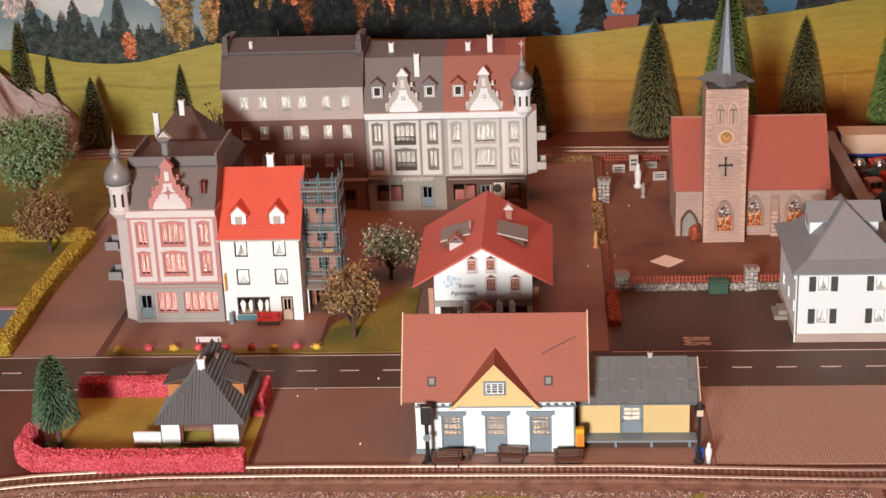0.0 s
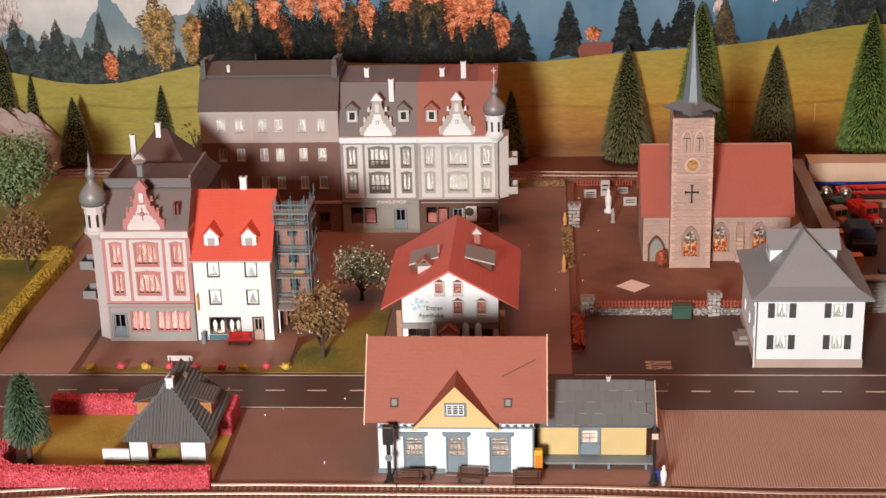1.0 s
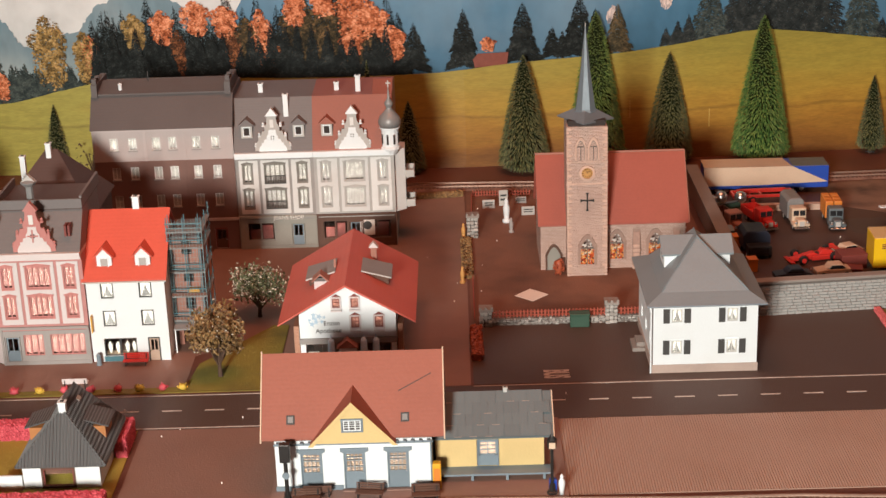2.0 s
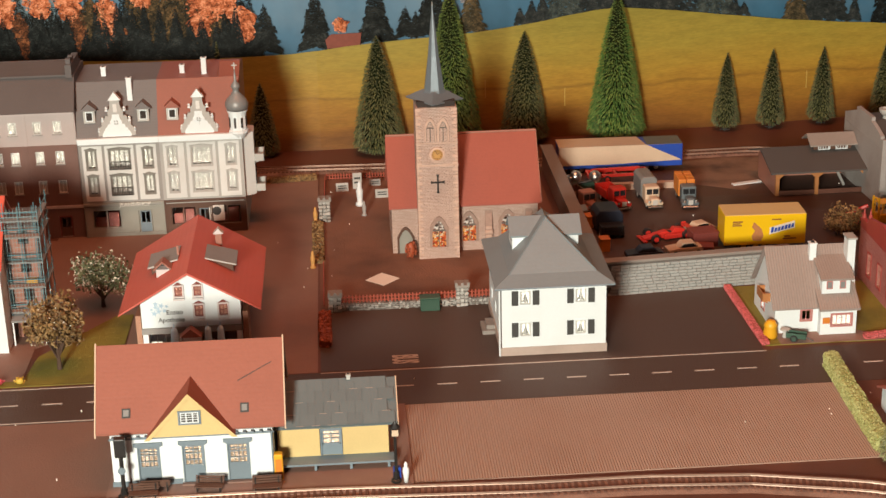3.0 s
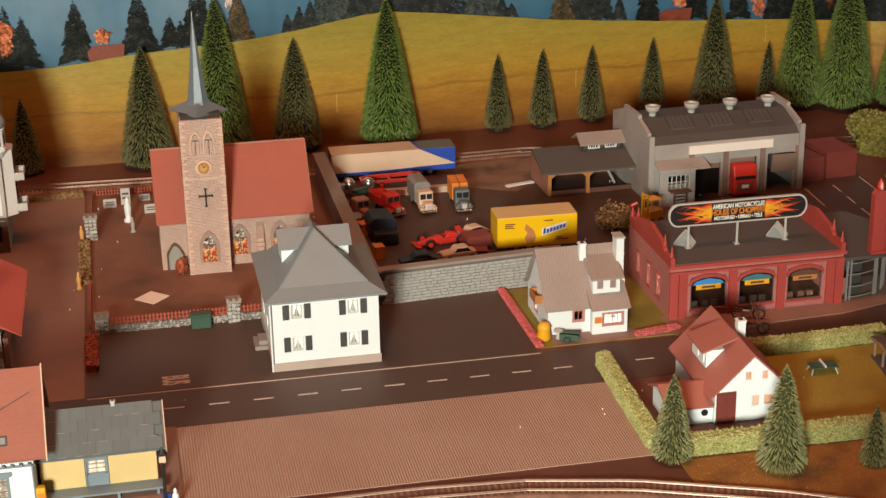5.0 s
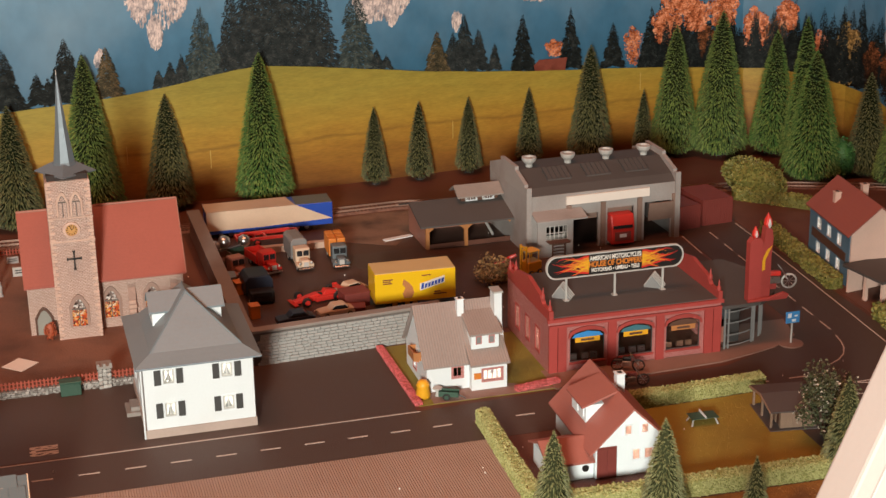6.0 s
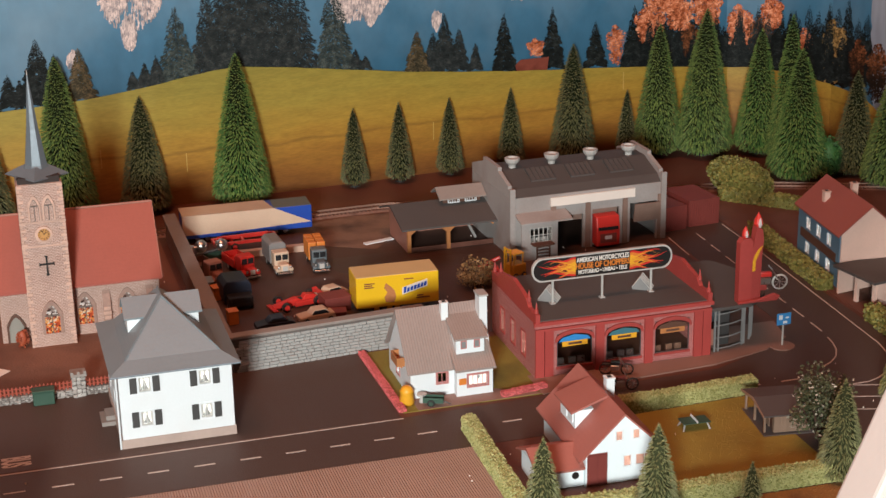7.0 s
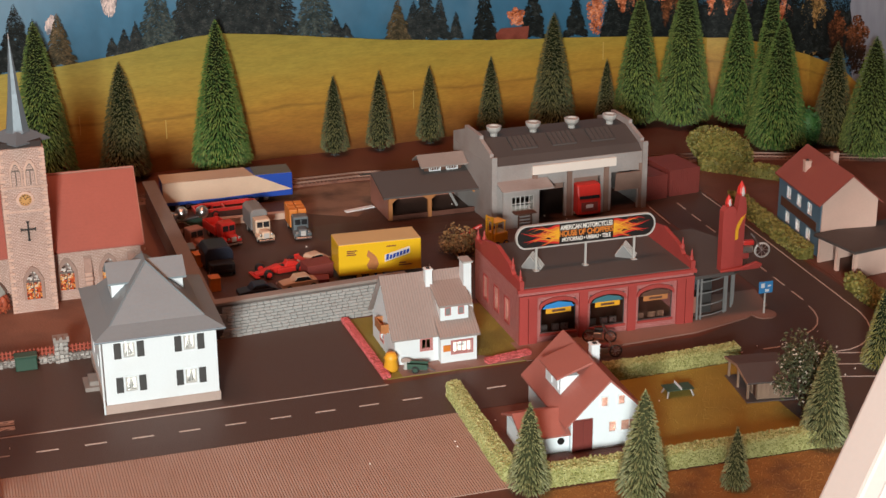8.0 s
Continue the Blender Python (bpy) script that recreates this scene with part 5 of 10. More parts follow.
    part("clock_ring", lathe(bmesh.new(), [(1.0, 0), (1.0, 0.16), (0.72, 0.2), (0.72, 0.0)], 0, 0, 24), "quoin", t, "round stone clock surround", m=pose(2.55 * CM, -0.01 * CM, 13.9 * CM, 90, 0, 0))
    face = part("clock_face", tube(bmesh.new(), (2.55, -0.03, 13.9), (2.55, -0.09, 13.9), 0.72, seg=24), "ochre", t, "gold clock face")
    dial = bmesh.new()
    for i in range(12):
        a = i * math.pi / 6
        tube(dial, (2.55 + 0.45 * math.cos(a), -0.11, 13.9 + 0.45 * math.sin(a)), (2.55 + 0.66 * math.cos(a), -0.11, 13.9 + 0.66 * math.sin(a)), 0.05, seg=4)
    tube(dial, (2.55, -0.12, 13.9), (2.85, -0.12, 14.2), 0.05, seg=4)
    tube(dial, (2.55, -0.12, 13.9), (2.35, -0.12, 14.45), 0.04, seg=4)
    part("clock_hands_and_marks".replace("hands_and_", ""), dial, "darkwood", face, "dark clock marks")
    part("cross", boxes((2.46, 2.64, -0.24, -0.07, 8.9, 11.3), (1.68, 3.42, -0.23, -0.07, 10.2, 10.38), (1.68, 1.82, -0.24, -0.07, 10.1, 10.48), (3.28, 3.42, -0.24, -0.07, 10.1, 10.48), (2.38, 2.72, -0.25, -0.07, 8.9, 9.05), (2.38, 2.72, -0.25, -0.07, 11.15, 11.3)), "black", t, "black wall cross")
    church_window(t0 + tw / 2, -2.52, 1.6, 1.2, 4.1)
    sk = bmesh.new()
    rim = [[sk.verts.new((r * math.cos(math.radians(a)), r * math.sin(math.radians(a)), z + 0.22 * math.cos(math.radians(a)) * -0.7 * r / 3.9)) for a in (-98, -8, 82, 172)] for r, z in ((3.55, 0.0), (3.62, 0.14), (1.5, 1.15))]
    for a, b in zip(rim, rim[1:]):
        for i in range(4):
            sk.faces.new((a[i], a[(i + 1) % 4], b[(i + 1) % 4], b[i]))
    sk.faces.new(rim[0][::-1])
    sk.faces.new(rim[-1])
    skirt = part("spire_skirt", sk, "spire", t, "flared grey spire foot, slightly askew", x=tw / 2, y=tw / 2, z=20.45)
    part("spire", lathe(bmesh.new(), [(1.5, 0.95), (1.32, 1.3), (0.72, 5.5), (0.05, 11.8)], 0, 0, 8), "spire", skirt, "blue-grey faceted metal spire", rz=22)
    part("spire_knob", tube(bmesh.new(), (0, 0, 11.7), (0, 0, 12.3), 0.07, 0.03, 6), "palegrey", skirt)
    part("side_arch", pointed(1.1, 3.6, 0.8, -0.3, 0.0), "darkwood", c, "rusty arched side door frame", x=1.7)
    part("side_door", pointed(0.85, 3.2, None, -0.1, -0.01), "stonegrey", c, "grey-green arched side door", x=1.7)
    part("ridge_tiles", tube(bmesh.new(), (-0.35, d / 2, peak + 0.2), (w + 0.35, d / 2, peak + 0.2), 0.16, seg=8), "rosebrown", c, "paler ridge tiles")
    part("verge", prism(bmesh.new(), [(-0.55, top - 0.5), (d / 2, peak + 0.02), (d / 2, peak + 0.3), (-0.55, top - 0.2)], "x", w + 0.36, w + 0.46), "rosebrown", c)


M["ochre"] = surface("ochre_stone", (0.52, 0.27, 0.08), 0.6, 0.2, 300, 60, 0.1)
M["darkquoin"] = surface("weathered_grey_brown_stone", (0.33, 0.22, 0.18), 0.75, 0.3, 260, 60, 0.3)
M["spire"] = surface("blue_grey_metal", (0.19, 0.235, 0.27), 0.36, 0.12, 300, 20, 0.05, metal=0.35)
k = Nodes("stained_glass")
vor = k.n("TexVoronoi", Vector=k.co, Scale=430.0)
tone = k.n("SeparateColor", Color=vor.outputs["Color"]).outputs[0]
warm = k.ramp(tone, (0.0, (0.30, 0.03, 0.015, 1)), (0.3, (0.55, 0.10, 0.03, 1)), (0.6, (0.70, 0.33, 0.08, 1)), (0.85, (0.62, 0.50, 0.38, 1)))
pale = k.ramp(tone, (0.0, (0.14, 0.06, 0.05, 1)), (0.4, (0.36, 0.30, 0.27, 1)), (0.8, (0.60, 0.58, 0.56, 1)))
high = k.ramp(k.math("ADD", k.math("MULTIPLY", k.n("SeparateXYZ", Vector=k.co).outputs[2], 30.0), k.math("MULTIPLY", k.noise(120.0), 0.3)), (0.7, (0, 0, 0, 1)), (0.9, (1, 1, 1, 1)))
lead = k.ramp(k.n("TexVoronoi", Vector=k.co, Scale=430.0).outputs["Distance"], (0.55, (0, 0, 0, 1)), (0.75, (1, 1, 1, 1)))
k.link(k.mix(lead, k.mix(high, warm, pale), (0.05, 0.03, 0.025, 1)), k.b.inputs["Base Color"])
k.b.inputs["Roughness"].default_value = 0.2
M["stained"] = k.m


def station():
    s = thing("station_building", -39.4, -25.5, 0.25, 0, "white railway station with red-brown roof and yellow gable", "station")
    w, d, top, peak = 15.1, 10.4, 5.3, 12.0
    xs = (3.45, 7.6, 11.8)
    at = shell(s, w, d, top, "white", {"f": [(x - 1.05, x + 1.05, 0.0, 4.0) for x in xs]}, "x", peak)
    for x in xs:
        dr = door(s, at["f"], x, 2.1, 3.95, "bluegrey", frame_mat="bluegrey")
        part("lintel", boxes((x - 1.35, x + 1.35, -0.22, -0.01, 4.12, 4.45), (x - 1.2, x + 1.2, -0.12, -0.012, 3.98, 4.1)), "bluegrey", s)
        part("transom", boxes((-0.8, 0.8, 0.08, 0.16, 3.0, 3.12)), "bluegrey", dr)
        part("blind", boxes((-0.75, 0.75, 0.24, 0.27, 1.3, 3.7)), "blind", dr, "tan blind behind the panes")
        for z in (2.4, 3.4):
            part("glazing_bar", boxes((-0.75, 0.75, 0.06, 0.15, z - 0.05, z + 0.05)), "bluegrey", dr)
        for xx in (-0.4, 0.4):
            part("glazing_bar", boxes((xx - 0.04, xx + 0.04, 0.06, 0.15, 1.95, 3.7)), "bluegrey", dr)
        part("step", boxes((x - 1.2, x + 1.2, -0.6, -0.16, 0, 0.14)), "paving", s)
    for a, b in ((-0.1, 2.3), (4.6, 6.45), (8.75, 10.65), (12.95, 15.2)):
        part("plinth", boxes((a, b, -0.1, -0.006, 0, 0.5)), "bluegrey", s)
    fr = bmesh.new()
    box(fr, -0.1, w + 0.1, -0.14, -0.01, 4.85, 5.05)
    for i in range(20):
        box(fr, 0.2 + i * 0.76, 0.5 + i * 0.76, -0.45, -0.015, 5.06, 5.26)
    part("frieze", fr, "bluegrey", s, "blue-grey bracket frieze")
    roof_gable(s, w, d, top + 0.45, peak, "brownroof", "x", 1.25, 0.22, 0.2)
    for x in (-1.32, w + 1.2):
        part("verge_board", prism(bmesh.new(), [(-0.34, 5.3), (5.2, 12.0), (10.74, 5.3), (10.74, 5.75), (5.2, 12.5), (-0.34, 5.75)], "x", x, x + 0.12), "beige", s, "pale edge board")
    g = part("gable", prism(bmesh.new(), [(3.9, 5.3), (11.3, 5.3), (7.6, 9.4)], "y", -0.75, -0.5), "yellow", s, "ochre yellow front gable")
    part("gable_roof", prism(bmesh.new(), [(3.7, 5.2), (7.6, 9.45), (11.5, 5.2), (11.7, 5.3), (7.6, 9.66), (3.5, 5.3)], "y", -0.94, 3.6), "brownroof", g)
    part("verge_board", prism(bmesh.new(), [(3.3, 5.1), (7.6, 9.7), (11.9, 5.1), (11.4, 5.1), (7.6, 9.2), (3.8, 5.1)], "y", -1.05, -0.96), "yellow", g)
    win = part("window", ring(bmesh.new(), 2.1, 1.4, 0.14, -0.9, -0.76), "bluegrey", g, x=7.6, z=6.5)
    part("pane", boxes((-0.92, 0.92, -0.775, -0.755, 0.1, 1.3)), "dim", win)
    wb = ring(bmesh.new(), 1.7, 1.1, 0.1, -0.86, -0.78)
    for x in (-0.3, 0.3):
        box(wb, x - 0.06, x + 0.06, -0.86, -0.78, 0.1, 1.0)
    for i in range(3):
        box(wb, -0.8, 0.8, -0.83, -0.78, 0.3 + i * 0.24, 0.36 + i * 0.24)
    part("lattice", wb, "white", win, z=0.15)
    for x in (1.6, 12.6):
        rw = part("roof_window", boxes((-0.4, 0.4, -0.45, 0.45, 0, 0.16)), "darkgrey", s, m=pose(x * CM, 1.0 * CM, 7.05 * CM, 51, 0, 0))
        part("pane", boxes((-0.25, 0.25, -0.3, 0.3, 0.16, 0.19)), "midgrey", rw)
    part("roof_patch", prism(bmesh.new(), [(-1.6, 0), (1.6, 1.7), (1.62, 1.8), (-1.6, 0.12)], "z", 0.0, 0.06), "umberroof", s, "dark scratch on roof", m=pose(13.6 * CM, 2.6 * CM, 9.05 * CM, 51, 0, 0))
    part("downpipe", tube(bmesh.new(), (w - 0.1, -0.25, 0.1), (w - 0.1, -0.25, 5.1), 0.09, seg=8), "bluegrey", s)
    # goods shed
    b = thing("goods_shed", -24.0, -22.9, 0.25, 0, "yellow wooden goods shed with slate roof and loading ramp", "shed")
    w2, d2, t2 = 10.6, 7.4, 3.9
    at = shell(b, w2, d2, t2, "yellow", {"f": [(4.0, 6.2, 0.75, 3.6)]}, "x", 6.6)
    dr = door(b, at["f"], 5.1, 2.1, 2.75, "bluegrey", z=0.75, frame_mat="bluegrey")
    part("blind", boxes((-0.75, 0.75, 0.24, 0.27, 1.0, 2.6)), "tan", dr, "tan blind behind the panes")
    for z in (1.75, 2.2):
        part("glazing_bar", boxes((-0.75, 0.75, 0.06, 0.15, z - 0.04, z + 0.04)), "bluegrey", dr)
    rf = roof_gable(b, w2, d2, 4.35, 6.8, "shingle", "x", 0.9, 0.6, 0.14)
    slope = math.degrees(math.atan2(2.45, 3.7))
    me = data("shingle", boxes((0, 1.5, 0, 1.3, 0, 0.03)), "shingle")
    for r_ in range(4):
        for c_ in range(8 if r_ % 2 else 8):
            place("shingle", me, rf, m=pose(0, -0.6 * CM, 4.06 * CM, slope, 0, 0) @ pose((-0.85 + c_ * 1.52 - (0.7 if r_ % 2 else 0) + (0.7 if r_ % 2 and c_ == 0 else 0)) * CM, (0.02 + r_ * 1.3) * CM, 0.2 * CM, 1.0, 0, 0))
    dash = data("worn_edge", boxes((0, 0.75, -0.02, 0.05, 0, 0.02)), "coping")
    q = random.Random(4)
    for i in range(17):
        r_ = i % 4
        place("worn_edge", dash, rf, m=pose(0, -0.6 * CM, 4.06 * CM, slope, 0, 0) @ pose((0.3 + q.randrange(7) * 1.52 + (0.7 if r_ % 2 else 0)) * CM, (0.03 + r_ * 1.3) * CM, 0.255 * CM, 1.0, 0, 0))
    part("verge_board", prism(bmesh.new(), [(-0.7, 3.75), (3.7, 6.66), (3.7, 7.05), (-0.7, 4.15)], "x", w2 + 0.92, w2 + 1.02), "beige", b)
    part("ramp", boxes((-0.4, 11.2, -1.7, -0.02, 0.55, 0.75), *[(x, x + 0.25, -1.6, -1.3, 0, 0.54) for x in (0.2, 3.4, 6.8, 10.4)]), "bluegrey", b, "blue-grey loading ramp")
    st = part("ramp_step", boxes((-0.75, -0.42, -1.6, -0.5, 0, 0.2), (-0.55, -0.42, -1.6, -0.5, 0.2, 0.4)), "bluegrey", b)
    chimney(b, 7.0, 3.6, 6.6, 0.8, 0.35, "palegrey")


M["shingle"] = surface("slate_shingle", (0.10, 0.127, 0.137), 0.6, 0.1, 300, 50, 0.15)


def rib_lines(face, step, r):
    """Rounded ribs that run up a flat roof face from its eave (first edge)."""
    p = [Vector(v) for v in face]
    ex = (p[1] - p[0]).normalized()
    n = ex.cross(p[2] - p[0]).normalized()
    ey = n.cross(ex)
    flat = [((v - p[0]).dot(ex), (v - p[0]).dot(ey)) for v in p]
    bm = bmesh.new()
    u = step * 0.7
    while u < flat[1][0]:
        ys = []
        for (x0, y0), (x1, y1) in zip(flat, flat[1:] + flat[:1]):
            if (x0 - u) * (x1 - u) < 0:
                ys.append(y0 + (y1 - y0) * (u - x0) / (x1 - x0))
        if len(ys) == 2 and max(ys) - min(ys) > 0.3:
            lift = n * r * 0.35
            tube(bm, p[0] + ex * u + ey * min(ys) + lift, p[0] + ex * u + ey * max(ys) + lift, r, seg=6)
        u += step
    return bm


def dark_house():
    h = thing("bungalow", -64.6, -23.3, 0, 0, "white bungalow under a steep dark grey pantile roof", "house")
    at = shell(h, 7.6, 9.2, 2.65, "white", {"f": [(2.0, 5.0, 0.3, 2.15)]})
    window(h, at["f"], 3.5, 0.3, 3.0, 1.85, "oxide", nx=1, nz=1, trim="darkwood", t=0.12)
    part("blind", boxes((2.1, 4.9, 0.5, 0.55, 1.4, 2.1)), "darkwood", h)
    part("front_wall", boxes((-2.7, -0.02, -0.4, -0.15, 0.62, 1.7)), "white", h, "low white garden wall")
    part("wall_base", boxes((-2.7, -0.02, -0.42, -0.13, 0.08, 0.6)), "tan", h)
    w, d = 8.6, 9.6
    bm = bmesh.new()
    e = [(-0.5, -0.6, 2.6), (8.4, -0.6, 2.6), (8.4, 10.1, 2.6), (-0.5, 10.1, 2.6)]
    lo = [bm.verts.new(p) for p in e]
    up = [bm.verts.new((x, y, z + 0.15)) for x, y, z in e]
    r0, r1 = bm.verts.new((3.9, 2.5, 7.5)), bm.verts.new((3.9, 8.3, 7.7))
    bm.faces.new(lo[::-1])
    for i in range(4):
        bm.faces.new((lo[i], lo[(i + 1) % 4], up[(i + 1) % 4], up[i]))
    for q in ((up[0], up[1], r0), (up[1], up[2], r1, r0), (up[2], up[3], r1), (up[3], up[0], r0, r1)):
        bm.faces.new(q)
    rf = part("roof", bm, "pantile", h)
    zt = 2.75
    q = [(-0.5, -0.6, zt), (8.4, -0.6, zt), (8.4, 10.1, zt), (-0.5, 10.1, zt)]
    ra, rb = (3.9, 2.5, 7.5), (3.9, 8.3, 7.7)
    for face in ((q[0], q[1], ra), (q[1], q[2], rb, ra), (q[3], q[0], ra, rb)):
        tagged(part("tile_rib", rib_lines(face, 0.34, 0.05), "pantile", rf), kind="stuff")
    for a, b in ((q[0], ra), (q[1], ra), (ra, rb)):
        part("ridge_tile", tube(bmesh.new(), a, b, 0.1, seg=6), "pantile", rf)
    for x, s in ((0.9, -1), (6.9, 1)):
        dm = part("dormer", boxes((-0.8, 0.8, -1.5, 1.5, 0, 1.3)), "wood", h, "ochre side dormer", x=x, y=5.2, z=3.6)
        part("dormer_roof", prism(bmesh.new(), [(s * 1.2, 1.32), (-s * 1.4, 2.1), (-s * 1.4, 2.26), (s * 1.2, 1.48)], "y", -1.8, 1.8), "pantile", dm)
    chimney(h, 4.0, 2.6, 6.6, 1.5, 0.7)
    for x, a in ((4.7, 47), (3.0, -47)):
        part("skylight", boxes((-0.22, 0.22, -0.45, 0.45, 0, 0.1)), "palegrey", h, m=pose(x * CM, 6.2 * CM, 6.85 * CM, 0, a, 0))



def cottage():
    h = thing("cottage", 31.0, 2.1, 0.1, 0, "small white cottage with taupe roof, dormer and tall chimney", "house")
    w, d, top, peak = 8.6, 9.0, 3.2, 8.6
    at = shell(h, w, d, top, "white", {"f": [(3.0, 4.1, 1.5, 2.7)], "l": [(3, 4.2, 1, 2.5)]}, "x", peak)
    window(h, at["f"], 3.55, 1.5, 1.1, 1.2, "pinktrim", nx=2, nz=1, trim="pinktrim")
    window(h, at["l"], 3.6, 1.0, 1.2, 1.5, "white", nx=2, nz=1, trim="pinktrim")
    roof_gable(h, w, d, top + 0.2, peak, "taupe_roof", "x", 0.4, 0.4, 0.18)
    b = part("front_bay", wall_bm(4.1, 3.1, [(1.3, 3.5, 1.1, 2.4)]), "white", h, x=4.9, y=-1.0)
    part("bay_side", boxes((4.9, 5.1, -0.74, -0.02, 0, 3.1), (8.8, 9.0, -0.74, -0.02, 0, 3.1)), "white", h)
    window(h, pose(4.9 * CM, -1.0 * CM, 0), 2.4, 1.1, 2.2, 1.3, "pinktrim", nx=4, nz=1, trim="pinktrim", curtain="net")
    part("bay_roof", prism(bmesh.new(), [(-1.35, 2.95), (-1.35, 3.2), (1.6, 5.2), (1.6, 4.7)], "x", 4.7, 9.3), "taupe_roof", h)
    part("letter_box", boxes((5.15, 5.95, -1.15, -1.02, 1.4, 2.1)), "orange", h, "orange wall panel")
    dm = part("dormer", boxes((-1.6, 1.6, 0, 3.4, 0, 1.9)), "white", h, x=6.9, y=0.4, z=4.4)
    part("dormer_roof", prism(bmesh.new(), [(-0.5, 1.7), (-0.5, 1.92), (4.6, 4.0), (4.6, 3.7)], "x", -1.9, 1.9), "taupe_roof", dm)
    for x in (-0.75, 0.75):
        part("window", ring(bmesh.new(), 0.7, 0.95, 0.1, -0.08, -0.01), "pinktrim", dm, x=x, z=0.55)
        part("pane", boxes((x - 0.26, x + 0.26, -0.04, -0.006, 0.64, 1.42)), "midgrey", dm)
    chimney(h, 4.9, 3.6, 7.4, 1.9, 0.75)
    part("flue_wall", prism(bmesh.new(), [(1.4, 0), (4.4, 0), (4.4, 4.0), (3.9, 6.5), (3.9, 10.0), (2.4, 10.0), (2.4, 6.5), (1.4, 4.0)], "x", w + 0.02, w + 0.9), "white", h, "tall white outside chimney")
    part("chimney_cap", boxes((w - 0.1, w + 1.0, 2.2, 4.1, 10.01, 10.2)), "palegrey", h)
    balcony(h, -0.01, 4.8, 3.0, 2.6, 0.9, "wood", -90)


def factory():
    f = thing("motorcycle_workshop", 45.6, 3.2, 0.1, 0, "red brick motorcycle workshop with banner and showroom porch", "workshop")
    w, d, top = 21.2, 15.0, 6.4
    bays = [(4.7, 1.0, 4.2, 3.9), (10.6, 1.0, 4.2, 3.9), (16.5, 1.0, 4.2, 3.9)]
    side = [(3.5, 1.4, 1.3, 2.8), (7.2, 1.4, 1.3, 2.8), (10.8, 1.4, 1.3, 2.8)]
    at = shell(f, w, d, top, "redbrick", {"f": holes_of(bays), "l": holes_of(side)}, th=0.4)
    for i, (x, z, ww, hh) in enumerate(bays):
        window(f, at["f"], x, z, ww, hh, "darkgrey", nx=1, nz=1, t=0.1)
        arch = [(-2.35, 3.0), (-2.1, 3.0)] + [(-2.1 * math.cos(a * 0.3927), 3.0 + 0.85 * math.sin(a * 0.3927)) for a in range(1, 8)] + [(2.1, 3.0), (2.35, 3.0)] + [(2.4 * math.cos(a * 0.3927), 3.15 + 1.15 * math.sin(a * 0.3927)) for a in range(1, 8)]
        part("arch", prism(bmesh.new(), arch, "y", -0.2, -0.01), "redtrim", f, x=x, z=1.0)
        part("arch_panel", prism(bmesh.new(), [(-1.9, 3.0), (1.9, 3.0), (1.5, 3.45), (0, 3.75), (-1.5, 3.45)], "y", -0.1, -0.02), ("blue_enamel", "teal", "darkwood")[i], f, "painted arch panel", x=x, z=0.95)
        part("name_board", boxes((-1.5, 1.5, 0.0, 0.06, 2.35, 2.95)), "amber" if i < 2 else "wood", f, x=x, z=1.0, y=-0.1)
        part("name_bar", boxes((-0.8, 0.8, -0.04, -0.01, 2.52, 2.78)), "darkwood", f, x=x, z=1.0, y=-0.1)
        part("sill", boxes((-2.2, 2.2, -0.2, -0.01, -0.25, 0.0)), "redtrim", f, x=x, z=1.0)
        show = bmesh.new()
        for s in (-1.2, 0.2, 1.3):
            box(show, s - 0.4, s + 0.4, 1.2, 1.5, 0.6, 1.3)
        part("display", show, "chrome" if i < 2 else "darkwood", f, x=x, z=0.1)
    for x, z, ww, hh in side:
        window(f, at["l"], x, z, ww, hh, "rosebrown", nx=2, nz=3, trim="redtrim", t=0.12)
    for x in (0.5, 1.6, 7.65, 13.55, 19.6, 20.7):
        part("pilaster", boxes((x - 0.5, x + 0.5, -0.3, -0.01, 0, 5.49)), "redtrim", f)
    part("string_course", boxes((0, w, -0.35, -0.012, 5.5, 5.8)), "redtrim", f)
    part("cornice", boxes((-0.2, w + 0.2, -0.4, -0.015, 6.2, 6.6)), "redtrim", f)
    part("roof", boxes((0.4, w - 0.4, 0.0, d - 0.4, 6.41, 6.7)), "flatroof", f, "dark flat roof")
    for x in (0.0, w - 0.5):
        p = part("parapet", prism(bmesh.new(), [(-0.3, 6.42), (-0.3, 7.6), (2.2, 7.6), (3.0, 8.4), (7.5, 9.2), (12.0, 8.4), (12.8, 7.6), (15.0, 7.6), (15.0, 6.42)], "x", x, x + 0.5), "redtrim", f)
        for y, z in ((0.2, 7.6), (2.6, 8.2), (12.4, 8.2), (14.6, 7.6)):
            part("pinnacle", lathe(bmesh.new(), [(0.24, 0), (0.24, 0.4), (0.13, 0.5), (0.1, 0.9), (0.02, 1.3)], 0, 0, 8), "redtrim", p, x=x + 0.25, y=y, z=z)
    for x in (4.0, 15.5):
        rl = part("roof_light", prism(bmesh.new(), [(-1.2, 0), (1.0, 0), (-0.3, 1.5), (-1.2, 0.2)], "y", -0.8, 0.8), "midgrey", f, x=x, y=6.0, z=6.7, rz=-35)
        for g in range(4):
            yy = -0.75 + g * 0.5
            part("glazing_bar", tube(bmesh.new(), (1.05, yy, 0.05), (-0.28, yy, 1.56), 0.06, seg=5), "palegrey", rl)
            part("glazing_bar", tube(bmesh.new(), (-1.22, yy, 0.2), (-0.3, yy, 1.55), 0.06, seg=5), "palegrey", rl)
    # banner
    bn = part("banner", bmesh.new(), "black", f, "black flame-painted workshop banner", x=9.8, y=4.6, z=9.6)
    n = [(-7.2 + 1.15 * math.cos(a), 1.25 + 1.25 * math.sin(a)) for a in [math.radians(90 + i * 15) for i in range(13)]]
    pts = n + [(-x, z) for x, z in n[::-1]]
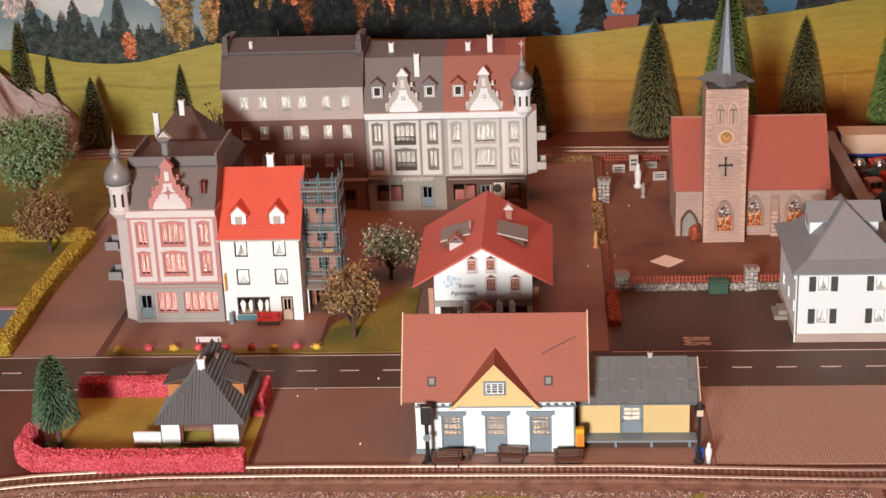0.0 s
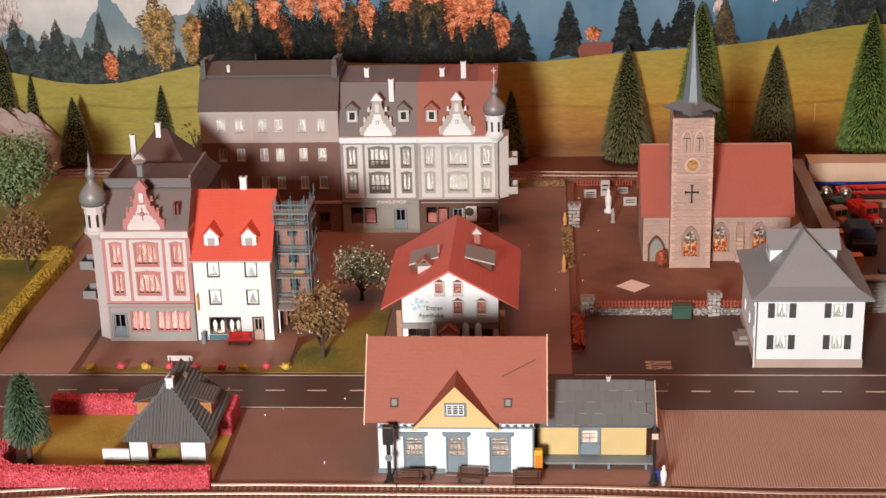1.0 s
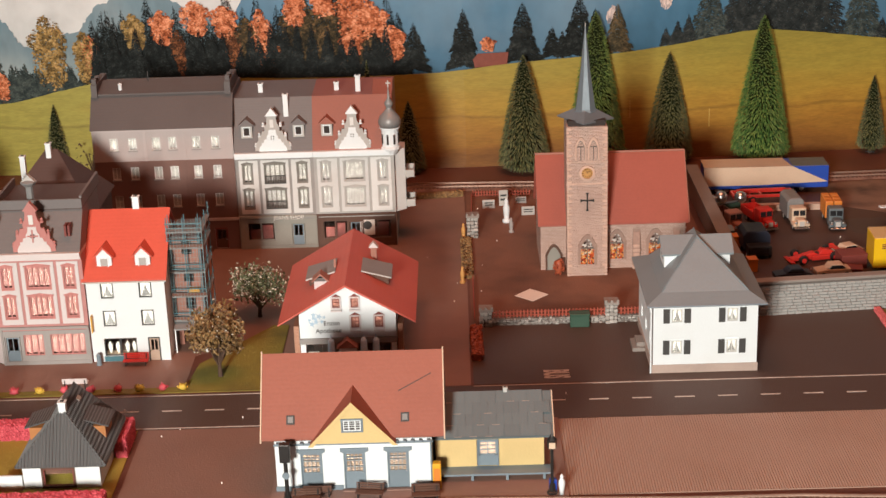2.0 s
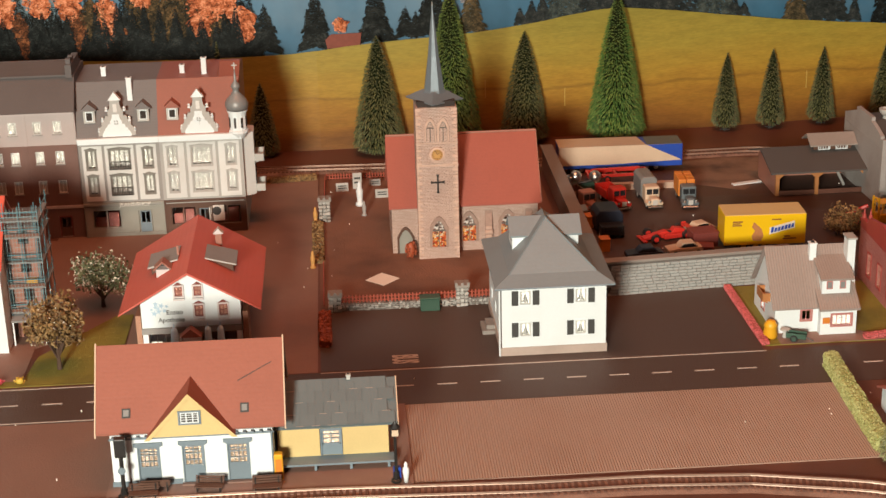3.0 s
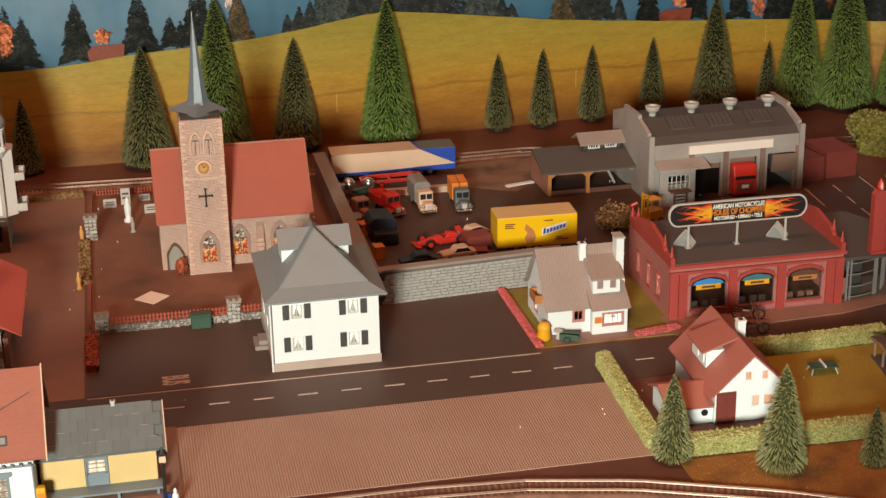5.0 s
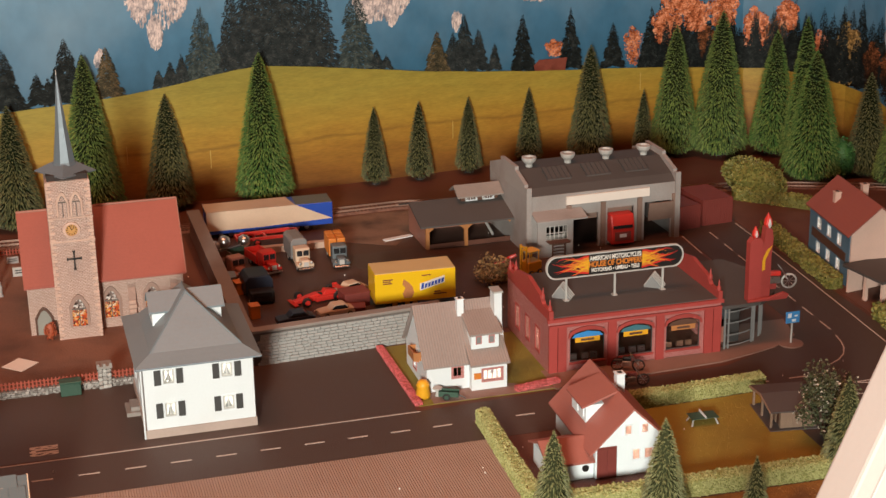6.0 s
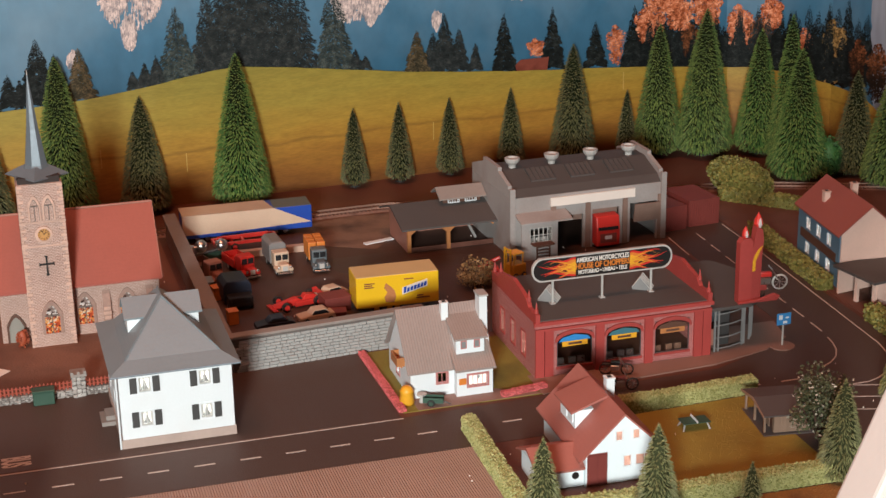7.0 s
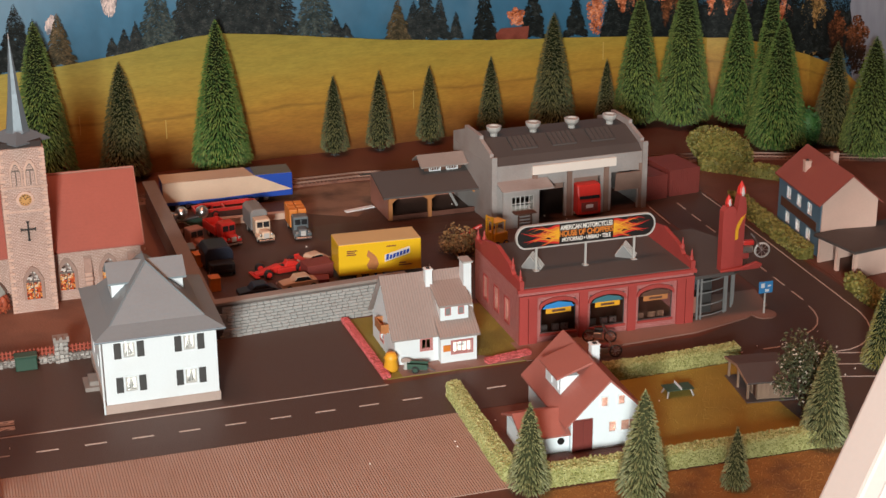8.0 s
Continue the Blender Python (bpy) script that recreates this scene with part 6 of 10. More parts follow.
    bm = prism(bmesh.new(), pts, "y", 0, 0.25)
    bmesh.ops.scale(bm, vec=(CM, CM, CM), verts=bm.verts)
    bm.to_mesh(bn.data)
    bm.free()
    rim = bmesh.new()
    outer = [(x * 1.02, 1.25 + (z - 1.25) * 1.12) for x, z in pts]
    vs = [[rim.verts.new((x, y, z)) for x, z in ps] for y in (-0.1, 0.3) for ps in (outer, pts)]
    for i in range(len(pts)):
        j = (i + 1) % len(pts)
        for a, b in ((0, 1), (3, 2), (2, 0), (1, 3)):
            rim.faces.new((vs[a][i], vs[a][j], vs[b][j], vs[b][i]))
    part("banner_rim", rim, "palegrey", bn)
    letters(bn, "AMERICAN MOTORCYCLES", "curtain", 0.78, 0, -0.04, 1.70, squeeze=0.66, bold=0.015)
    letters(bn, "HOUSE OF CHOPPERS", "orange", 0.95, 0, -0.04, 0.92, squeeze=0.70, bold=0.02)
    letters(bn, "MOTORRAD • UMBAU • TEILE", "curtain", 0.66, 0, -0.04, 0.30, squeeze=0.68, bold=0.012)
    for s in (-1, 1):
        for sc, mt, y in ((1.0, "red", -0.03), (0.8, "orange", -0.05), (0.52, "amber", -0.07)):
            for a in range(9):
                z0 = 1.25 + (a - 4) * 0.24 * sc
                ln = (2.6, 3.9, 2.9, 4.4, 3.4, 4.6, 3.0, 4.0, 2.4)[a] * sc
                bend = (0.3, -0.34, 0.4, -0.32, 0.42, -0.36, 0.34, -0.38, 0.3)[a]
                th = 0.17 * sc
                mid = [(u, z0 + bend * math.sin(u * 5.6 + a) * u) for u in (0.0, 0.12, 0.25, 0.38, 0.5, 0.63, 0.76, 0.88)]
                up = [(3.3 + ln * u, z + th * (1 - u) ** 0.8) for u, z in mid]
                dn = [(3.3 + ln * u, z - th * (1 - u) ** 0.8) for u, z in mid[::-1]]
                pts = [(s * px, min(2.42, max(0.08, pz))) for px, pz in up + [(3.3 + ln, z0 + bend * math.sin(5.6 + a))] + dn]
                part("painted_flame", prism(bmesh.new(), pts, "y", y - 0.0015 * a, y + 0.018 - 0.0015 * a), mt, bn)
    for x in (-6, 0, 6):
        part("banner_post", boxes((x - 0.12, x + 0.12, 0.05, 0.2, -2.95, 0.0), (x - 0.3, x + 0.3, -0.2, 0.5, -2.92, -2.8)), "palegrey", bn)
    # porch with flat roof, glazed corner and red signpost
    part("porch_roof", prism(bmesh.new(), [(w + 0.02, -0.2)] + arc(w + 1.0, 7.5, 8.6, -62, 30, 10) + [(w + 7, 15), (w + 0.02, 15)], "z", 5.2, 5.6), "flatroof", f, "dark rounded porch roof")
    for i in (0, 0.45, 4, 4.45, 6, 6.9, 8):
        a = math.radians(-92 + i * 8.2)
        part("mullion", boxes((-0.1, 0.1, -0.1, 0.1, 0, 5.19)), "midgrey", f, "grey porch glazing bar", x=w + 1 + 7.2 * math.cos(a), y=7.5 + 7.2 * math.sin(a))
    for z in (0.4, 1.7, 3.2, 4.6):
        for i in range(8):
            a, a2 = math.radians(-92 + i * 8.2), math.radians(-92 + (i + 1) * 8.2)
            if (i < 4 and z < 4) or z == 4.6:
                part("rail", tube(bmesh.new(), (w + 1 + 7.2 * math.cos(a), 7.5 + 7.2 * math.sin(a), z), (w + 1 + 7.2 * math.cos(a2), 7.5 + 7.2 * math.sin(a2), z), 0.08, seg=6), "midgrey", f)
    part("porch_door", boxes((w + 2.0, w + 3.4, 2.0, 2.2, 0.02, 4.4)), "darkgrey", f)
    part("porch_poster", boxes((w + 0.5, w + 1.2, 1.0, 1.1, 0.6, 2.6)), "rosebrown", f)
    part("porch_wall", boxes((w + 0.05, w + 6, 9, 9.3, 0, 5.19)), "bluegrey", f)
    sgn = part("roof_sign", prism(bmesh.new(), [(-1.1, 0), (0.5, 0), (0.5, 7.3), (0.2, 7.7), (-0.7, 7.7), (-1.1, 7.2)], "y", -0.5, 0.5), "redtrim", f, "tall red roof sign with flames", x=w + 4.7, y=0.9, z=5.6)
    part("leaning_column", prism(bmesh.new(), [(0.52, 0), (1.75, 0), (1.75, 5.2), (1.9, 7.4), (1.7, 8.6), (0.95, 8.9), (0.75, 7.2), (0.52, 6.2)], "y", -0.3, 0.7), "redtrim", sgn)
    part("wing", bevelled(prism(bmesh.new(), [(-1.3, 0), (3.6, 0), (4.0, 0.5), (3.3, 0.85), (1.76, 0.45), (-1.3, 0.25)], "y", -1.0, -0.51), 0.08, 1), "redtrim", sgn)
    part("plinth", bevelled(boxes((1.2, 4.0, 2.3, 4.0, 0, 0.93)), 0.1, 1), "redtrim", sgn)
    for x, y, z, k in ((-0.3, 0.0, 7.6, 0.85), (1.35, 0.2, 8.6, 1.1)):
        part("flame", lathe(bmesh.new(), [(0.25 * k, 0), (0.5 * k, 0.5 * k), (0.42 * k, 1.0 * k), (0.12, 1.55 * k), (0.02, 1.75 * k)], 0, 0, 8), "red", sgn, x=x, y=y, z=z)
        part("flame_tongue", lathe(bmesh.new(), [(0.1 * k, 0), (0.2 * k, 0.3 * k), (0.12 * k, 0.8 * k), (0.02, 1.05 * k)], 0, 0, 6), "pinkwall", sgn, x=x, y=y - 0.42 * k, z=z + 0.2)
    part("sign_stripe", prism(bmesh.new(), [(0.6, 3.6), (0.95, 3.7), (0.95, 4.8), (1.35, 5.8), (1.8, 6.6), (1.2, 6.2), (0.75, 5.4), (0.55, 4.6)], "y", -0.38, -0.31), "amber", sgn)
    return f


M["blue_enamel"] = surface("blue_enamel", (0.05, 0.25, 0.6), 0.35, 0.1, 300, 30, 0.03)


def hall():
    h = thing("repair_hall", 56.2, 42.6, 0, 2, "weathered grey repair hall with vented dark roof", "hall")
    w, d, top = 22.8, 15, 8.2
    gates = [(6.6, 10.6, 0, 5.0), (12.0, 16.0, 0, 5.4), (17.6, 21.6, 0, 5.6), (2.0, 5.6, 2.4, 4.6)]
    at = shell(h, w, d, top, "hallgrey", {"f": gates}, th=0.4)
    window(h, at["f"], 3.8, 2.4, 3.6, 2.2, "darkgrey", nx=5, nz=2, bar=0.12)
    part("mansard", prism(bmesh.new(), [(0.1, top + 0.02), (1.2, top + 0.9), (5.5, 10.6), (9.5, 10.6), (d - 0.1, top + 0.02)], "x", 0.6, w - 0.6), "flatroof", h, "dark grey sloping roof")
    for x in (0.0, w - 0.55):
        part("fire_wall", prism(bmesh.new(), [(-0.3, top + 0.02), (-0.3, 9.4), (0.8, 9.4), (0.8, 9.8), (4.6, 10.9), (4.6, 11.4), (10.4, 11.4), (10.4, 10.9), (d, 9.4), (d, top + 0.02)], "x", x, x + 0.55), "hallgrey", h)
        part("corner_pier", boxes((x - 0.1, x + 0.65, -0.35, -0.01, 0, 9.6)), "hallgrey", h)
    for i, x in enumerate((2.8, 8.6, 14.4, 20.2)):
        part("vent", lathe(bmesh.new(), [(0.5, -0.4), (0.5, 0.5), (0.95, 0.95), (1.05, 1.3), (1.05, 1.5), (0.75, 1.52), (0.7, 1.3)], 0, 0, 12), "palegrey", h, x=x, y=6.5, z=10.5)
        if i < 3:
            rl = part("roof_light", prism(bmesh.new(), [(2.4, 9.5), (5.0, 10.55), (5.0, 10.75), (2.4, 9.7)], "x", x + 1.2, x + 4.8), "flatroof", h)
            for j in range(6):
                part("glazing_bar", tube(bmesh.new(), (x + 1.25 + j * 0.7, 2.4, 9.76), (x + 1.25 + j * 0.7, 5.0, 10.8), 0.06, seg=5), "darkgrey", rl)
    part("fascia", boxes((5.8, 18.2, -0.3, -0.02, 6.6, 7.8)), "paper", h, "plain white fascia board")
    part("lean_to_roof", prism(bmesh.new(), [(-2.6, 5.2), (0, 5.9), (0, 6.1), (-2.6, 5.4)], "x", 0.6, 8.0), "hallgrey", h)
    part("lean_to_wall", wall_bm(5.2, 5.1, [(1.2, 4.4, 2.4, 4.5)]), "hallgrey", h, x=0.8, y=-2.2)
    part("lean_to_side", boxes((5.75, 6.0, -1.94, -0.02, 0, 5.1)), "hallgrey", h)
    window(h, pose(0.8 * CM, -2.2 * CM, 0), 2.8, 2.4, 3.2, 2.1, "palegrey", nx=5, nz=2, bar=0.12)
    part("gate", boxes((17.8, 21.4, -0.02, 0.2, 2.9, 5.5)), "hallbrown", h, "half-raised brown gate", m=pose(0, -0.5 * CM, 0.3 * CM, 8, 0, 0))
    part("gate", boxes((12.1, 15.9, 0.5, 0.7, 3.6, 5.3)), "hallbrown", h)
    part("gate", boxes((6.7, 10.5, 0.2, 0.4, 4.2, 4.95)), "hallbrown", h)
    for x in (6.2, 11.3, 16.8, 22.1):
        part("pier", boxes((x - 0.35, x + 0.35, -0.25, -0.01, 0, 6.5)), "hallbrown", h)
    st = bmesh.new()
    for x in (2.4, 4.2):
        box(st, x, x + 0.15, -3.6, -3.4, 0, 2.4)
    for i in range(5):
        box(st, 2.55, 4.2, -3.6, -3.45, 0.4 + i * 0.45, 0.5 + i * 0.45)
    box(st, 2.0, 5.0, -3.7, -2.3, 2.4, 2.52)
    part("ladder_stand", st, "darkwood", h, "brown timber work stand")


def carport():
    c = thing("open_shed", 43.6, 48.8, 0, 1, "open timber shed with dark roof and roof lantern", "shed")
    w, d = 13.2, 9
    part("roof", prism(bmesh.new(), [(-1.6, 3.7), (4.5, 5.5), (d + 1, 3.7), (d + 1, 3.95), (4.5, 5.8), (-1.6, 3.95)], "x", -1.2, w + 0.2), "flatroof", c)
    lt = part("roof_lantern", boxes((6.2, 11.6, 3.4, 5.6, 5.2, 6.4)), "darkwood", c)
    part("lantern_roof", prism(bmesh.new(), [(2.4, 6.2), (4.5, 7.3), (6.6, 6.2), (6.6, 6.4), (4.5, 7.6), (2.4, 6.4)], "x", 5.4, 12.2), "coping", lt)
    for x in (7.7, 10.2):
        part("lantern_window", ring(bmesh.new(), 1.7, 0.85, 0.12, 3.25, 3.39), "white", lt, x=x, z=5.45)
        part("glazing_bar", boxes(*[(x - 0.55 + i * 0.37, x - 0.48 + i * 0.37, 3.27, 3.38, 5.55, 6.2) for i in range(4)]), "white", lt)
    for x in (0.0, 5.6, 12.7):
        part("post", boxes((x, x + 0.5, 0, 0.5, 0, 3.7)), "wood", c)
    for a, b in ((0.5, 5.6), (6.1, 12.7)):
        part("brace", prism(bmesh.new(), [(a, 2.5), (a + 1.2, 3.5), (b - 1.2, 3.5), (b, 2.5), (b, 3.8), (a, 3.8)], "y", 0.05, 0.4), "wood", c)
        part("low_wall", boxes((a, b, 0.1, 0.35, 0, 0.7)), "board", c)
    part("back_wall", boxes((0, w, d - 0.3, d, 0, 4.0), (-0.01, 0.3, 0.55, d - 0.31, 0, 4.0), (w - 0.3, w, 0.55, d - 0.31, 0, 4.0)), "rosebrown", c)
    part("beam", tube(bmesh.new(), (8.6, 0.5, 3.6), (10.4, 2.0, 0.6), 0.2, seg=6), "palegrey", c)


M["rosyroof"] = surface("rosy_brown_tile_roof", (0.34, 0.12, 0.095), 0.55, 0.14, 300, 14, 0.15, ribs=("Z", 300, 0.06))


def gabled_house():
    h = thing("gabled_house", 41.4, -22.9, 0.1, -1, "pale blue gabled house with red-brown roof and annex", "house")
    w, d, top, peak = 7.6, 12.2, 3.4, 7.1
    rows = [(3.35, 4.4, 0.85, 1.15), (5.1, 4.4, 0.85, 1.15), (4.3, 1.5, 0.95, 1.3), (6.05, 1.5, 1.95, 1.3)]
    at = shell(h, w, d, top, "paleblue", {"f": [(0.15, 2.25, 0, 3.4)] + [o for o in holes_of(rows) if o[3] < top]}, "y", peak)
    for i, (x, z, ww, hh) in enumerate(rows):
        window(h, at["f"] @ (pose(0, -0.17 * CM, 0) if i < 2 else pose(0, 0, 0)), x, z, ww, hh, "white", nx=1 if i < 3 else 2, nz=1, t=0.13)
        y = -0.04 if i < 2 else 0.19
        part("pane_back", boxes((x - ww / 2 + 0.1, x + ww / 2 - 0.1, y, y + 0.034, z + 0.1, z + hh - 0.1)), "rosepane", h)
    part("gate", boxes((0.17, 2.23, 0.05, 0.2, 0.02, 3.38), (0.25, 1.15, -0.03, 0.04, 0.2, 3.2), (1.25, 2.15, -0.03, 0.04, 0.2, 3.2)), "oxide", h, "dark red garage gate")
    roof_gable(h, w, d, top, peak, "rosyroof", "y", 0.4, 0.7, 0.2)
    dm = part("dormer", boxes((0.5, 3.2, 4.4, 8.6, 3.9, 6.0)), "paleblue", h)
    part("dormer_roof", prism(bmesh.new(), [(-0.05, 5.85), (3.7, 7.15), (3.7, 7.38), (-0.05, 6.05)], "y", 4.0, 9.0), "rosyroof", dm)
    part("dormer_window", boxes((0.38, 0.49, 4.9, 6.2, 4.5, 5.6), (0.38, 0.49, 6.6, 8.0, 4.5, 5.6)), "white", dm)
    chimney(h, 5.25, 7.6, 4.9, 2.65, 0.85)
    part("annex_wall", boxes((-4.6, -0.05, 0.4, 5.6, 0, 2.1)), "paleblue", h)
    part("annex_roof", prism(bmesh.new(), [(-0.1, 1.9), (3.0, 3.2), (6.2, 1.9), (6.2, 2.12), (3.0, 3.5), (-0.1, 2.12)], "x", -5.0, -0.06), "rosyroof", h)
    part("round_window", tube(bmesh.new(), (-0.9, 0.3, 1.2), (-0.9, 0.39, 1.2), 0.36, seg=14), "black", h)


def semi_house():
    h = thing("apartment_house", 91.4, 17.2, 0.1, -6.5, "two-storey house with blue-grey front, tan gable and red roof", "house")
    w, d, top, peak = 7.4, 14.0, 7.4, 10.6
    rows = [(x, z, 1.5, 1.6) for z in (1.2, 4.6) for x in (3.3, 6.7, 10.1)]
    at = shell(h, w, d, top, "pinkplaster", {"l": holes_of(rows)}, "y", peak)
    part("front_cladding", wall_bm(d - 0.5, top - 0.05, holes_of(rows), 0.12), "blue", h, "slate blue cladding", m=at["l"] @ pose(0, -0.13 * CM, 0))
    town_windows(h, at, "l", rows, "white", nx=2, nz=1, trim="white", curtain="net")
    part("panel", boxes((1.0, 12.5, -0.2, -0.135, 3.1, 4.3)), "darkwood", h, m=at["l"])
    roof_gable(h, w, d, top, peak, "churchroof", "y", 0.3, 0.6, 0.18)
    chimney(h, 1.6, 9.2, 8.0, 2.0, 0.8, "pinkplaster")
    chimney(h, 5.3, 9.0, 8.6, 2.3, 0.8, "pinkplaster")
    g = thing("garage", 91.6, 9.2, 0.1, 10, "flat-roofed tan garage beside the apartment house", "garage")
    part("wall", boxes((0, 0.4, 0.1, 0.5, 0, 3.4), (0, 0.4, 3.2, 3.7, 0, 3.4), (0, 12, 6.6, 6.9, 0, 3.4), (0.41, 12, 0.0, 0.3, 0, 3.4), (11.7, 12, 0.31, 6.59, 0, 3.4)), "pinkplaster", g)
    part("roof", boxes((-0.5, 12.4, -0.4, 7.3, 3.41, 3.75)), "flatroof", g)


def garden_shed():
    g = thing("garden_shed", 63.6, -18.0, 0.1, -8, "wooden garden shed with dark roof and open porch", "shed")
    part("floor", boxes((-0.9, 4.6, -0.5, 6.4, -0.03, 0.1)), "slate", g)
    part("wall", boxes((0.3, 4.2, 0, 0.15, 0.11, 2.05), (4.05, 4.2, 0.16, 2.9, 0.11, 2.05), (0.3, 4.2, 2.91, 3.05, 0.11, 2.6)), "shedwood", g)
    side = part("side_wall", boxes((0.3, 0.45, 0.16, 0.5, 0.11, 2.05), (0.3, 0.45, 1.5, 2.9, 0.11, 2.05), (0.3, 0.45, 0.501, 1.499, 1.75, 2.05)), "shedwood", g)
    # closed panel; the dark of an open doorway is put into its colour
    part("door", boxes((0.38, 0.43, 0.52, 1.48, 0.12, 1.74)), "darkwood", side, "dark panel filling the doorway, coloured as its shade")
    me = data("plank", boxes((0, 0.27, -0.05, -0.005, 0, 1.9)), "shedwood")
    for i in range(12):
        place("plank", me, g, 0.34 + i * 0.318, 0, 0.12)
    part("roof", prism(bmesh.new(), [(-0.5, 2.08), (3.0, 2.7), (6.6, 2.08), (6.6, 2.24), (3.0, 2.88), (-0.5, 2.24)], "x", -0.95, 4.8), "slate", g)
    part("bargeboard", prism(bmesh.new(), [(-0.52, 2.02), (3.0, 2.64), (6.62, 2.02), (6.62, 2.25), (3.0, 2.9), (-0.52, 2.25)], "x", -1.05, -0.96), "shedwood", g)
    for x, y in ((-0.7, 0.2), (-0.7, 3.2), (-0.7, 6.0), (3.9, 6.0)):
        part("post", boxes((x, x + 0.22, y, y + 0.22, 0.11, 2.2)), "shedwood", g)


white_house()
red_roof_house()
pink_house()
umber_house()
grey_house()
row_houses()
alpine_house()
church()
station()
dark_house()
cottage()
factory()
hall()
carport()
gabled_house()
semi_house()
garden_shed()

# ---- printed backdrop ----


def poster(name, rows, scale, stretch=(1, 1, 1), haze=None, streak=None, green=None):
    """Printed paper: colours run with height (metres), broken by noise; haze adds soft pale mist."""
    k = Nodes(name)
    x, y, z = k.n("SeparateXYZ", Vector=k.co).outputs
    v = k.n("VectorMath", Vector=k.co)
    v.operation = "MULTIPLY"
    v.inputs[1].default_value = stretch
    n = k.noise(scale, 6.0, v.outputs[0])
    h = k.math("ADD", k.math("MULTIPLY", z, 2.0), k.math("MULTIPLY", k.math("SUBTRACT", n, 0.5), 0.12))
    col = k.ramp(h, *[(p * 2.0, rgba(c)) for p, c in rows])
    if green:
        side = k.ramp(k.math("ADD", k.math("MULTIPLY", x, -0.5), k.math("MULTIPLY", n, 0.1)), (0.32, (0, 0, 0, 1)), (0.45, (1, 1, 1, 1)))
        col = k.mix(k.math("MULTIPLY", side, 0.92), col, rgba(green))
    n2 = k.noise(scale * 3.3, 6.0, v.outputs[0])
    dark = k.n("HueSaturation", Color=col, Value=0.62).outputs[0]
    col = k.mix(k.math("MULTIPLY", k.ramp(n2, (0.35, (0, 0, 0, 1)), (0.75, (1, 1, 1, 1))), 0.5), col, dark)
    if streak:
        fine = k.ramp(k.noise(420.0, 4.0, v.outputs[0]), (0.36, (0.84, 0.84, 0.84, 1)), (0.64, (1.0, 1.0, 1.0, 1)))
        mul = k.t.nodes.new("ShaderNodeMix")
        mul.data_type, mul.blend_type = "RGBA", "MULTIPLY"
        mul.inputs[0].default_value = 1.0
        k.link(col, mul.inputs[6])
        k.link(fine, mul.inputs[7])
        col = mul.outputs[2]
        line = k.math("ABSOLUTE", k.math("SUBTRACT", k.math("ADD", z, k.math("MULTIPLY", k.noise(5.0, 4.0), 0.035)), streak))
        col = k.mix(k.ramp(line, (0.0, (0.35, 0.35, 0.35, 1)), (0.003, (0, 0, 0, 1))), col, rgba((0.08, 0.035, 0.012)))
    if haze:
        n3 = k.noise(4.5, 5.0)
        col = k.mix(k.math("MULTIPLY", k.ramp(n3, (0.48, (0, 0, 0, 1)), (0.72, (1, 1, 1, 1))), haze[1]), col, rgba(haze[0]))
    k.link(col, k.b.inputs["Base Color"])
    k.b.inputs["Roughness"].default_value = 0.38
    return k.m


def flecked(name, stops, grain=160.0, fade=None):
    """Printed foliage or rock: every fleck has its own tone; fade darkens the print towards a height (metres)."""
    k = Nodes(name)
    r = k.n("NewGeometry").outputs["Random Per Island"]
    t = k.math("ADD", k.math("MULTIPLY", r, 0.26), k.math("MULTIPLY", k.noise(grain * 0.6, 9.0), 0.74))
    col = k.ramp(t, *[(p, rgba(c)) for p, c in stops])
    if fade:
        z = k.n("SeparateXYZ", Vector=k.co).outputs[2]
        f = k.ramp(k.math("ADD", k.math("MULTIPLY", z, 2.0), k.math("MULTIPLY", k.noise(40.0, 4.0), 0.06)), (fade[0] * 2, (1, 1, 1, 1)), (fade[1] * 2, (0, 0, 0, 1)))
        col = k.mix(k.math("MULTIPLY", f, 0.9), col, rgba((0.010, 0.008, 0.007)))
    k.link(col, k.b.inputs["Base Color"])
    k.b.inputs["Roughness"].default_value = 0.6
    k.b.inputs["Specular IOR Level"].default_value = 0.12
    return k.m


M["p_sky"] = poster("printed_mountain_blue", [(0.0, (0.035, 0.105, 0.172)), (0.16, (0.042, 0.14, 0.24)), (0.24, (0.06, 0.18, 0.30)), (0.34, (0.115, 0.265, 0.40)), (0.45, (0.3, 0.42, 0.5))], 14, (1, 1, 0.7), haze=((0.30, 0.42, 0.50), 0.35))
M["p_pale"] = poster("printed_pale_sky", [(0.0, (0.30, 0.38, 0.40)), (0.17, (0.40, 0.48, 0.50)), (0.24, (0.62, 0.66, 0.67)), (0.40, (0.75, 0.76, 0.76))], 9, haze=((0.8, 0.8, 0.8), 0.6))
M["p_mount"] = poster("printed_misty_mountain", [(0.08, (0.42, 0.47, 0.46)), (0.15, (0.20, 0.29, 0.31)), (0.20, (0.13, 0.22, 0.27)), (0.30, (0.17, 0.27, 0.33))], 26, (1, 1, 0.4), haze=((0.45, 0.5, 0.5), 0.5))
# Meadow's lowest rows go browner and darker: shade at its foot put into colour.
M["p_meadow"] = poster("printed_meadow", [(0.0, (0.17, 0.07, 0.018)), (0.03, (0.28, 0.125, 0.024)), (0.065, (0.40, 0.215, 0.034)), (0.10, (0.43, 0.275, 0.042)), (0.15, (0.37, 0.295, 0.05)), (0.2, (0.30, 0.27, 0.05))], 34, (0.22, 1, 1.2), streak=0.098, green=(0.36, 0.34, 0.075))
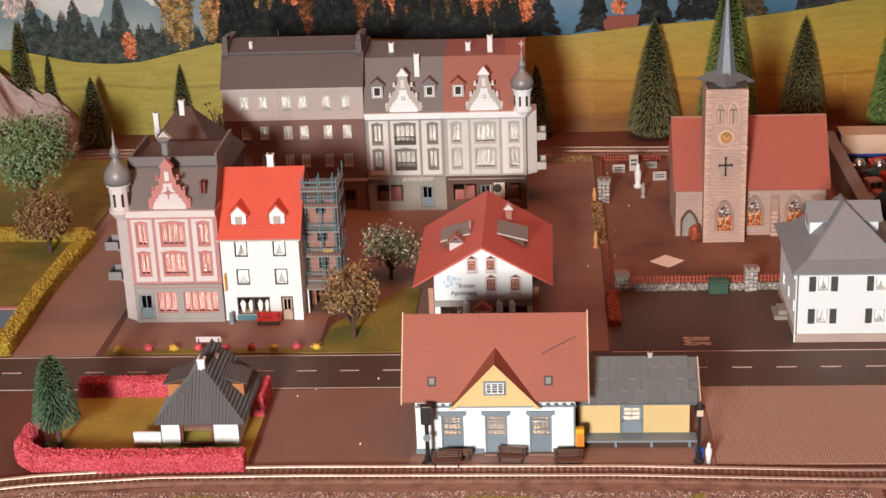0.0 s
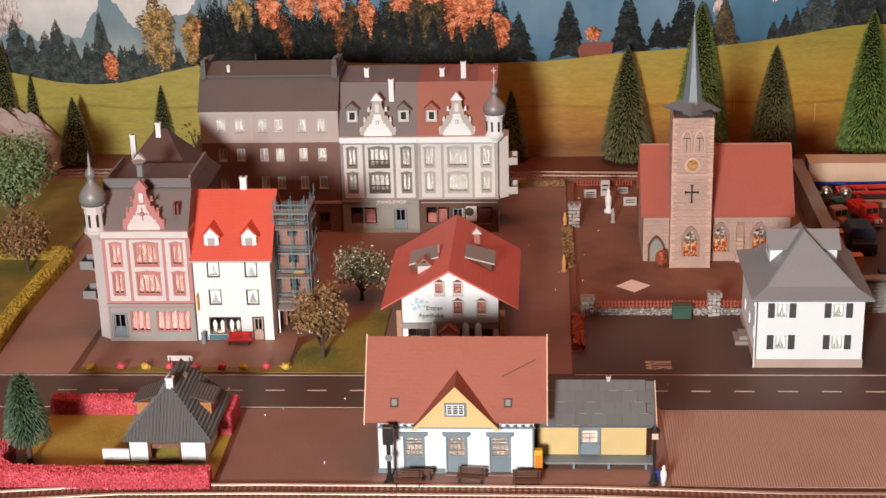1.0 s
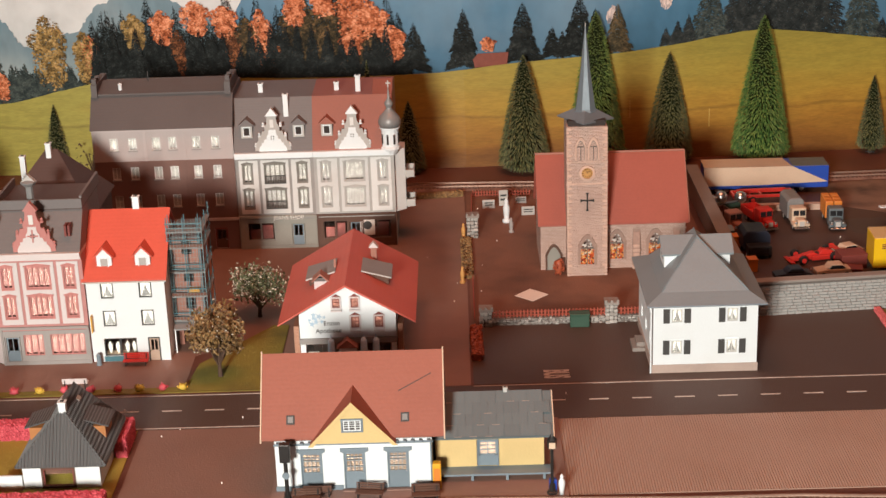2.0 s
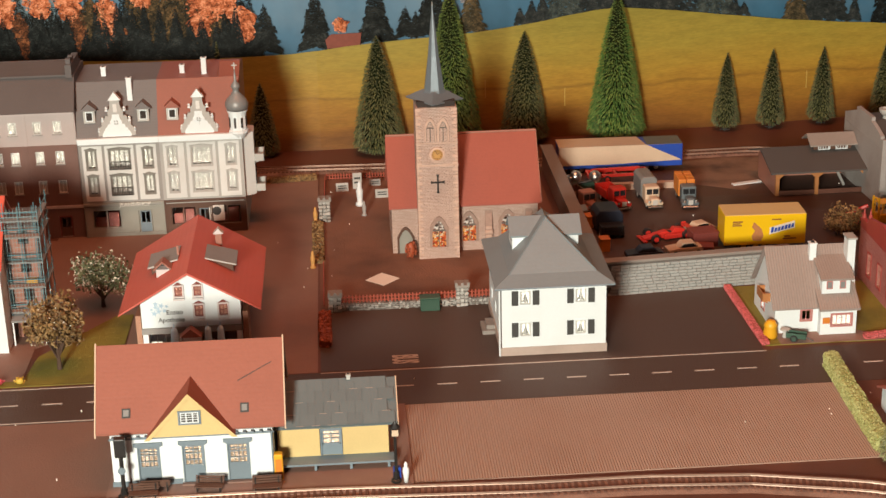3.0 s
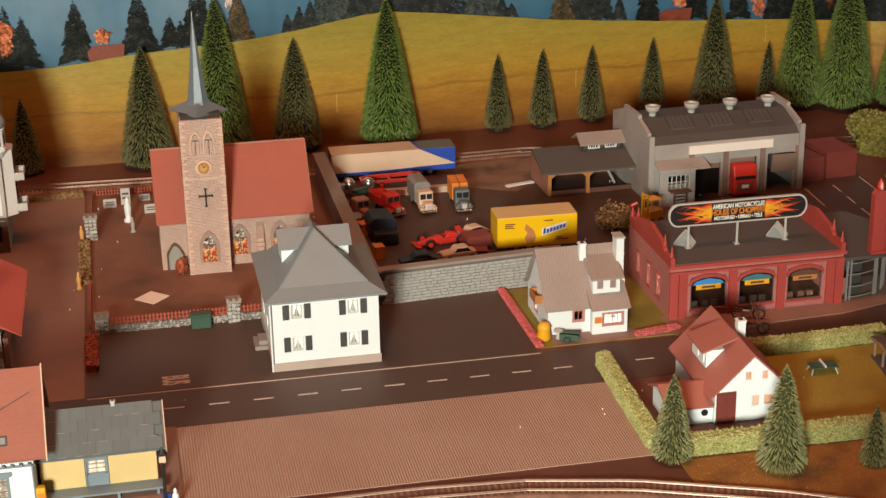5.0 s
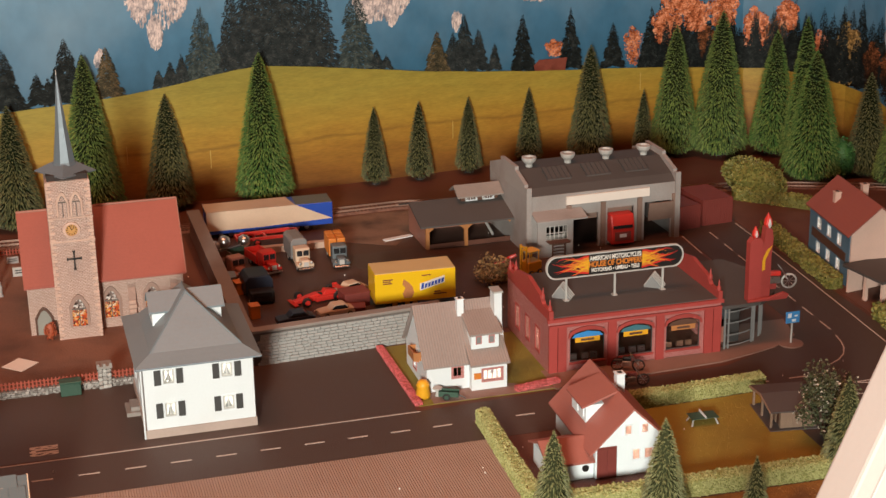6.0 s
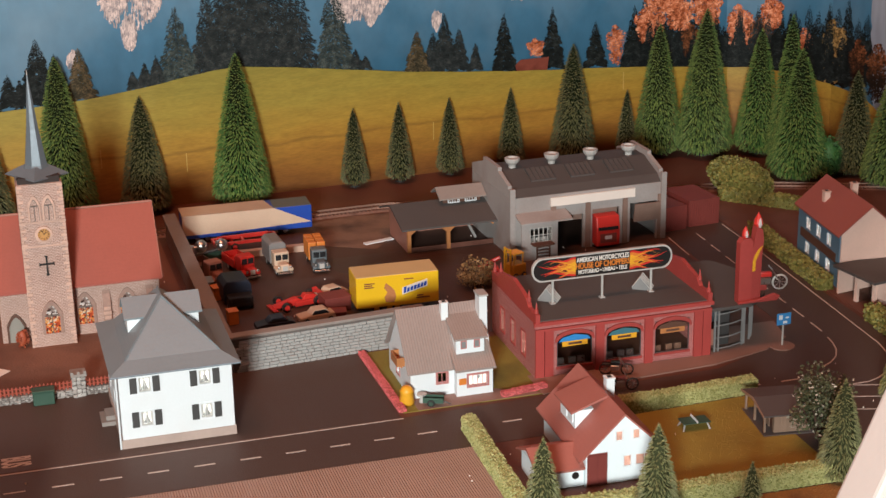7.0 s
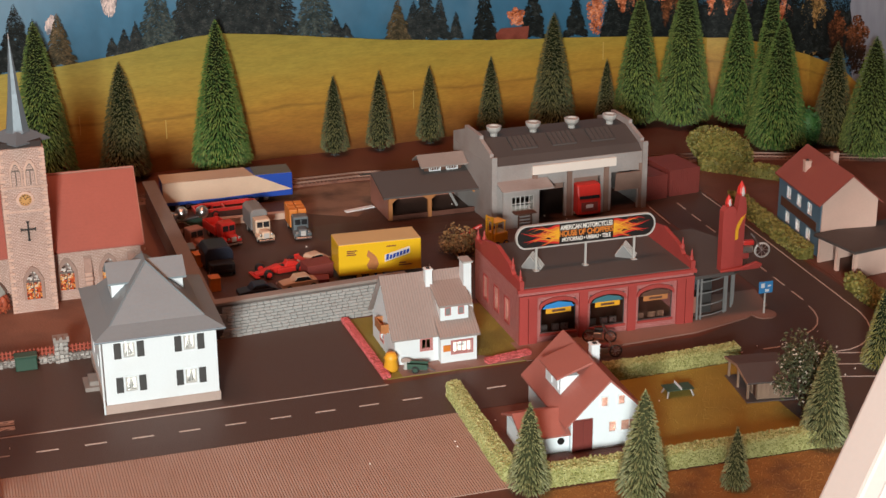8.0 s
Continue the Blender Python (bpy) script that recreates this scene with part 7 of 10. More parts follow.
M["p_dark"] = flecked("printed_dark_spruce", ((0.3, (0.004, 0.006, 0.006)), (0.55, (0.012, 0.016, 0.016)), (0.78, (0.05, 0.06, 0.058))))
M["p_mist"] = flecked("printed_misty_spruce", ((0.28, (0.014, 0.022, 0.023)), (0.5, (0.036, 0.050, 0.049)), (0.76, (0.11, 0.135, 0.12))))
M["p_olive"] = flecked("printed_olive_wood", ((0.3, (0.010, 0.009, 0.006)), (0.5, (0.045, 0.036, 0.018)), (0.76, (0.22, 0.13, 0.055))), fade=(0.15, 0.20))
M["p_orange"] = flecked("printed_orange_wood", ((0.24, (0.03, 0.012, 0.008)), (0.38, (0.24, 0.06, 0.02)), (0.52, (0.55, 0.17, 0.075)), (0.68, (0.80, 0.38, 0.22))))
M["p_rust"] = flecked("printed_rust_wood", ((0.3, (0.012, 0.007, 0.005)), (0.5, (0.09, 0.034, 0.014)), (0.76, (0.40, 0.15, 0.06))), fade=(0.15, 0.19))
M["p_gold"] = flecked("printed_gold_wood", ((0.24, (0.02, 0.015, 0.007)), (0.42, (0.13, 0.085, 0.03)), (0.6, (0.38, 0.25, 0.09)), (0.78, (0.66, 0.46, 0.22))))
M["p_rock"] = flecked("printed_pale_rock", ((0.3, (0.16, 0.17, 0.20)), (0.48, (0.46, 0.40, 0.39)), (0.62, (0.72, 0.62, 0.58)), (0.8, (0.82, 0.74, 0.70))))
M["p_hut"] = poster("printed_red_hut", [(0.0, (0.2, 0.05, 0.03)), (0.14, (0.14, 0.032, 0.02)), (0.16, (0.22, 0.06, 0.04))], 60)
M["p_gap"] = surface("printed_shade_under_trees", (0.008, 0.007, 0.006), 0.6, 0.3, 200, 30, 0.02, spec=0.1)
M["p_pole"] = surface("printed_pale_pole", (0.5, 0.36, 0.1), 0.4, 0.1, 200, 30, 0.02)

BY = 93.0
# the paper hangs in a shallow curve and turns forward at the east corner: (along the print, depth)
HANG = [(-160, 90), (-95, 84.2), (-60, 81.8), (-20, 81.2), (15, 82.6), (50, 85.2), (75, 88), (100, 90), (111, 90), (120, 87), (132, 77), (144, 63), (160, 45)]


def hang(bm):
    """Lay a flat print on the hanging paper: cut it into upright strips and bend those."""
    lo, hi = min(v.co.x for v in bm.verts), max(v.co.x for v in bm.verts)
    for c in range(int(lo // 4) * 4 + 4, int(hi) + 1, 4):
        bmesh.ops.bisect_plane(bm, geom=bm.verts[:] + bm.edges[:] + bm.faces[:], plane_co=(c, 0, 0), plane_no=(1, 0, 0))
    for v in bm.verts:
        v.co = hung(*v.co)
    return bm


def depth_at(x):
    for (x0, y0), (x1, y1) in zip(HANG, HANG[1:]):
        if x <= x1:
            u = (x - x0) / (x1 - x0)
            return y0 + (y1 - y0) * u
    return HANG[-1][1]


def hung(x, y, z):
    c = 4 * math.floor(x / 4)
    d = depth_at(c) + (depth_at(c + 4) - depth_at(c)) * (x - c) / 4
    k = (d + 160) / (BY + 160)
    return Vector((-15 + (x + 15) * k, d + y - BY, max(-0.02, 74 + (z - 74) * k)))


bd = structure("backdrop", hang(boxes((-150, 150, BY, BY + 0.6, -16, 62))), "p_sky", "printed paper backdrop of mountains, woods and meadow", "backdrop")
SHEETS = []
rnd = random.Random(11)


def depth_of(layer):
    SHEETS.append(layer)
    return BY - 0.05 - layer * 0.12 - len(SHEETS) * 0.0006


def ragged(pts, step, amp):
    """The outline with its edges broken up."""
    out = []
    for (x0, z0), (x1, z1) in zip(pts, pts[1:] + pts[:1]):
        n = max(1, int(math.hypot(x1 - x0, z1 - z0) / step))
        for i in range(n):
            u = i / n
            a = 0.0 if i == 0 else amp
            out.append((x0 + (x1 - x0) * u + rnd.uniform(-a, a) * 0.5, z0 + (z1 - z0) * u + rnd.uniform(-a, a)))
    return out


def printed(name, pts, layer, mat, label=""):
    """A flat printed form, a hair before the one below it."""
    y = depth_of(layer)
    return part(name, hang(prism(bmesh.new(), pts, "y", y - 0.01, y)), mat, bd, label)


def fleck_print(name, flecks, layer, mat, label=""):
    """A printed tree drawn in small flecks: each fleck is a flat polygon of its own tone."""
    y = depth_of(layer)
    vs, fs = [], []
    for pts in flecks:
        k = len(vs)
        yy = y - rnd.uniform(0.0, 0.08)
        vs += [tuple(hung(x, yy, z) * CM) for x, z in pts]
        fs.append(tuple(range(k, k + len(pts))))
    me = bpy.data.meshes.new(name)
    me.from_pydata(vs, [], fs)
    me.materials.append(M[mat])
    return place(name, me, bd, label=label)


def spruce_print(x, z, h, w, layer=3, mat="p_dark"):
    """A printed spruce: many short drooping strokes in uneven storeys about a thin stem."""
    w *= 1.75
    fl = [[(x - 0.1, z), (x + 0.1, z), (x + 0.02, z + h), (x - 0.02, z + h)]]
    n = int(min(2600, 160 + 52 * w * h))
    lean = rnd.uniform(-0.02, 0.02) * h
    bumps = [rnd.uniform(0.72, 1.12) for _ in range(int(h * 1.6) + 3)]
    for i in range(n):
        t = 1 - math.sqrt(rnd.random())
        b = bumps[int(t * (len(bumps) - 1))]
        r = (w / 2 * (1 - t) ** 0.8 + 0.06) * b
        u = rnd.uniform(-1, 1)
        s = 1 if u > 0 else -1
        px, pz = x + lean * t + u * r, z + h * t - abs(u) * r * 0.22
        ln, th = rnd.uniform(0.22, 0.55) * (1.2 - t), rnd.uniform(0.05, 0.11)
        ex, ez = px + s * ln * 0.8, pz - ln * rnd.uniform(0.2, 0.8)
        fl.append([(px - s * ln * 0.3, pz + th), (ex, ez + th * 0.3), (ex - s * 0.04, ez - th * 0.5), (px - s * ln * 0.3, pz - th)])
    fleck_print("printed_spruce", fl, layer, mat)


def round_print(x, z, h, w, mat, layer=4, dense=1.0):
    """A printed broad tree: leaf flecks gathered in clumps with an uneven edge."""
    fl = []
    hubs = [(x, z + h * 0.36, 0.40 * w, 0.34 * h), (x, z + h * 0.60, 0.36 * w, 0.32 * h)]
    for i in range(11):
        a, u = i * 2.4, math.sqrt((i + 0.6) / 11)
        hubs.append((x + w * 0.36 * u * math.cos(a) * rnd.uniform(0.8, 1.1), z + h * 0.52 + h * 0.37 * u * math.sin(a), w * rnd.uniform(0.15, 0.24), h * rnd.uniform(0.11, 0.17)))
    n = int(min(2600, 420 + 40 * w * h) * dense)
    for i in range(n):
        cx, cz, rx, rz = hubs[i % len(hubs)]
        a, u = rnd.uniform(0, 6.283), rnd.random() ** 0.5
        px, pz = cx + rx * u * math.cos(a), cz + rz * u * math.sin(a)
        s = (rnd.uniform(0.16, 0.30) if i < n * 0.35 else rnd.uniform(0.05, 0.13)) * (1.0 if w > 3.5 else 0.7)
        b = rnd.uniform(0, 6.283)
        fl.append([(px + s * math.cos(b + j * 1.257) * rnd.uniform(0.5, 1.2), pz + s * 0.85 * math.sin(b + j * 1.257) * rnd.uniform(0.5, 1.2)) for j in range(5)])
    fleck_print("printed_tree", fl, layer, mat)


def crag(x, z, w, h):
    """A printed rock face: pale upright strokes, thinning out towards a ragged edge."""
    fl = []
    lobes = [(0.0, 0.55, 0.8, 0.9)] + [(rnd.uniform(-0.32, 0.32), rnd.uniform(0.2, 0.8), rnd.uniform(0.3, 0.5), rnd.uniform(0.35, 0.6)) for _ in range(6)] + [(rnd.uniform(-0.15, 0.2), 0.08, 0.2, 0.3)]
    for i in range(int(260 + 26 * w * h)):
        cx, cz, sx, sz = lobes[i % len(lobes)]
        a, u = rnd.uniform(0, 6.283), rnd.random() ** 0.55
        px, pz = x + w * cx + w / 2 * sx * u * math.cos(a), z + h * cz + h / 2 * sz * u * math.sin(a)
        px += (x - px) * 0.35 * max(0.0, (z + h * 0.35 - pz) / h)
        ln, th, tilt = rnd.uniform(0.15, 0.6), rnd.uniform(0.05, 0.16), rnd.uniform(-0.25, 0.25)
        fl.append([(px - th, pz - ln), (px + th * 0.6, pz - ln * 0.8), (px + th + tilt * ln, pz + ln), (px - th * 0.7 + tilt * ln, pz + ln * 0.9)])
    fleck_print("printed_rock", fl, 1, "p_rock", "pale printed rock face")


printed("printed_sky", ragged([(-150, 5), (-58, 5), (-60, 18), (-55, 26), (-60, 34), (-52, 44), (-48, 62), (-150, 62)], 2.0, 0.8), 0, "p_pale", "pale printed sky with mist")
printed("printed_mountain", ragged([(-150, 8), (-150, 25), (-128, 22), (-121, 24.5), (-113, 21), (-106, 16), (-103, 18), (-100, 17), (-98.2, 20.5), (-96.8, 22), (-96, 25), (-95, 23.6), (-93.6, 22.8), (-92, 19.5), (-89, 18), (-85, 20.5), (-82, 21), (-79, 25), (-77, 25.4), (-73, 29), (-70, 28), (-64, 24), (-56, 21), (-56, 8)], 0.5, 0.3), 1, "p_mount", "misty blue printed mountains")
for x, z, w, h in ((13, 23, 12, 16), (49, 24, 12, 14), (-116, 18, 15, 9), (75, 25.5, 5, 1.6), (61, 21.5, 1.8, 2.8), (4, 19.4, 1.5, 2.6)):
    crag(x, z, w, h)

M["p_brush"] = flecked("printed_brown_green_spruce", ((0.28, (0.012, 0.013, 0.009)), (0.5, (0.05, 0.045, 0.026)), (0.7, (0.16, 0.115, 0.06)), (0.85, (0.3, 0.2, 0.12))))
M["p_deep"] = flecked("printed_deep_wood", ((0.3, (0.009, 0.013, 0.014)), (0.55, (0.025, 0.032, 0.033)), (0.8, (0.075, 0.084, 0.08))))
# woods behind the town houses: black gaps, close spruces, autumn crowns above
printed("printed_wood", ragged([(-80, 8), (-79, 17), (-72, 18.5), (-60, 18), (-50, 19), (-42, 20), (-36, 18.5), (-31, 15), (-29.5, 8)], 0.7, 0.5), 2, "p_gap", "dark printed wood")
for i in range(46):
    spruce_print(-79.5 + i * 1.08 + rnd.uniform(-0.5, 0.5), 9.5 + rnd.uniform(-0.5, 1), rnd.uniform(9, 15) + (3.5 if i % 4 == 0 else 0), rnd.uniform(2.6, 4.2), 3)
for x, z, h, w, mat in ((-87, 11.0, 13.5, 7.2, "p_gold"), (-81.2, 11.4, 10.4, 4.4, "p_gold"), (-80.4, 13, 8, 3.4, "p_orange"), (-73, 17, 7, 4, "p_gold"), (-68.5, 18, 6.5, 4.4, "p_orange"), (-66, 12.5, 9, 2.6, "p_rust"), (-63, 19.4, 6.5, 5, "p_orange"), (-58.4, 19, 6, 5, "p_orange"), (-57, 13, 9, 3.0, "p_rust"), (-52.6, 13.4, 11, 3.8, "p_orange"), (-51.5, 12.5, 7, 4, "p_rust"), (-54.6, 15, 8, 4, "p_olive")):
    round_print(x, z, h, w, mat, 4)
for x, z, h, w in ((-45.5, 12.6, 13.5, 7.5), (-40.5, 12.4, 14, 8.0), (-36.4, 12.5, 12, 7.0)):
    round_print(x, z, h, w, "p_olive", 4, 1.3)
for x, z, h, w in ((-37.2, 17.6, 9, 7.4), (-33.8, 18.5, 5.5, 4), (-42.5, 22, 6, 5), (-47, 20.5, 6, 4), (-31.2, 14.4, 6.6, 4.2), (-38, 15.5, 4, 4)):
    round_print(x, z, h, w, "p_orange", 5)
for x, z, h, w in ((-95.2, 9.6, 5.6, 2.9), (-16, 15.6, 2.6, 2.9)):
    round_print(x, z, h, w, "p_orange", 5)
for x, z, h, w in ((-104, 11.4, 9, 2.9), (-96.6, 12, 9.6, 2.4), (-101.6, 10.6, 6.6, 2.2), (-108.5, 12, 6, 2), (-106, 11.5, 7, 2.4), (-111, 12, 9, 3), (-92, 10.3, 5, 1.8), (-90.5, 10.5, 4, 1.8), (-99.4, 10.4, 4.4, 1.8), (-93.4, 10.2, 4, 1.6)):
    spruce_print(x, z, h, w, 3, "p_mist")
for i in range(52):
    spruce_print(-114 + i * 0.66 + rnd.uniform(-0.3, 0.3), 10 + rnd.uniform(-0.6, 0.6), rnd.uniform(2.6, 6.2), rnd.uniform(1.1, 1.9), 2, "p_mist")
for x, z, h, w in ((-77.4, 10.5, 14, 3.2), (-74.8, 10.5, 12, 3), (-28, 13.2, 7.6, 2.9), (-20, 13.6, 9.2, 3.2), (-10.4, 14.4, 9.2, 3.6), (-2.4, 15.0, 6.0, 2.4), (-1, 15.2, 9.4, 3.4), (1.4, 15.2, 7, 2.6), (-5.6, 14.8, 4.8, 1.8), (-4, 15, 3.6, 1.5), (72.4, 14, 9.2, 2.3), (80.6, 13.9, 9.8, 2.4), (88.2, 13.6, 7.2, 2.2)):
    spruce_print(x, z, h, w)
for x, z, h, w in ((19.9, 16.0, 12.0, 4.3), (44.4, 16.6, 14.0, 4.2)):
    spruce_print(x, z, h, w, 3, "p_mist")
for x, z, h, w in ((26.6, 16.6, 21, 4.6), (29.6, 16.8, 27, 5.6), (32.6, 16.8, 28, 5.8), (35.6, 16.8, 25, 5.4), (38.4, 16.8, 17, 4.2), (24.6, 16.6, 14, 3.8), (31, 16.8, 22, 6.4), (34, 16.8, 20, 6.4), (28, 16.8, 18, 5.6)):
    spruce_print(x, z, h, w, 2, "p_deep")
for x, z, h, w in ((12.8, 16.0, 2.6, 1.0), (14.6, 16.2, 3.6, 1.2), (16.4, 16.4, 4.4, 1.4), (47.6, 16.4, 3.0, 1.1), (49.2, 16.2, 2.0, 0.9), (60.4, 15, 6.2, 2.2), (62.4, 15, 9.0, 2.4), (64.6, 14.8, 6.6, 2.0), (67.4, 14.6, 4.2, 1.2)):
    spruce_print(x, z, h, w, 3, "p_deep")
for x, z, h, w in ((5, 15.2, 7.6, 2.7), (57.6, 15.0, 6.6, 2.6)):
    spruce_print(x, z, h, w, 4, "p_brush")
printed("printed_wood", ragged([(94, 6), (95, 15), (104, 17), (118, 16), (150, 13), (150, 6)], 0.7, 0.5), 2, "p_gap", "dark printed wood")
for i in range(26):
    spruce_print(95 + i * 1.9, 11.5 + rnd.uniform(-1, 1) - i * 0.2, rnd.uniform(9, 15), rnd.uniform(2.6, 4.4), 3)
for x, z, h, w in ((91.6, 13, 7.6, 3.4), (97.6, 16, 7, 6), (103, 18, 6, 6), (100, 21, 6, 9), (108, 18, 7, 6), (114, 13.5, 9, 5), (126.5, 8.5, 9, 3.4), (120, 17, 6, 5), (77.6, 15.6, 3.4, 3.2)):
    round_print(x, z, h, w, "p_orange", 5)
round_print(132, 6, 13, 5, "p_gold", 5)
for x, z, h, w in ((137, 4, 11, 3.6), (141, 2, 12, 5), (118, 12, 8, 5), (105.5, 12.5, 7, 4)):
    round_print(x, z, h, w, "p_rust", 5)
for i in range(24):
    spruce_print(-79 + i * 2.05 + rnd.uniform(-0.7, 0.7), 10.8, rnd.uniform(6, 11.5), rnd.uniform(1.5, 2.4), 6)
for i in range(20):
    spruce_print(95 + i * 2.0 + rnd.uniform(-0.7, 0.7), 11.4 - i * 0.2, rnd.uniform(7, 13), rnd.uniform(1.6, 2.6), 6)
M["p_edge"] = poster("bare_paper_edge", [(0.0, (0.20, 0.24, 0.30)), (0.2, (0.28, 0.32, 0.39)), (0.4, (0.42, 0.46, 0.52))], 20, (1, 1, 0.3))
printed("bare_edge", ragged([(141.4, -16), (140.6, 4), (139.4, 14), (138.6, 30), (138.8, 62), (150, 62), (150, -16)], 1.0, 0.35), 4, "p_edge", "pale unprinted edge of the paper")
for x in (-15.6, 77):
    printed("printed_hut", [(x - 2.6, 13.2), (x + 2.6, 13.4), (x + 2.9, 15.6), (x - 2.0, 15.5), (x - 2.9, 14.6)], 6, "p_hut", "dark red printed hay hut")
crest = [(-150, 14), (-128, 13.4), (-113, 11.8), (-103, 9.8), (-94, 9.7), (-86, 11.4), (-79.5, 12.6), (-70, 13.2), (-45, 12.4), (-24, 12.6), (-11, 13.9), (5, 14.9), (15, 16.2), (27, 18.0), (34.5, 17.6), (45, 16.4), (57, 15.0), (73, 13.8), (97, 12.6), (116, 11.0), (123, 9.6), (129, 7.7), (136, 5.0), (141, 1.5), (150, -6)]
smooth_crest = []
for i in range(len(crest) - 1):
    p0, p1, p2, p3 = crest[max(i - 1, 0)], crest[i], crest[i + 1], crest[min(i + 2, len(crest) - 1)]
    for j in range(6):
        u = j / 6
        smooth_crest.append((p1[0] + (p2[0] - p1[0]) * u, p1[1] + 0.5 * u * (p2[1] - p0[1] + u * (2 * p0[1] - 5 * p1[1] + 4 * p2[1] - p3[1] + u * (3 * (p1[1] - p2[1]) + p3[1] - p0[1]))) + rnd.uniform(-0.05, 0.05)))
printed("printed_meadow", [(-150, -16)] + smooth_crest + [(150, -6), (150, -16)], 7, "p_meadow", "golden printed meadow with rolling crest and shade painted along its foot")
for x, z in ((20, 2.2), (31.5, 2.6), (60, 3.5), (7, 4), (93, 9), (109, 8)):
    part("printed_post", hang(boxes((x - 0.06, x + 0.06, BY - 1.16, BY - 1.13, z, z + 3.0))), "p_pole", bd)

# ---- trees ----


def soup(name, vs, fs, mat):
    me = bpy.data.meshes.new(name)
    me.from_pydata([(x * CM, y * CM, z * CM) for x, y, z in vs], [], fs)
    me.materials.append(M[mat])
    return me


def conifer_mesh(h, r, seed, mat, bare=0.06, droop=0.35, power=0.72, fine=1.0):
    """A bottle-brush spruce: a core coloured dark as the shade between twigs, under rows of stiff drooping twigs, each
    a slim spindle.
    """
    q = random.Random(seed)
    vs, fs, slots = [], [], []

    def radius(t):
        return r * ((1 - t) ** power) * min(1.0, 0.55 + t * 7.5) + 0.05
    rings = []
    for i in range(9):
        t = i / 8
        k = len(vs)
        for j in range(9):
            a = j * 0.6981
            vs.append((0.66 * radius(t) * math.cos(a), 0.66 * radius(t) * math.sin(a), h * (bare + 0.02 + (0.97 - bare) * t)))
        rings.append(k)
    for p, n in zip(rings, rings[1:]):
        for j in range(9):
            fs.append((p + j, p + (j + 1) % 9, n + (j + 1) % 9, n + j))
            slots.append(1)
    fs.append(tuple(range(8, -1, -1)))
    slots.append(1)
    rows = int(max(15, int(h * 2.2)) * (1.15 if fine < 1 else 1.1))
    for i in range(rows):
        t = (i + 0.5) / rows
        n = max(6, int(6.2832 * radius(t) / (0.235 * fine)))
        for j in range(n):
            a = 6.2832 * (j + q.uniform(-0.35, 0.35)) / n + i * 1.3
            tt = min(0.995, max(0.0, t + q.uniform(-0.6, 0.6) / rows))
            rr = radius(tt)
            z = h * (bare + (1 - bare) * tt)
            ln = (0.42 + 0.2 * rr) * q.uniform(0.75, 1.2)
            sag = droop * q.uniform(0.7, 1.5) * (1.0 - 0.9 * tt)
            out = Vector((math.cos(a), math.sin(a), 0))
            tip = out * rr * q.uniform(0.93, 1.08) + Vector((0, 0, z - sag * ln * 0.6))
            d = (out + Vector((q.uniform(-0.25, 0.25), q.uniform(-0.25, 0.25), -sag + 0.35 * tt))).normalized()
            base = tip - d * ln
            mid = tip - d * ln * 0.42 + Vector((0, 0, 0.06))
            side = d.cross(Vector((0, 0, 1)))
            side = side.normalized() * q.uniform(0.075, 0.125) * (0.75 + 0.05 * h / 4) * fine
            up = side.cross(d).normalized() * 0.07
            k = len(vs)
            vs.extend([tuple(base), tuple(mid + side), tuple(mid + up), tuple(mid - side), tuple(tip)])
            fs.extend([(k, k + 1, k + 2), (k, k + 2, k + 3), (k + 1, k + 4, k + 2), (k + 2, k + 4, k + 3), (k, k + 3, k + 1), (k + 1, k + 3, k + 4)])
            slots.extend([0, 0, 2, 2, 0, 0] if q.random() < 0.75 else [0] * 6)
    for i in range(8):
        a = i * 2.4
        k = len(vs)
        zz = h * (0.95 + 0.006 * i)
        vs.extend([(0.05, 0, zz), (-0.03, 0.05, zz), (-0.03, -0.05, zz), (0.17 * math.cos(a), 0.17 * math.sin(a), zz + 0.28)])
        fs.extend([(k, k + 1, k + 3), (k + 1, k + 2, k + 3), (k + 2, k, k + 3)])
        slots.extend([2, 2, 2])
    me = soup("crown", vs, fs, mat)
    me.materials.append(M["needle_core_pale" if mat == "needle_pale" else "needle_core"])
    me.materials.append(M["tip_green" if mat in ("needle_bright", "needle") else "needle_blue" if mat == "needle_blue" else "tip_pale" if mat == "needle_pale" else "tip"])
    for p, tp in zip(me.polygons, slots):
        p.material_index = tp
    return me


def spruce(x, y, h, r, mat="needle", seed=1, label="model spruce with dense green needles", z=0.0, bare=0.04, droop=0.85, power=0.64, fine=1.0):
    t = thing("spruce_tree", x, y, z, seed * 40, label, "conifer", "model conifers")
    part("trunk", lathe(bmesh.new(), [(0.07 * r + 0.12, -0.03), (0.06 * r + 0.08, h * 0.3), (0.03, h * 0.97)], 0, 0, 8), "bark", t)
    foot = lathe(bmesh.new(), [(0.16 * r + 0.1, -0.03), (0.15 * r + 0.08, 0.1), (0.07 * r + 0.1, 0.22)], 0, 0, 8)
    for i in range(5):
        a = i * 1.2566
        tube(foot, (0, 0, 0.12), (0.34 * r * math.cos(a), 0.34 * r * math.sin(a), 0.04), 0.09, 0.05, 5)
    part("foot", foot, "darkgrey", t, "small moulded root foot")
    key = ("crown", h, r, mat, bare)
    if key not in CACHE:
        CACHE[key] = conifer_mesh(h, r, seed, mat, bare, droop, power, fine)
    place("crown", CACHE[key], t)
    return t


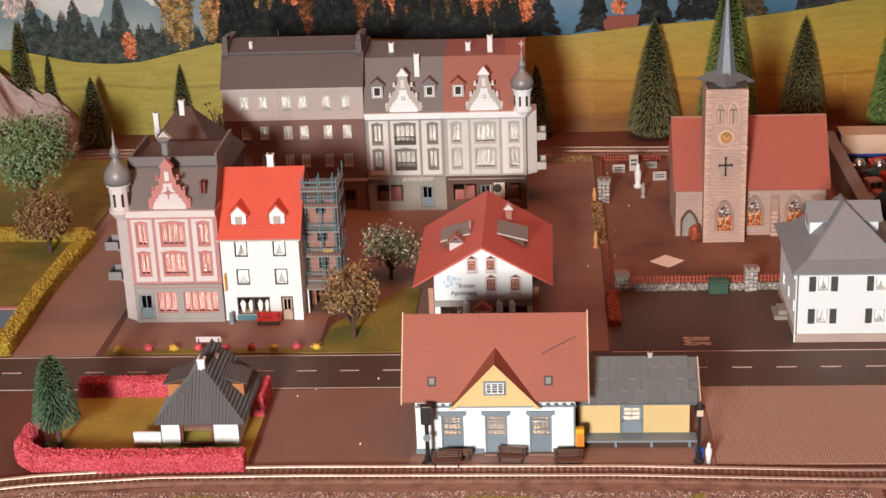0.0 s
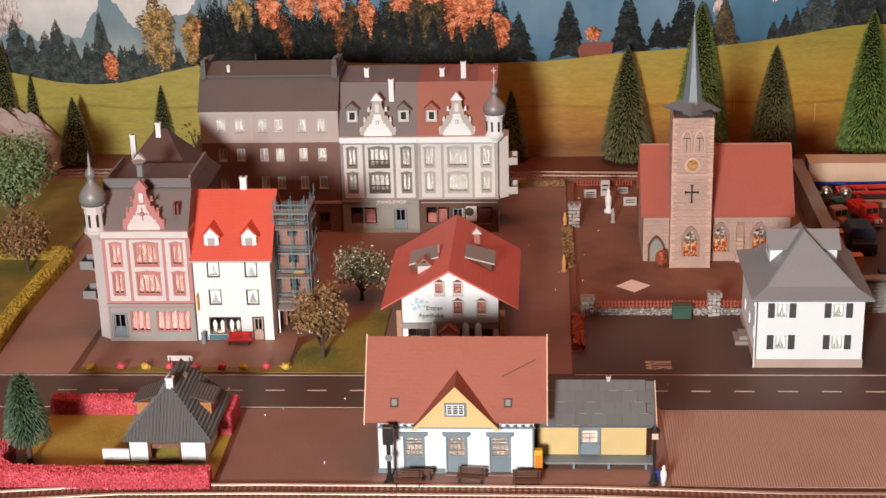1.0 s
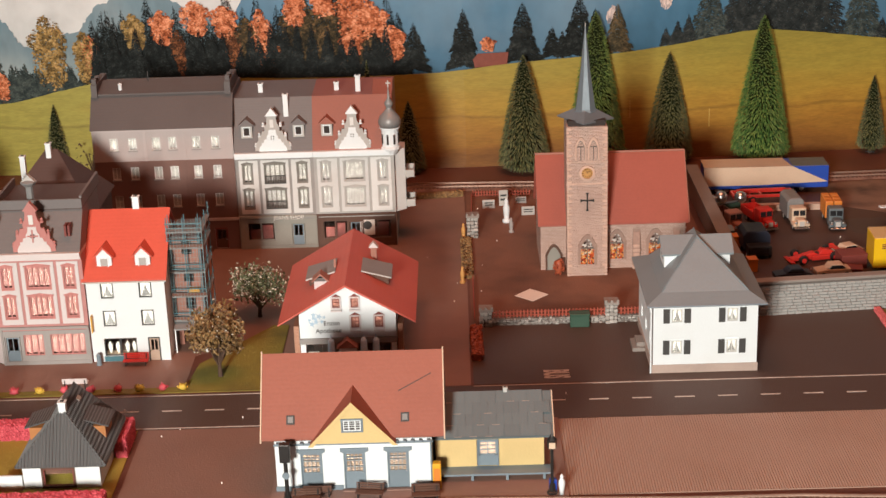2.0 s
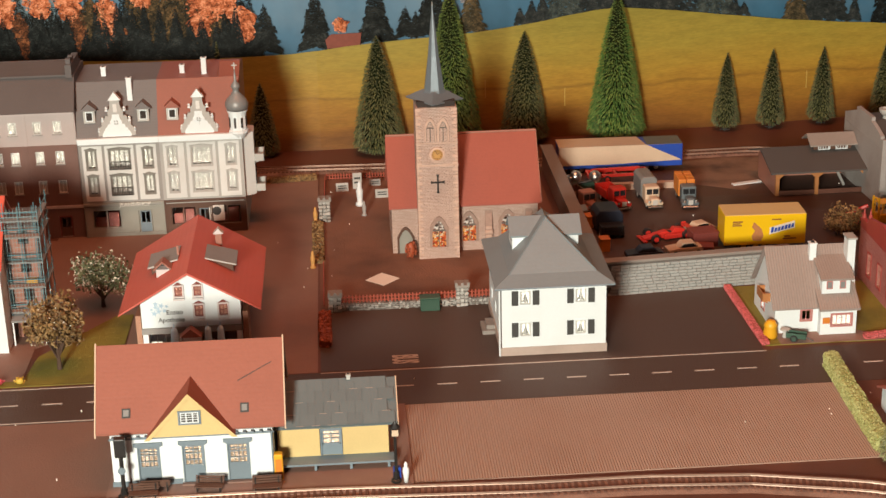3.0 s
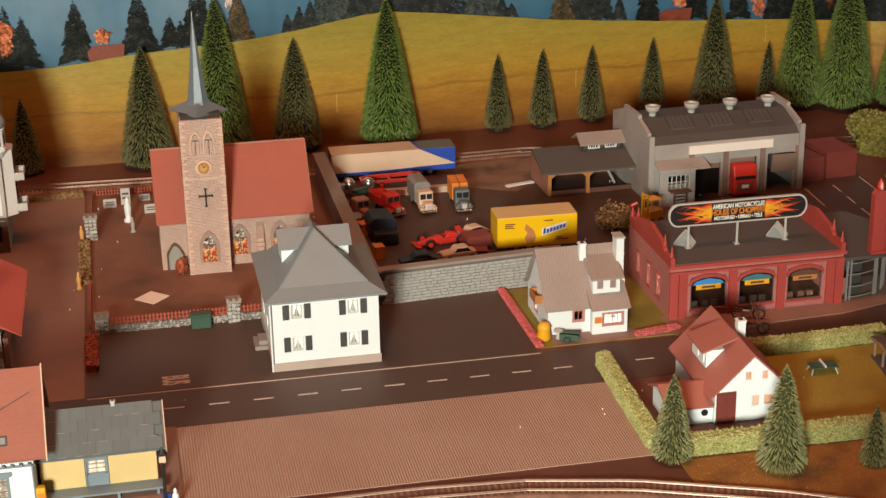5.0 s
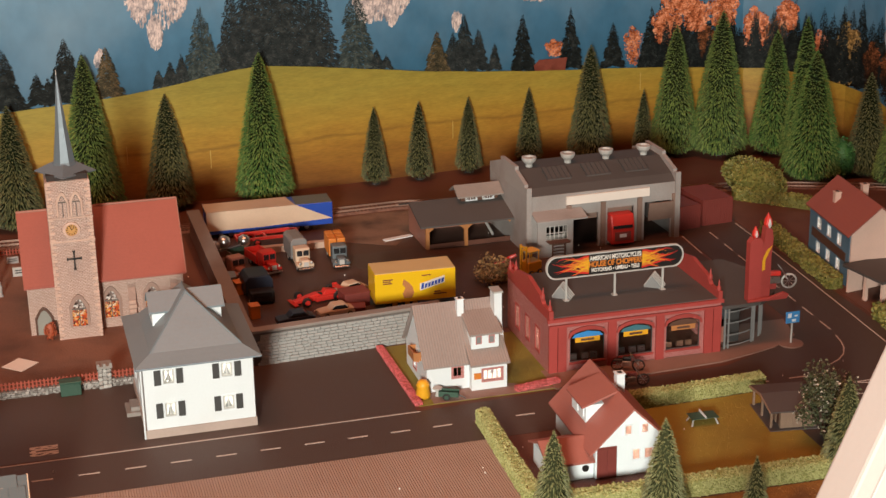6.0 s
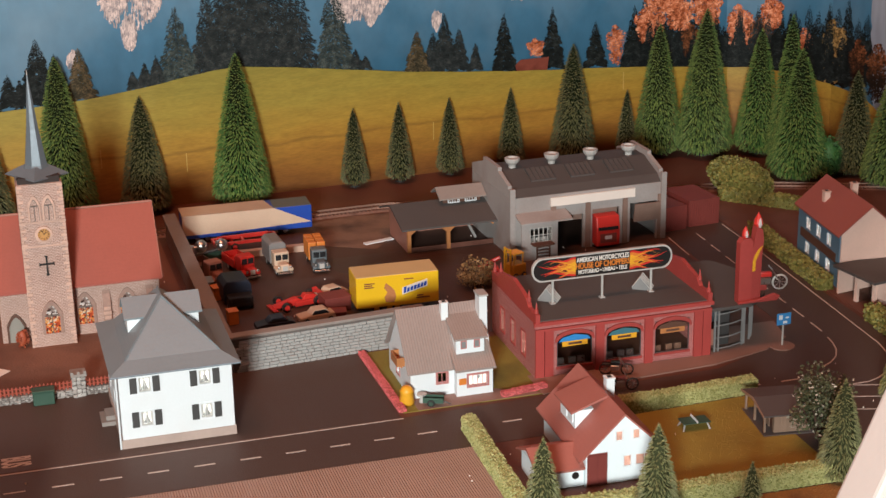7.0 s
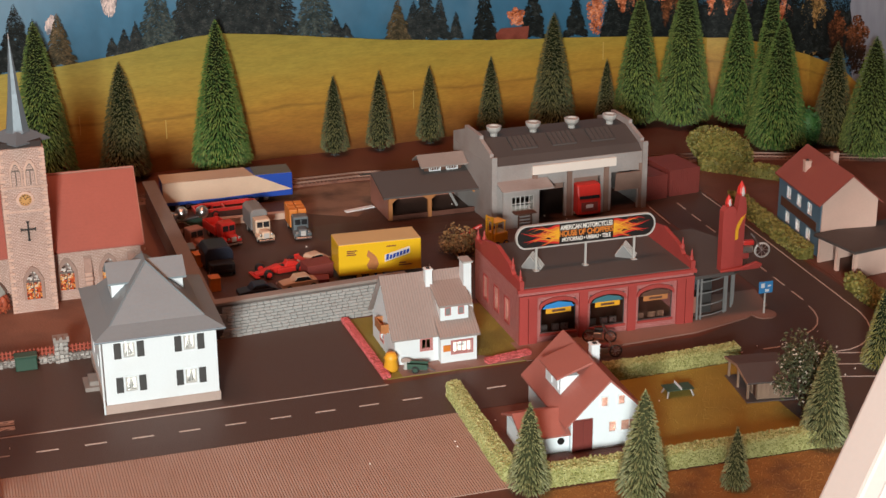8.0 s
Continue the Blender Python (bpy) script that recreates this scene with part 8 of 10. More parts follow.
dull = "model spruce with dull dusty needles"
for i, (x, y, h, r) in enumerate(((44.3, 82.0, 12.4, 2.4), (51.6, 82.2, 12.7, 2.4), (60.1, 83.4, 12.4, 2.4), (70.9, 85.2, 12.7, 2.4), (90.8, 85.0, 10.7, 2.0))):
    spruce(x, y, h, r, "needle_dark", i + 1, dull, bare=0.07, fine=0.85)
for i, (x, y, h, r) in enumerate(((81.4, 85.0, 19.0, 4.0), (12.1, 80.3, 17.6, 4.0), (-10.7, 77.7, 18.4, 4.3), (-28.6, 78.6, 11.5, 2.8))):
    spruce(x, y, h, r, "needle_dark", i + 2, dull)
for i, (x, y, h, r) in enumerate(((26.3, 79.2, 23.1, 4.7), (95.5, 83.0, 21.6, 4.3), (102.2, 80.0, 24.1, 5.0), (111.0, 78.0, 20.7, 4.2), (110.1, 63.0, 20.5, 5.0), (112.0, 70.0, 24.3, 3.6), (121.5, 55.0, 18.6, 4.8), (0.6, 79.3, 24.5, 4.9))):
    spruce(x, y, h, r, "needle_bright" if i in (0, 3, 4, 5) else "needle", i + 1, "tall model spruce with fresh green needles")
for i, (x, y, h, r) in enumerate(((119.2, 62.0, 16.5, 3.7), (117.0, 75.0, 14.0, 2.99), (-97.8, 78.2, 11.0, 3.0), (-84.5, 82.1, 11.7, 2.27), (-106.1, 84.1, 13.4, 1.91), (-110.4, 83.9, 18.9, 2.94), (-75.9, 81.7, 15.6, 2.09), (-34.8, 80.4, 17.8, 1.71))):
    spruce(x, y, h, r, "needle_dark", i + 3, dull)
for i, (x, y, h, r) in enumerate(((35.0, -28.6, 8.9, 2.2), (44.4, -32.8, 10.7, 2.6), (53.2, -34.0, 6.1, 1.5))):
    spruce(x, y, h, r, "needle_pale", i + 4, "small dusty green model spruce by the garden hedge", droop=0.75, fine=0.72)
spruce(65.5, -28.6, 10.3, 2.6, "needle_pale", 5, "dull green model spruce in the garden corner", droop=0.75, fine=0.72)
spruce(80.4, -14.6, 9.0, 2.2, "leaf_olive", 6, "olive brown model spruce by the road", droop=0.8, fine=0.75)
spruce(-74.7, -23.7, 10.0, 2.4, "needle_blue", 7, "blue-green model tree with a bare trunk foot", bare=0.3, droop=1.0, power=0.34)


def leafy(name, x, y, h, r, mat, seed, label, n=1300, size=0.26, foot=0.25, blobs=9, group="model trees", blossom=0):
    """A broad-leaved tree: trunk, limbs, and leaves in loose clumps."""
    q = random.Random(seed)
    t = thing(name, x, y, 0, 0, label, "tree", group)
    bm = lathe(bmesh.new(), [(0.3, -0.03), (0.2, h * foot), (0.12, h * 0.6)], 0, 0, 8)
    hubs = []
    for i in range(blobs):
        a, u = i * 2.4 + q.uniform(-0.3, 0.3), q.uniform(0.15, 1.0)
        c = Vector((math.cos(a) * r * 0.62 * math.sqrt(u), math.sin(a) * r * 0.62 * math.sqrt(u), h * (foot + 0.16 + (0.68 - foot) * q.uniform(0.1, 1.0) * (1.1 - 0.4 * u))))
        hubs.append((c, r * q.uniform(0.34, 0.52)))
        tube(bm, (0, 0, h * foot * q.uniform(0.7, 1.3)), c, 0.12, 0.04, 6)
    part("trunk", bm, "bark", t)
    for part_name, count, size, tone, lo in (("crown", n, size, mat, 0.45), ("blossom", blossom, 0.17, "blossom", 0.95)):
        if count:
            place(part_name, leaf_cloud(part_name, hubs, count, size, tone, q, lo), t)
    return t


def leaf_cloud(name, hubs, n, size, mat, q, lo):
    """Small folded leaves scattered about the hubs."""
    vs, fs = [], []
    for i in range(n):
        c, rr = hubs[i % len(hubs)]
        d = Vector((q.gauss(0, 1), q.gauss(0, 1), q.gauss(0, 0.8))).normalized() * rr * q.uniform(lo, 1.14)
        p = c + d
        u = Vector((q.gauss(0, 1), q.gauss(0, 1), q.gauss(0, 1))).normalized()
        v = u.orthogonal().normalized()
        w = u.cross(v) * size * 0.3
        s = size * q.uniform(0.6, 1.3)
        k = len(vs)
        vs += [tuple(p - u * s), tuple(p + v * s * 0.6 + w), tuple(p + u * s), tuple(p - v * s * 0.6 + w)]
        fs += [(k, k + 1, k + 2), (k, k + 2, k + 3)]
    return soup(name, vs, fs, mat)


leafy("broadleaf_tree", -48.6, 2.4, 9.4, 3.3, "leaf_brown", 1, "model tree with brown and rust leaves", 2600, 0.26, 0.15, 14, blossom=120)
leafy("broadleaf_tree", -46.0, 20.0, 8.6, 3.8, "leaf_deep", 2, "dark model tree with pale blossom flecks", 1500, 0.22, 0.12, 15, blossom=620)
leafy("broadleaf_tree", -97.5, 45.5, 15.5, 6.0, "leaf_green", 3, "tall light green model tree", 5200, 0.3, 0.25, 22)
leafy("broadleaf_tree", -91.4, 30.2, 8.6, 3.9, "leaf_brown", 4, "brown-leaved model tree on the west lawn", 2600, 0.24, 0.15, 14)
leafy("broadleaf_tree", -76.5, 33, 9.5, 3.4, "leaf_blossom", 5, "pale model shrub behind the pink house", 1200)
leafy("broadleaf_tree", 66.8, -22.6, 9.4, 3.5, "leaf_deep", 6, "dark green model tree with white blossoms", 3000, 0.2, 0.06, 18, blossom=420)
leafy("shrub", 48.5, 33.4, 3.6, 2.8, "leaf_brown", 8, "dry brown shrub beside the yellow trailer", 1100, 0.22, 0.05)
leafy("shrub", -78.2, 78.5, 6.6, 3.2, "bark", 9, "bare dark branched shrub", 60, 0.3, 0.1, 20)


def flock(name, pts, w, h, mat, seed, label, category="hedge", group="flock hedges", lump=0.3, per=26, round_top=False):
    """A foam hedge along a line: a core strip with lumps of flock all over it."""
    q = random.Random(seed)
    t = thing(name, pts[0][0], pts[0][1], 0, 0, label, category, group)
    core, vs, fs = bmesh.new(), [], []
    ox, oy = pts[0]
    for a, b in zip(pts, pts[1:]):
        a, b = Vector((a[0] - ox, a[1] - oy)), Vector((b[0] - ox, b[1] - oy))
        d = (b - a).normalized()
        s = Vector((-d.y, d.x)) * w * 0.42
        prism(core, [tuple(a - s), tuple(b - s), tuple(b + s), tuple(a + s)], "z", -0.02, h * 0.88)
        for _ in range(int((b - a).length * per)):
            u, v, f = q.random(), q.uniform(-1, 1), q.random()
            if f < 0.45:
                p = a.lerp(b, u) + s * 1.08 * v
                z = h * q.uniform(0.86, 1.0)
            else:
                p = a.lerp(b, u) + s * (1.12 if f < 0.72 else -1.12)
                z = h * q.uniform(0.02, 0.92)
            if q.random() < 0.04:
                p = (a if q.random() < 0.5 else b) + s * v
                z = h * q.uniform(0, 0.9)
            r, k = lump * q.uniform(0.6, 1.2), len(vs)
            e = [Vector((q.uniform(-1, 1), q.uniform(-1, 1), q.uniform(-1, 1))).normalized() for _ in range(2)]
            x = e[0]
            y = x.cross(e[1]).normalized()
            zz = x.cross(y)
            c = Vector((p.x, p.y, max(z, 0.1)))
            vs += [tuple(c + o * r) for o in (x, y, -x, -y, zz, -zz)]
            fs += [(k + i, k + (i + 1) % 4, k + 4) for i in range(4)] + [(k + (i + 1) % 4, k + i, k + 5) for i in range(4)]
    part("core", core, mat, t)
    tagged(place("flock", soup("flock", vs, fs, mat), t), kind="stuff")
    return t


red_label = "low hedge of bright red foam flock"
flock("hedge", [(-55.6, -28.2), (-70, -28.4), (-75.6, -28.0), (-77.6, -26.2), (-77.6, -22)], 1.7, 2.0, "leaf_red", 1, red_label, per=320, lump=0.13)
flock("hedge", [(-75.8, -11.9), (-65.8, -11.9)], 1.5, 2.0, "leaf_red", 2, red_label, per=320, lump=0.13)
flock("hedge", [(-56.2, -17.2), (-56.2, -12.0)], 1.2, 2.2, "leaf_red", 3, red_label, per=320, lump=0.13)
gold = "golden yellow foam flock hedge round the lawn"
flock("hedge", [(-87.6, -0.4), (-88.0, 15), (-87.2, 34)], 1.9, 1.7, "leaf_gold", 4, gold, per=150, lump=0.17)
flock("hedge", [(-87.4, 34.8), (-112, 36)], 1.6, 1.6, "leaf_gold", 5, gold, per=150, lump=0.17)
flock("hedge", [(-86.7, -1.0), (-112, 0)], 1.9, 1.6, "leaf_gold", 6, gold, per=150, lump=0.17)
lime = "pale green foam flock garden hedge"
flock("hedge", [(34.7, -6.8), (34.3, -17), (34.0, -26.4)], 1.5, 1.8, "leaf_lime", 7, lime, per=220, lump=0.15)
flock("hedge", [(34.8, -27.9), (50, -28.3), (65.2, -28.6)], 1.7, 1.9, "leaf_lime", 8, lime, per=220, lump=0.15)
flock("hedge", [(50, -8.2), (58, -8.0), (67.0, -7.6)], 1.5, 1.8, "leaf_lime", 9, lime, per=220, lump=0.15)
olive = "dull olive roadside hedge"
flock("hedge", [(91.6, 41), (89.7, 17.5)], 2.0, 1.8, "leaf_olive", 10, olive, per=45)
flock("hedge", [(90.0, 7.2), (89.2, -2.2)], 2.0, 2.0, "leaf_olive", 11, olive, per=45)
flock("hedge", [(94, 57), (103, 48)], 1.6, 2.0, "leaf_olive", 12, olive, per=40)
flock("flower_bed", [(29.0, 16.3), (29.3, -0.7)], 0.8, 0.5, "leaf_flower", 13, "strip of red flock flowers", "flower bed", "flower beds", 0.1, 240)
flock("flower_bed", [(40.6, -0.3), (45.9, 0.6)], 0.9, 0.6, "leaf_flower", 14, "strip of red flock flowers", "flower bed", "flower beds", 0.1, 220)


def bush(x, y, lx, ly, lz, mat, seed, rz, label):
    """One large rounded bush: a leafy shell over a dark core."""
    q = random.Random(seed)
    t = thing("bush", x, y, 0, rz, label, "bush", "model bushes")
    bm = bmesh.new()
    bmesh.ops.create_icosphere(bm, subdivisions=3, radius=1.0)
    for v in bm.verts:
        v.co = Vector((v.co.x * lx * 0.9, v.co.y * ly * 0.9, max(lz + v.co.z * lz * 0.9, -0.02)))
    part("core", bm, mat, t)
    vs, fs = [], []
    for _ in range(int(900 * (lx * ly + lx * lz) / 14)):
        d = Vector((q.gauss(0, 1), q.gauss(0, 1), q.gauss(0, 1))).normalized()
        c = Vector((d.x * lx, d.y * ly, max(0.1, lz + d.z * lz))) * q.uniform(0.92, 1.05)
        u = Vector((q.gauss(0, 1), q.gauss(0, 1), q.gauss(0, 1))).normalized() * min(0.26, lz * 0.3)
        w = u.orthogonal().normalized() * min(0.16, lz * 0.18)
        k = len(vs)
        vs += [tuple(c - u), tuple(c + w + d * 0.14), tuple(c + u), tuple(c - w + d * 0.14)]
        fs += [(k, k + 1, k + 2), (k, k + 2, k + 3)]
    place("leaves", soup("leaves", vs, fs, mat), t)


bush(114.6, 61.6, 1.9, 1.9, 3.2, "leaf_fresh", 77, 0, "small bright green bush between the spruces")
bush(97.6, 57.6, 6.3, 2.6, 2.8, "leaf_olive", 1, -74, "long rounded olive green bush")
for i, (x, c) in enumerate(((-74.6, "leaf_yellow"), (-71.2, "leaf_red"), (-68.4, "leaf_yellow"), (-65.6, "leaf_red"), (-62.6, "leaf_red"), (-59.6, "leaf_red"), (-57.2, "leaf_yellow"), (-54.6, "leaf_red"), (-52.4, "leaf_yellow"))):
    bush(x, -0.9, 0.5, 0.4, 0.42, c, i, 0, "small clump of red or yellow model flowers")


def rock_hill():
    """A crumpled rock face at the board's corner."""
    bm = bmesh.new()
    bmesh.ops.create_grid(bm, x_segments=34, y_segments=26, size=1.0)
    for v in bm.verts:
        x, y = v.co.x, v.co.y
        z = 13.5 * max(0.0, 1 - max(0.0, x + 0.2) ** 1.5 * 0.78 - max(0.0, 0.2 - y) ** 2 * 0.75)
        n = noise.noise(Vector((x * 2.4, y * 2.4, 0.3))) * 4.4 + abs(noise.noise(Vector((x * 5, y * 5, 4)))) * 4.0
        v.co = Vector((-118.5 + x * 19.5, 77 + min(y, 0.2 + (y - 0.2) * 0.3) * 14, max(-0.05, z + (n - 1.0) * min(1.0, z / 4.0))))
    structure("ground_rock_hill", bm, "rock", "crumpled grey-pink model rock hill in the corner", "rock hill")


rock_hill()

# ---- frame, table and room ----
structure("table_base", boxes((-140, 160, -55, 95, -90, -2.5)), "darkwood", "dark table base that carries the layout", "table")
structure("floor", boxes((-350, 350, -550, 200, -92, -90)), "darkwood", "dark room floor", "floor")
structure("wall_north", boxes((-350, 350, 110, 112, -90, 250)), "roomwall", "plain brown room wall behind the layout", "wall")
structure("wall_east", boxes((349, 351, -459, 109, -90, 250)), "roomwall", "plain brown room wall", "wall")
structure("wall_west", boxes((-351, -349, -459, 109, -90, 250)), "roomwall", "plain brown room wall", "wall")

structure("wall_south", boxes((-349, 349, -470, -460, -90, 250)), "roomwall", "plain brown room wall", "wall")
structure("ceiling", boxes((-351, 351, -470, 112, 250.5, 255)), "roomwall", "plain room ceiling", "ceiling")

# white board of the display frame that leans close to the viewer
slope = math.atan2(0.42, 1.0)
fr = thing("display_frame_board", -27.8, -95, -90, 0, "cream white leaning frame board close to the viewer", "frame board")
m = pose(0, 0, 0, 0, math.degrees(slope), 0)
part("edge_moulding", bevelled(boxes((0, 1.15, -1.4, 1.2, 0, 156)), 0.2, 2), "enamel", fr, m=m)
part("face_board", bevelled(boxes((1.35, 3.6, -1.0, 1.2, 0, 156)), 0.15, 2), "enamel", fr, m=m)
part("groove", boxes((1.1, 1.4, -0.6, 1.0, 0.5, 155.5)), "tan", fr, m=m)

for i, (x0, x1, y0, y1) in enumerate(((-62, -55, -35.2, -33.6), (-35, -28, -34.6, -33.6), (-14.5, -12.5, -34.6, -33.4), (-1, 1.5, -36, -34.6), (-78, -70, -36.2, -34.8), (-41.5, -39.5, -35, -34))):
    lawn("ground_moss", [(x0, y0), (x1 - 1, y0 - 0.3), (x1, y1), (x0 + 0.8, y1 + 0.3)], "mossy", "olive moss patch on the ballast", 40 + i, 400, 0.2)

# ---- walls and fences ----
M["slatepaint"] = surface("slate_paint", (0.11, 0.135, 0.15), 0.45, 0.12, 400, 40, 0.05)
M["leaf_rust"] = island_leaf("rusty_flock", (0.20, 0.035, 0.015), (0.48, 0.12, 0.05))


def stone_wall(x0, y0, x1, y1, h, th, label):
    """A freestanding wall faced with rows of separate stones, under a coping."""
    ln = math.hypot(x1 - x0, y1 - y0)
    w = thing("stone_wall", x0, y0, 0, math.degrees(math.atan2(y1 - y0, x1 - x0)), label, "wall")
    part("core", boxes((0, ln, 0, th, 0, h)), "mortar", w)
    part("coping", bevelled(boxes((-0.1, ln + 0.1, -0.2, th + 0.2, h, h + 0.35)), 0.06, 1), "coping", w, "grey coping strip")
    q = random.Random(5)
    kinds = [data("stone", bevelled(boxes((0.02, s - 0.03, -0.16, 0.05, 0.02, 0.36)), 0.035, 1), "wallstone") for s in (0.9, 1.15, 0.75)]
    lens = (0.9, 1.15, 0.75)
    rows = int(h / 0.38)
    for r in range(rows):
        x = -q.uniform(0, 0.5)
        while x < ln - 0.3:
            k = q.randrange(3)
            if x >= -0.05 and x + lens[k] < ln + 0.1:
                place("stone", kinds[k], w, x, q.uniform(-0.04, 0.02), r * 0.385)
            x += lens[k]


stone_wall(13.9, 15.6, 37.0, 17.6, 4.1, 1.0, "grey block stone wall between parking place and lorry yard")


def plain_wall():
    w = thing("yard_wall", 12.9, 17.2, 0, 0, "low grey-brown wall along the churchyard", "wall")
    part("core", boxes((0, 1.0, 0, 48, 0, 3.6)), "paving", w)
    part("coping", boxes((-0.3, 1.5, -0.2, 48.2, 3.6, 3.9)), "coping", w)


plain_wall()


def picket_fence(x0, y0, x1, y1, base, label):
    """A low stone footing with red pickets and a rail on it."""
    ln = math.hypot(x1 - x0, y1 - y0)
    f = thing("fence", x0, y0, 0, math.degrees(math.atan2(y1 - y0, x1 - x0)), label, "fence", "churchyard fences")
    if base:
        bm = bmesh.new()
        q = random.Random(int(ln * 7))
        n = int(ln / 0.42)
        part("footing_core", boxes((0, ln, -0.22, 0.25, -0.02, 0.86)), "mortar", f)
        for i in range(n):
            for r in range(4):
                a, x = q.uniform(0.22, 0.46), i * ln / n + q.uniform(-0.1, 0.1)
                k0 = len(bm.verts)
                box(bm, x, x + a, -0.36 + q.uniform(-0.1, 0.08), 0.28, r * 0.23, r * 0.23 + q.uniform(0.13, 0.22))
                bm.verts.ensure_lookup_table()
                for v in bm.verts[k0:]:
                    v.co += Vector((q.uniform(-0.05, 0.05), q.uniform(-0.04, 0.04), q.uniform(-0.045, 0.045)))
        tagged(part("footing", bm, "rubble", f, "white and grey rubble footing"), kind="stuff")
    z = 0.95 if base else 0.0
    part("rail", boxes((0, ln, -0.06, 0.06, z + 0.18, z + 0.28)), "fence_red", f)
    part("rail", boxes((0, ln, -0.05, 0.05, z + 0.62, z + 0.72)), "fence_red", f)
    me = cached(("picket",), lambda: prism(bmesh.new(), [(-0.09, -0.02), (0.09, -0.02), (0.09, 0.85), (0, 1.0), (-0.09, 0.85)], "y", -0.09, -0.065), "fence_red")
    for i in range(int(ln / 0.42) + 1):
        place("picket", me, f, i * 0.42, 0, z)


k = Nodes("white_grey_rubble")
r = k.math("ADD", k.math("MULTIPLY", k.n("NewGeometry").outputs["Random Per Island"], 0.6), k.math("MULTIPLY", k.n("ObjectInfo").outputs["Random"], 0.4))
k.link(k.mix(k.math("MULTIPLY", k.noise(240.0, 5.0), 0.5), k.ramp(r, (0.0, (0.10, 0.08, 0.07, 1)), (0.45, (0.33, 0.31, 0.29, 1)), (1.0, (0.66, 0.64, 0.61, 1))), (0.13, 0.105, 0.09, 1)), k.b.inputs["Base Color"])
k.link(k.n("Bump", Strength=0.6, Distance=0.0006, Height=k.noise(300.0)).outputs[0], k.b.inputs["Normal"])
k.b.inputs["Roughness"].default_value = 0.85
M["rubble"] = k.m
M["fence_red"] = surface("rusty_red_paint", (0.30, 0.055, 0.03), 0.6, 0.2, 300, 60, 0.1)
picket_fence(-17.4, 15.3, -3.9, 15.3, True, "red picket fence on white rubble footing")
picket_fence(-2.4, 15.3, 2.5, 15.5, True, "red picket fence on white rubble footing")
picket_fence(-19.0, 65.2, -10.4, 65.0, False, "rusty red picket fence at the churchyard's rear")
picket_fence(-19.6, 16.6, -19.6, 30, False, "rusty red picket fence beside the street")
picket_fence(-19.5, 49, -19.3, 64.8, False, "rusty red picket fence beside the street")


def stone_post(x, y, h, w):
    p = thing("stone_post", x, y, 0, 0, "rough white and grey stone gate post", "gate post", "gate posts")
    q = random.Random(int(x * 3) + 50)
    n = int(h / 0.5)
    core = part("core", boxes((-w / 2 + 0.15, w / 2 - 0.15, -w / 2 + 0.15, w / 2 - 0.15, -0.02, n * 0.5)), "mortar", p)
    for i in range(n):
        for j in range(3):
            bm = bevelled(boxes((-w / 2 + j * w / 3 + q.uniform(-0.09, 0.05), -w / 2 + (j + 1) * w / 3 - 0.04, -w / 2 + q.uniform(-0.16, 0.08), w / 2, i * 0.5 + 0.005, i * 0.5 + q.uniform(0.36, 0.49))), 0.09, 1)
            for v in bm.verts:
                v.co += Vector((q.uniform(-0.04, 0.04), q.uniform(-0.04, 0.04), q.uniform(-0.04, 0.04)))
            part("stone", bm, "rubble", core)
    part("cap", boxes((-w / 2 - 0.1, w / 2 + 0.1, -w / 2 - 0.15, w / 2 + 0.1, n * 0.5, n * 0.5 + 0.3), *[(x2, x2 + 0.3, -w / 2 - 0.15, -w / 2 + 0.1, n * 0.5 + 0.3, n * 0.5 + 0.6) for x2 in (-w / 2 - 0.1, -0.15, w / 2 - 0.2)]), "coping", p)


bush(-8.4, 31.6, 0.6, 0.5, 1.1, "leaf_rust", 61, 0, "small rusty shrub at the church side door")
stone_post(-18.2, 15.3, 2.4, 1.5)
stone_post(-3.15, 15.3, 2.6, 1.5)
stone_post(-19.3, 47.4, 3.4, 1.6)
flock("flower_bed", [(-19.4, 4.6), (-19.5, 13.4)], 1.1, 0.9, "leaf_rust", 21, "rusty orange shrubs beside the street", "flower bed", "flower beds", 0.3, 45)
flock("flower_bed", [(-20.2, 31), (-20.3, 46)], 1.3, 0.5, "leaf_brown", 22, "low brown scrub along the churchyard", "flower bed", "flower beds", 0.25, 25)


def statue(x, y, h, mat, label, base=None):
    """A plain turned figure on a plinth."""
    s = thing("statue", x, y, 0, 0, label, "statue", "statues")
    part("body", lathe(bmesh.new(), [(h * 0.17, -0.02), (h * 0.17, h * 0.12), (h * 0.1, h * 0.15), (h * 0.12, h * 0.35), (h * 0.14, h * 0.62), (h * 0.07, h * 0.8), (h * 0.085, h * 0.9), (h * 0.02, h)], 0, 0, 10), mat, s, smooth=True)


statue(-20.9, 29.6, 2.3, "ochre", "ochre yellow stone figure beside the street")
statue(-20.6, 46.6, 2.3, "ochre", "ochre yellow stone figure beside the street")
statue(-14.4, 53.0, 3.6, "white", "white stone figure in the churchyard")
statue(-13.9, 48.6, 2.2, "greytrim", "small grey stone figure in the churchyard")


def grave(x, y, w, h, mat="palegrey"):
    g = thing("gravestone", x, y, 0, 4, "pale gravestone plate with dark lines", "gravestone", "gravestones")
    part("plate", bevelled(boxes((-w / 2, w / 2, -0.15, 0.15, -0.02, h)), 0.05, 1), mat, g)
    part("line", boxes((-w * 0.34, w * 0.34, -0.18, -0.151, h * 0.62, h * 0.74)), "darkgrey", g)
    part("line", boxes((-w * 0.34, w * 0.34, -0.18, -0.151, h * 0.36, h * 0.48)), "darkgrey", g)


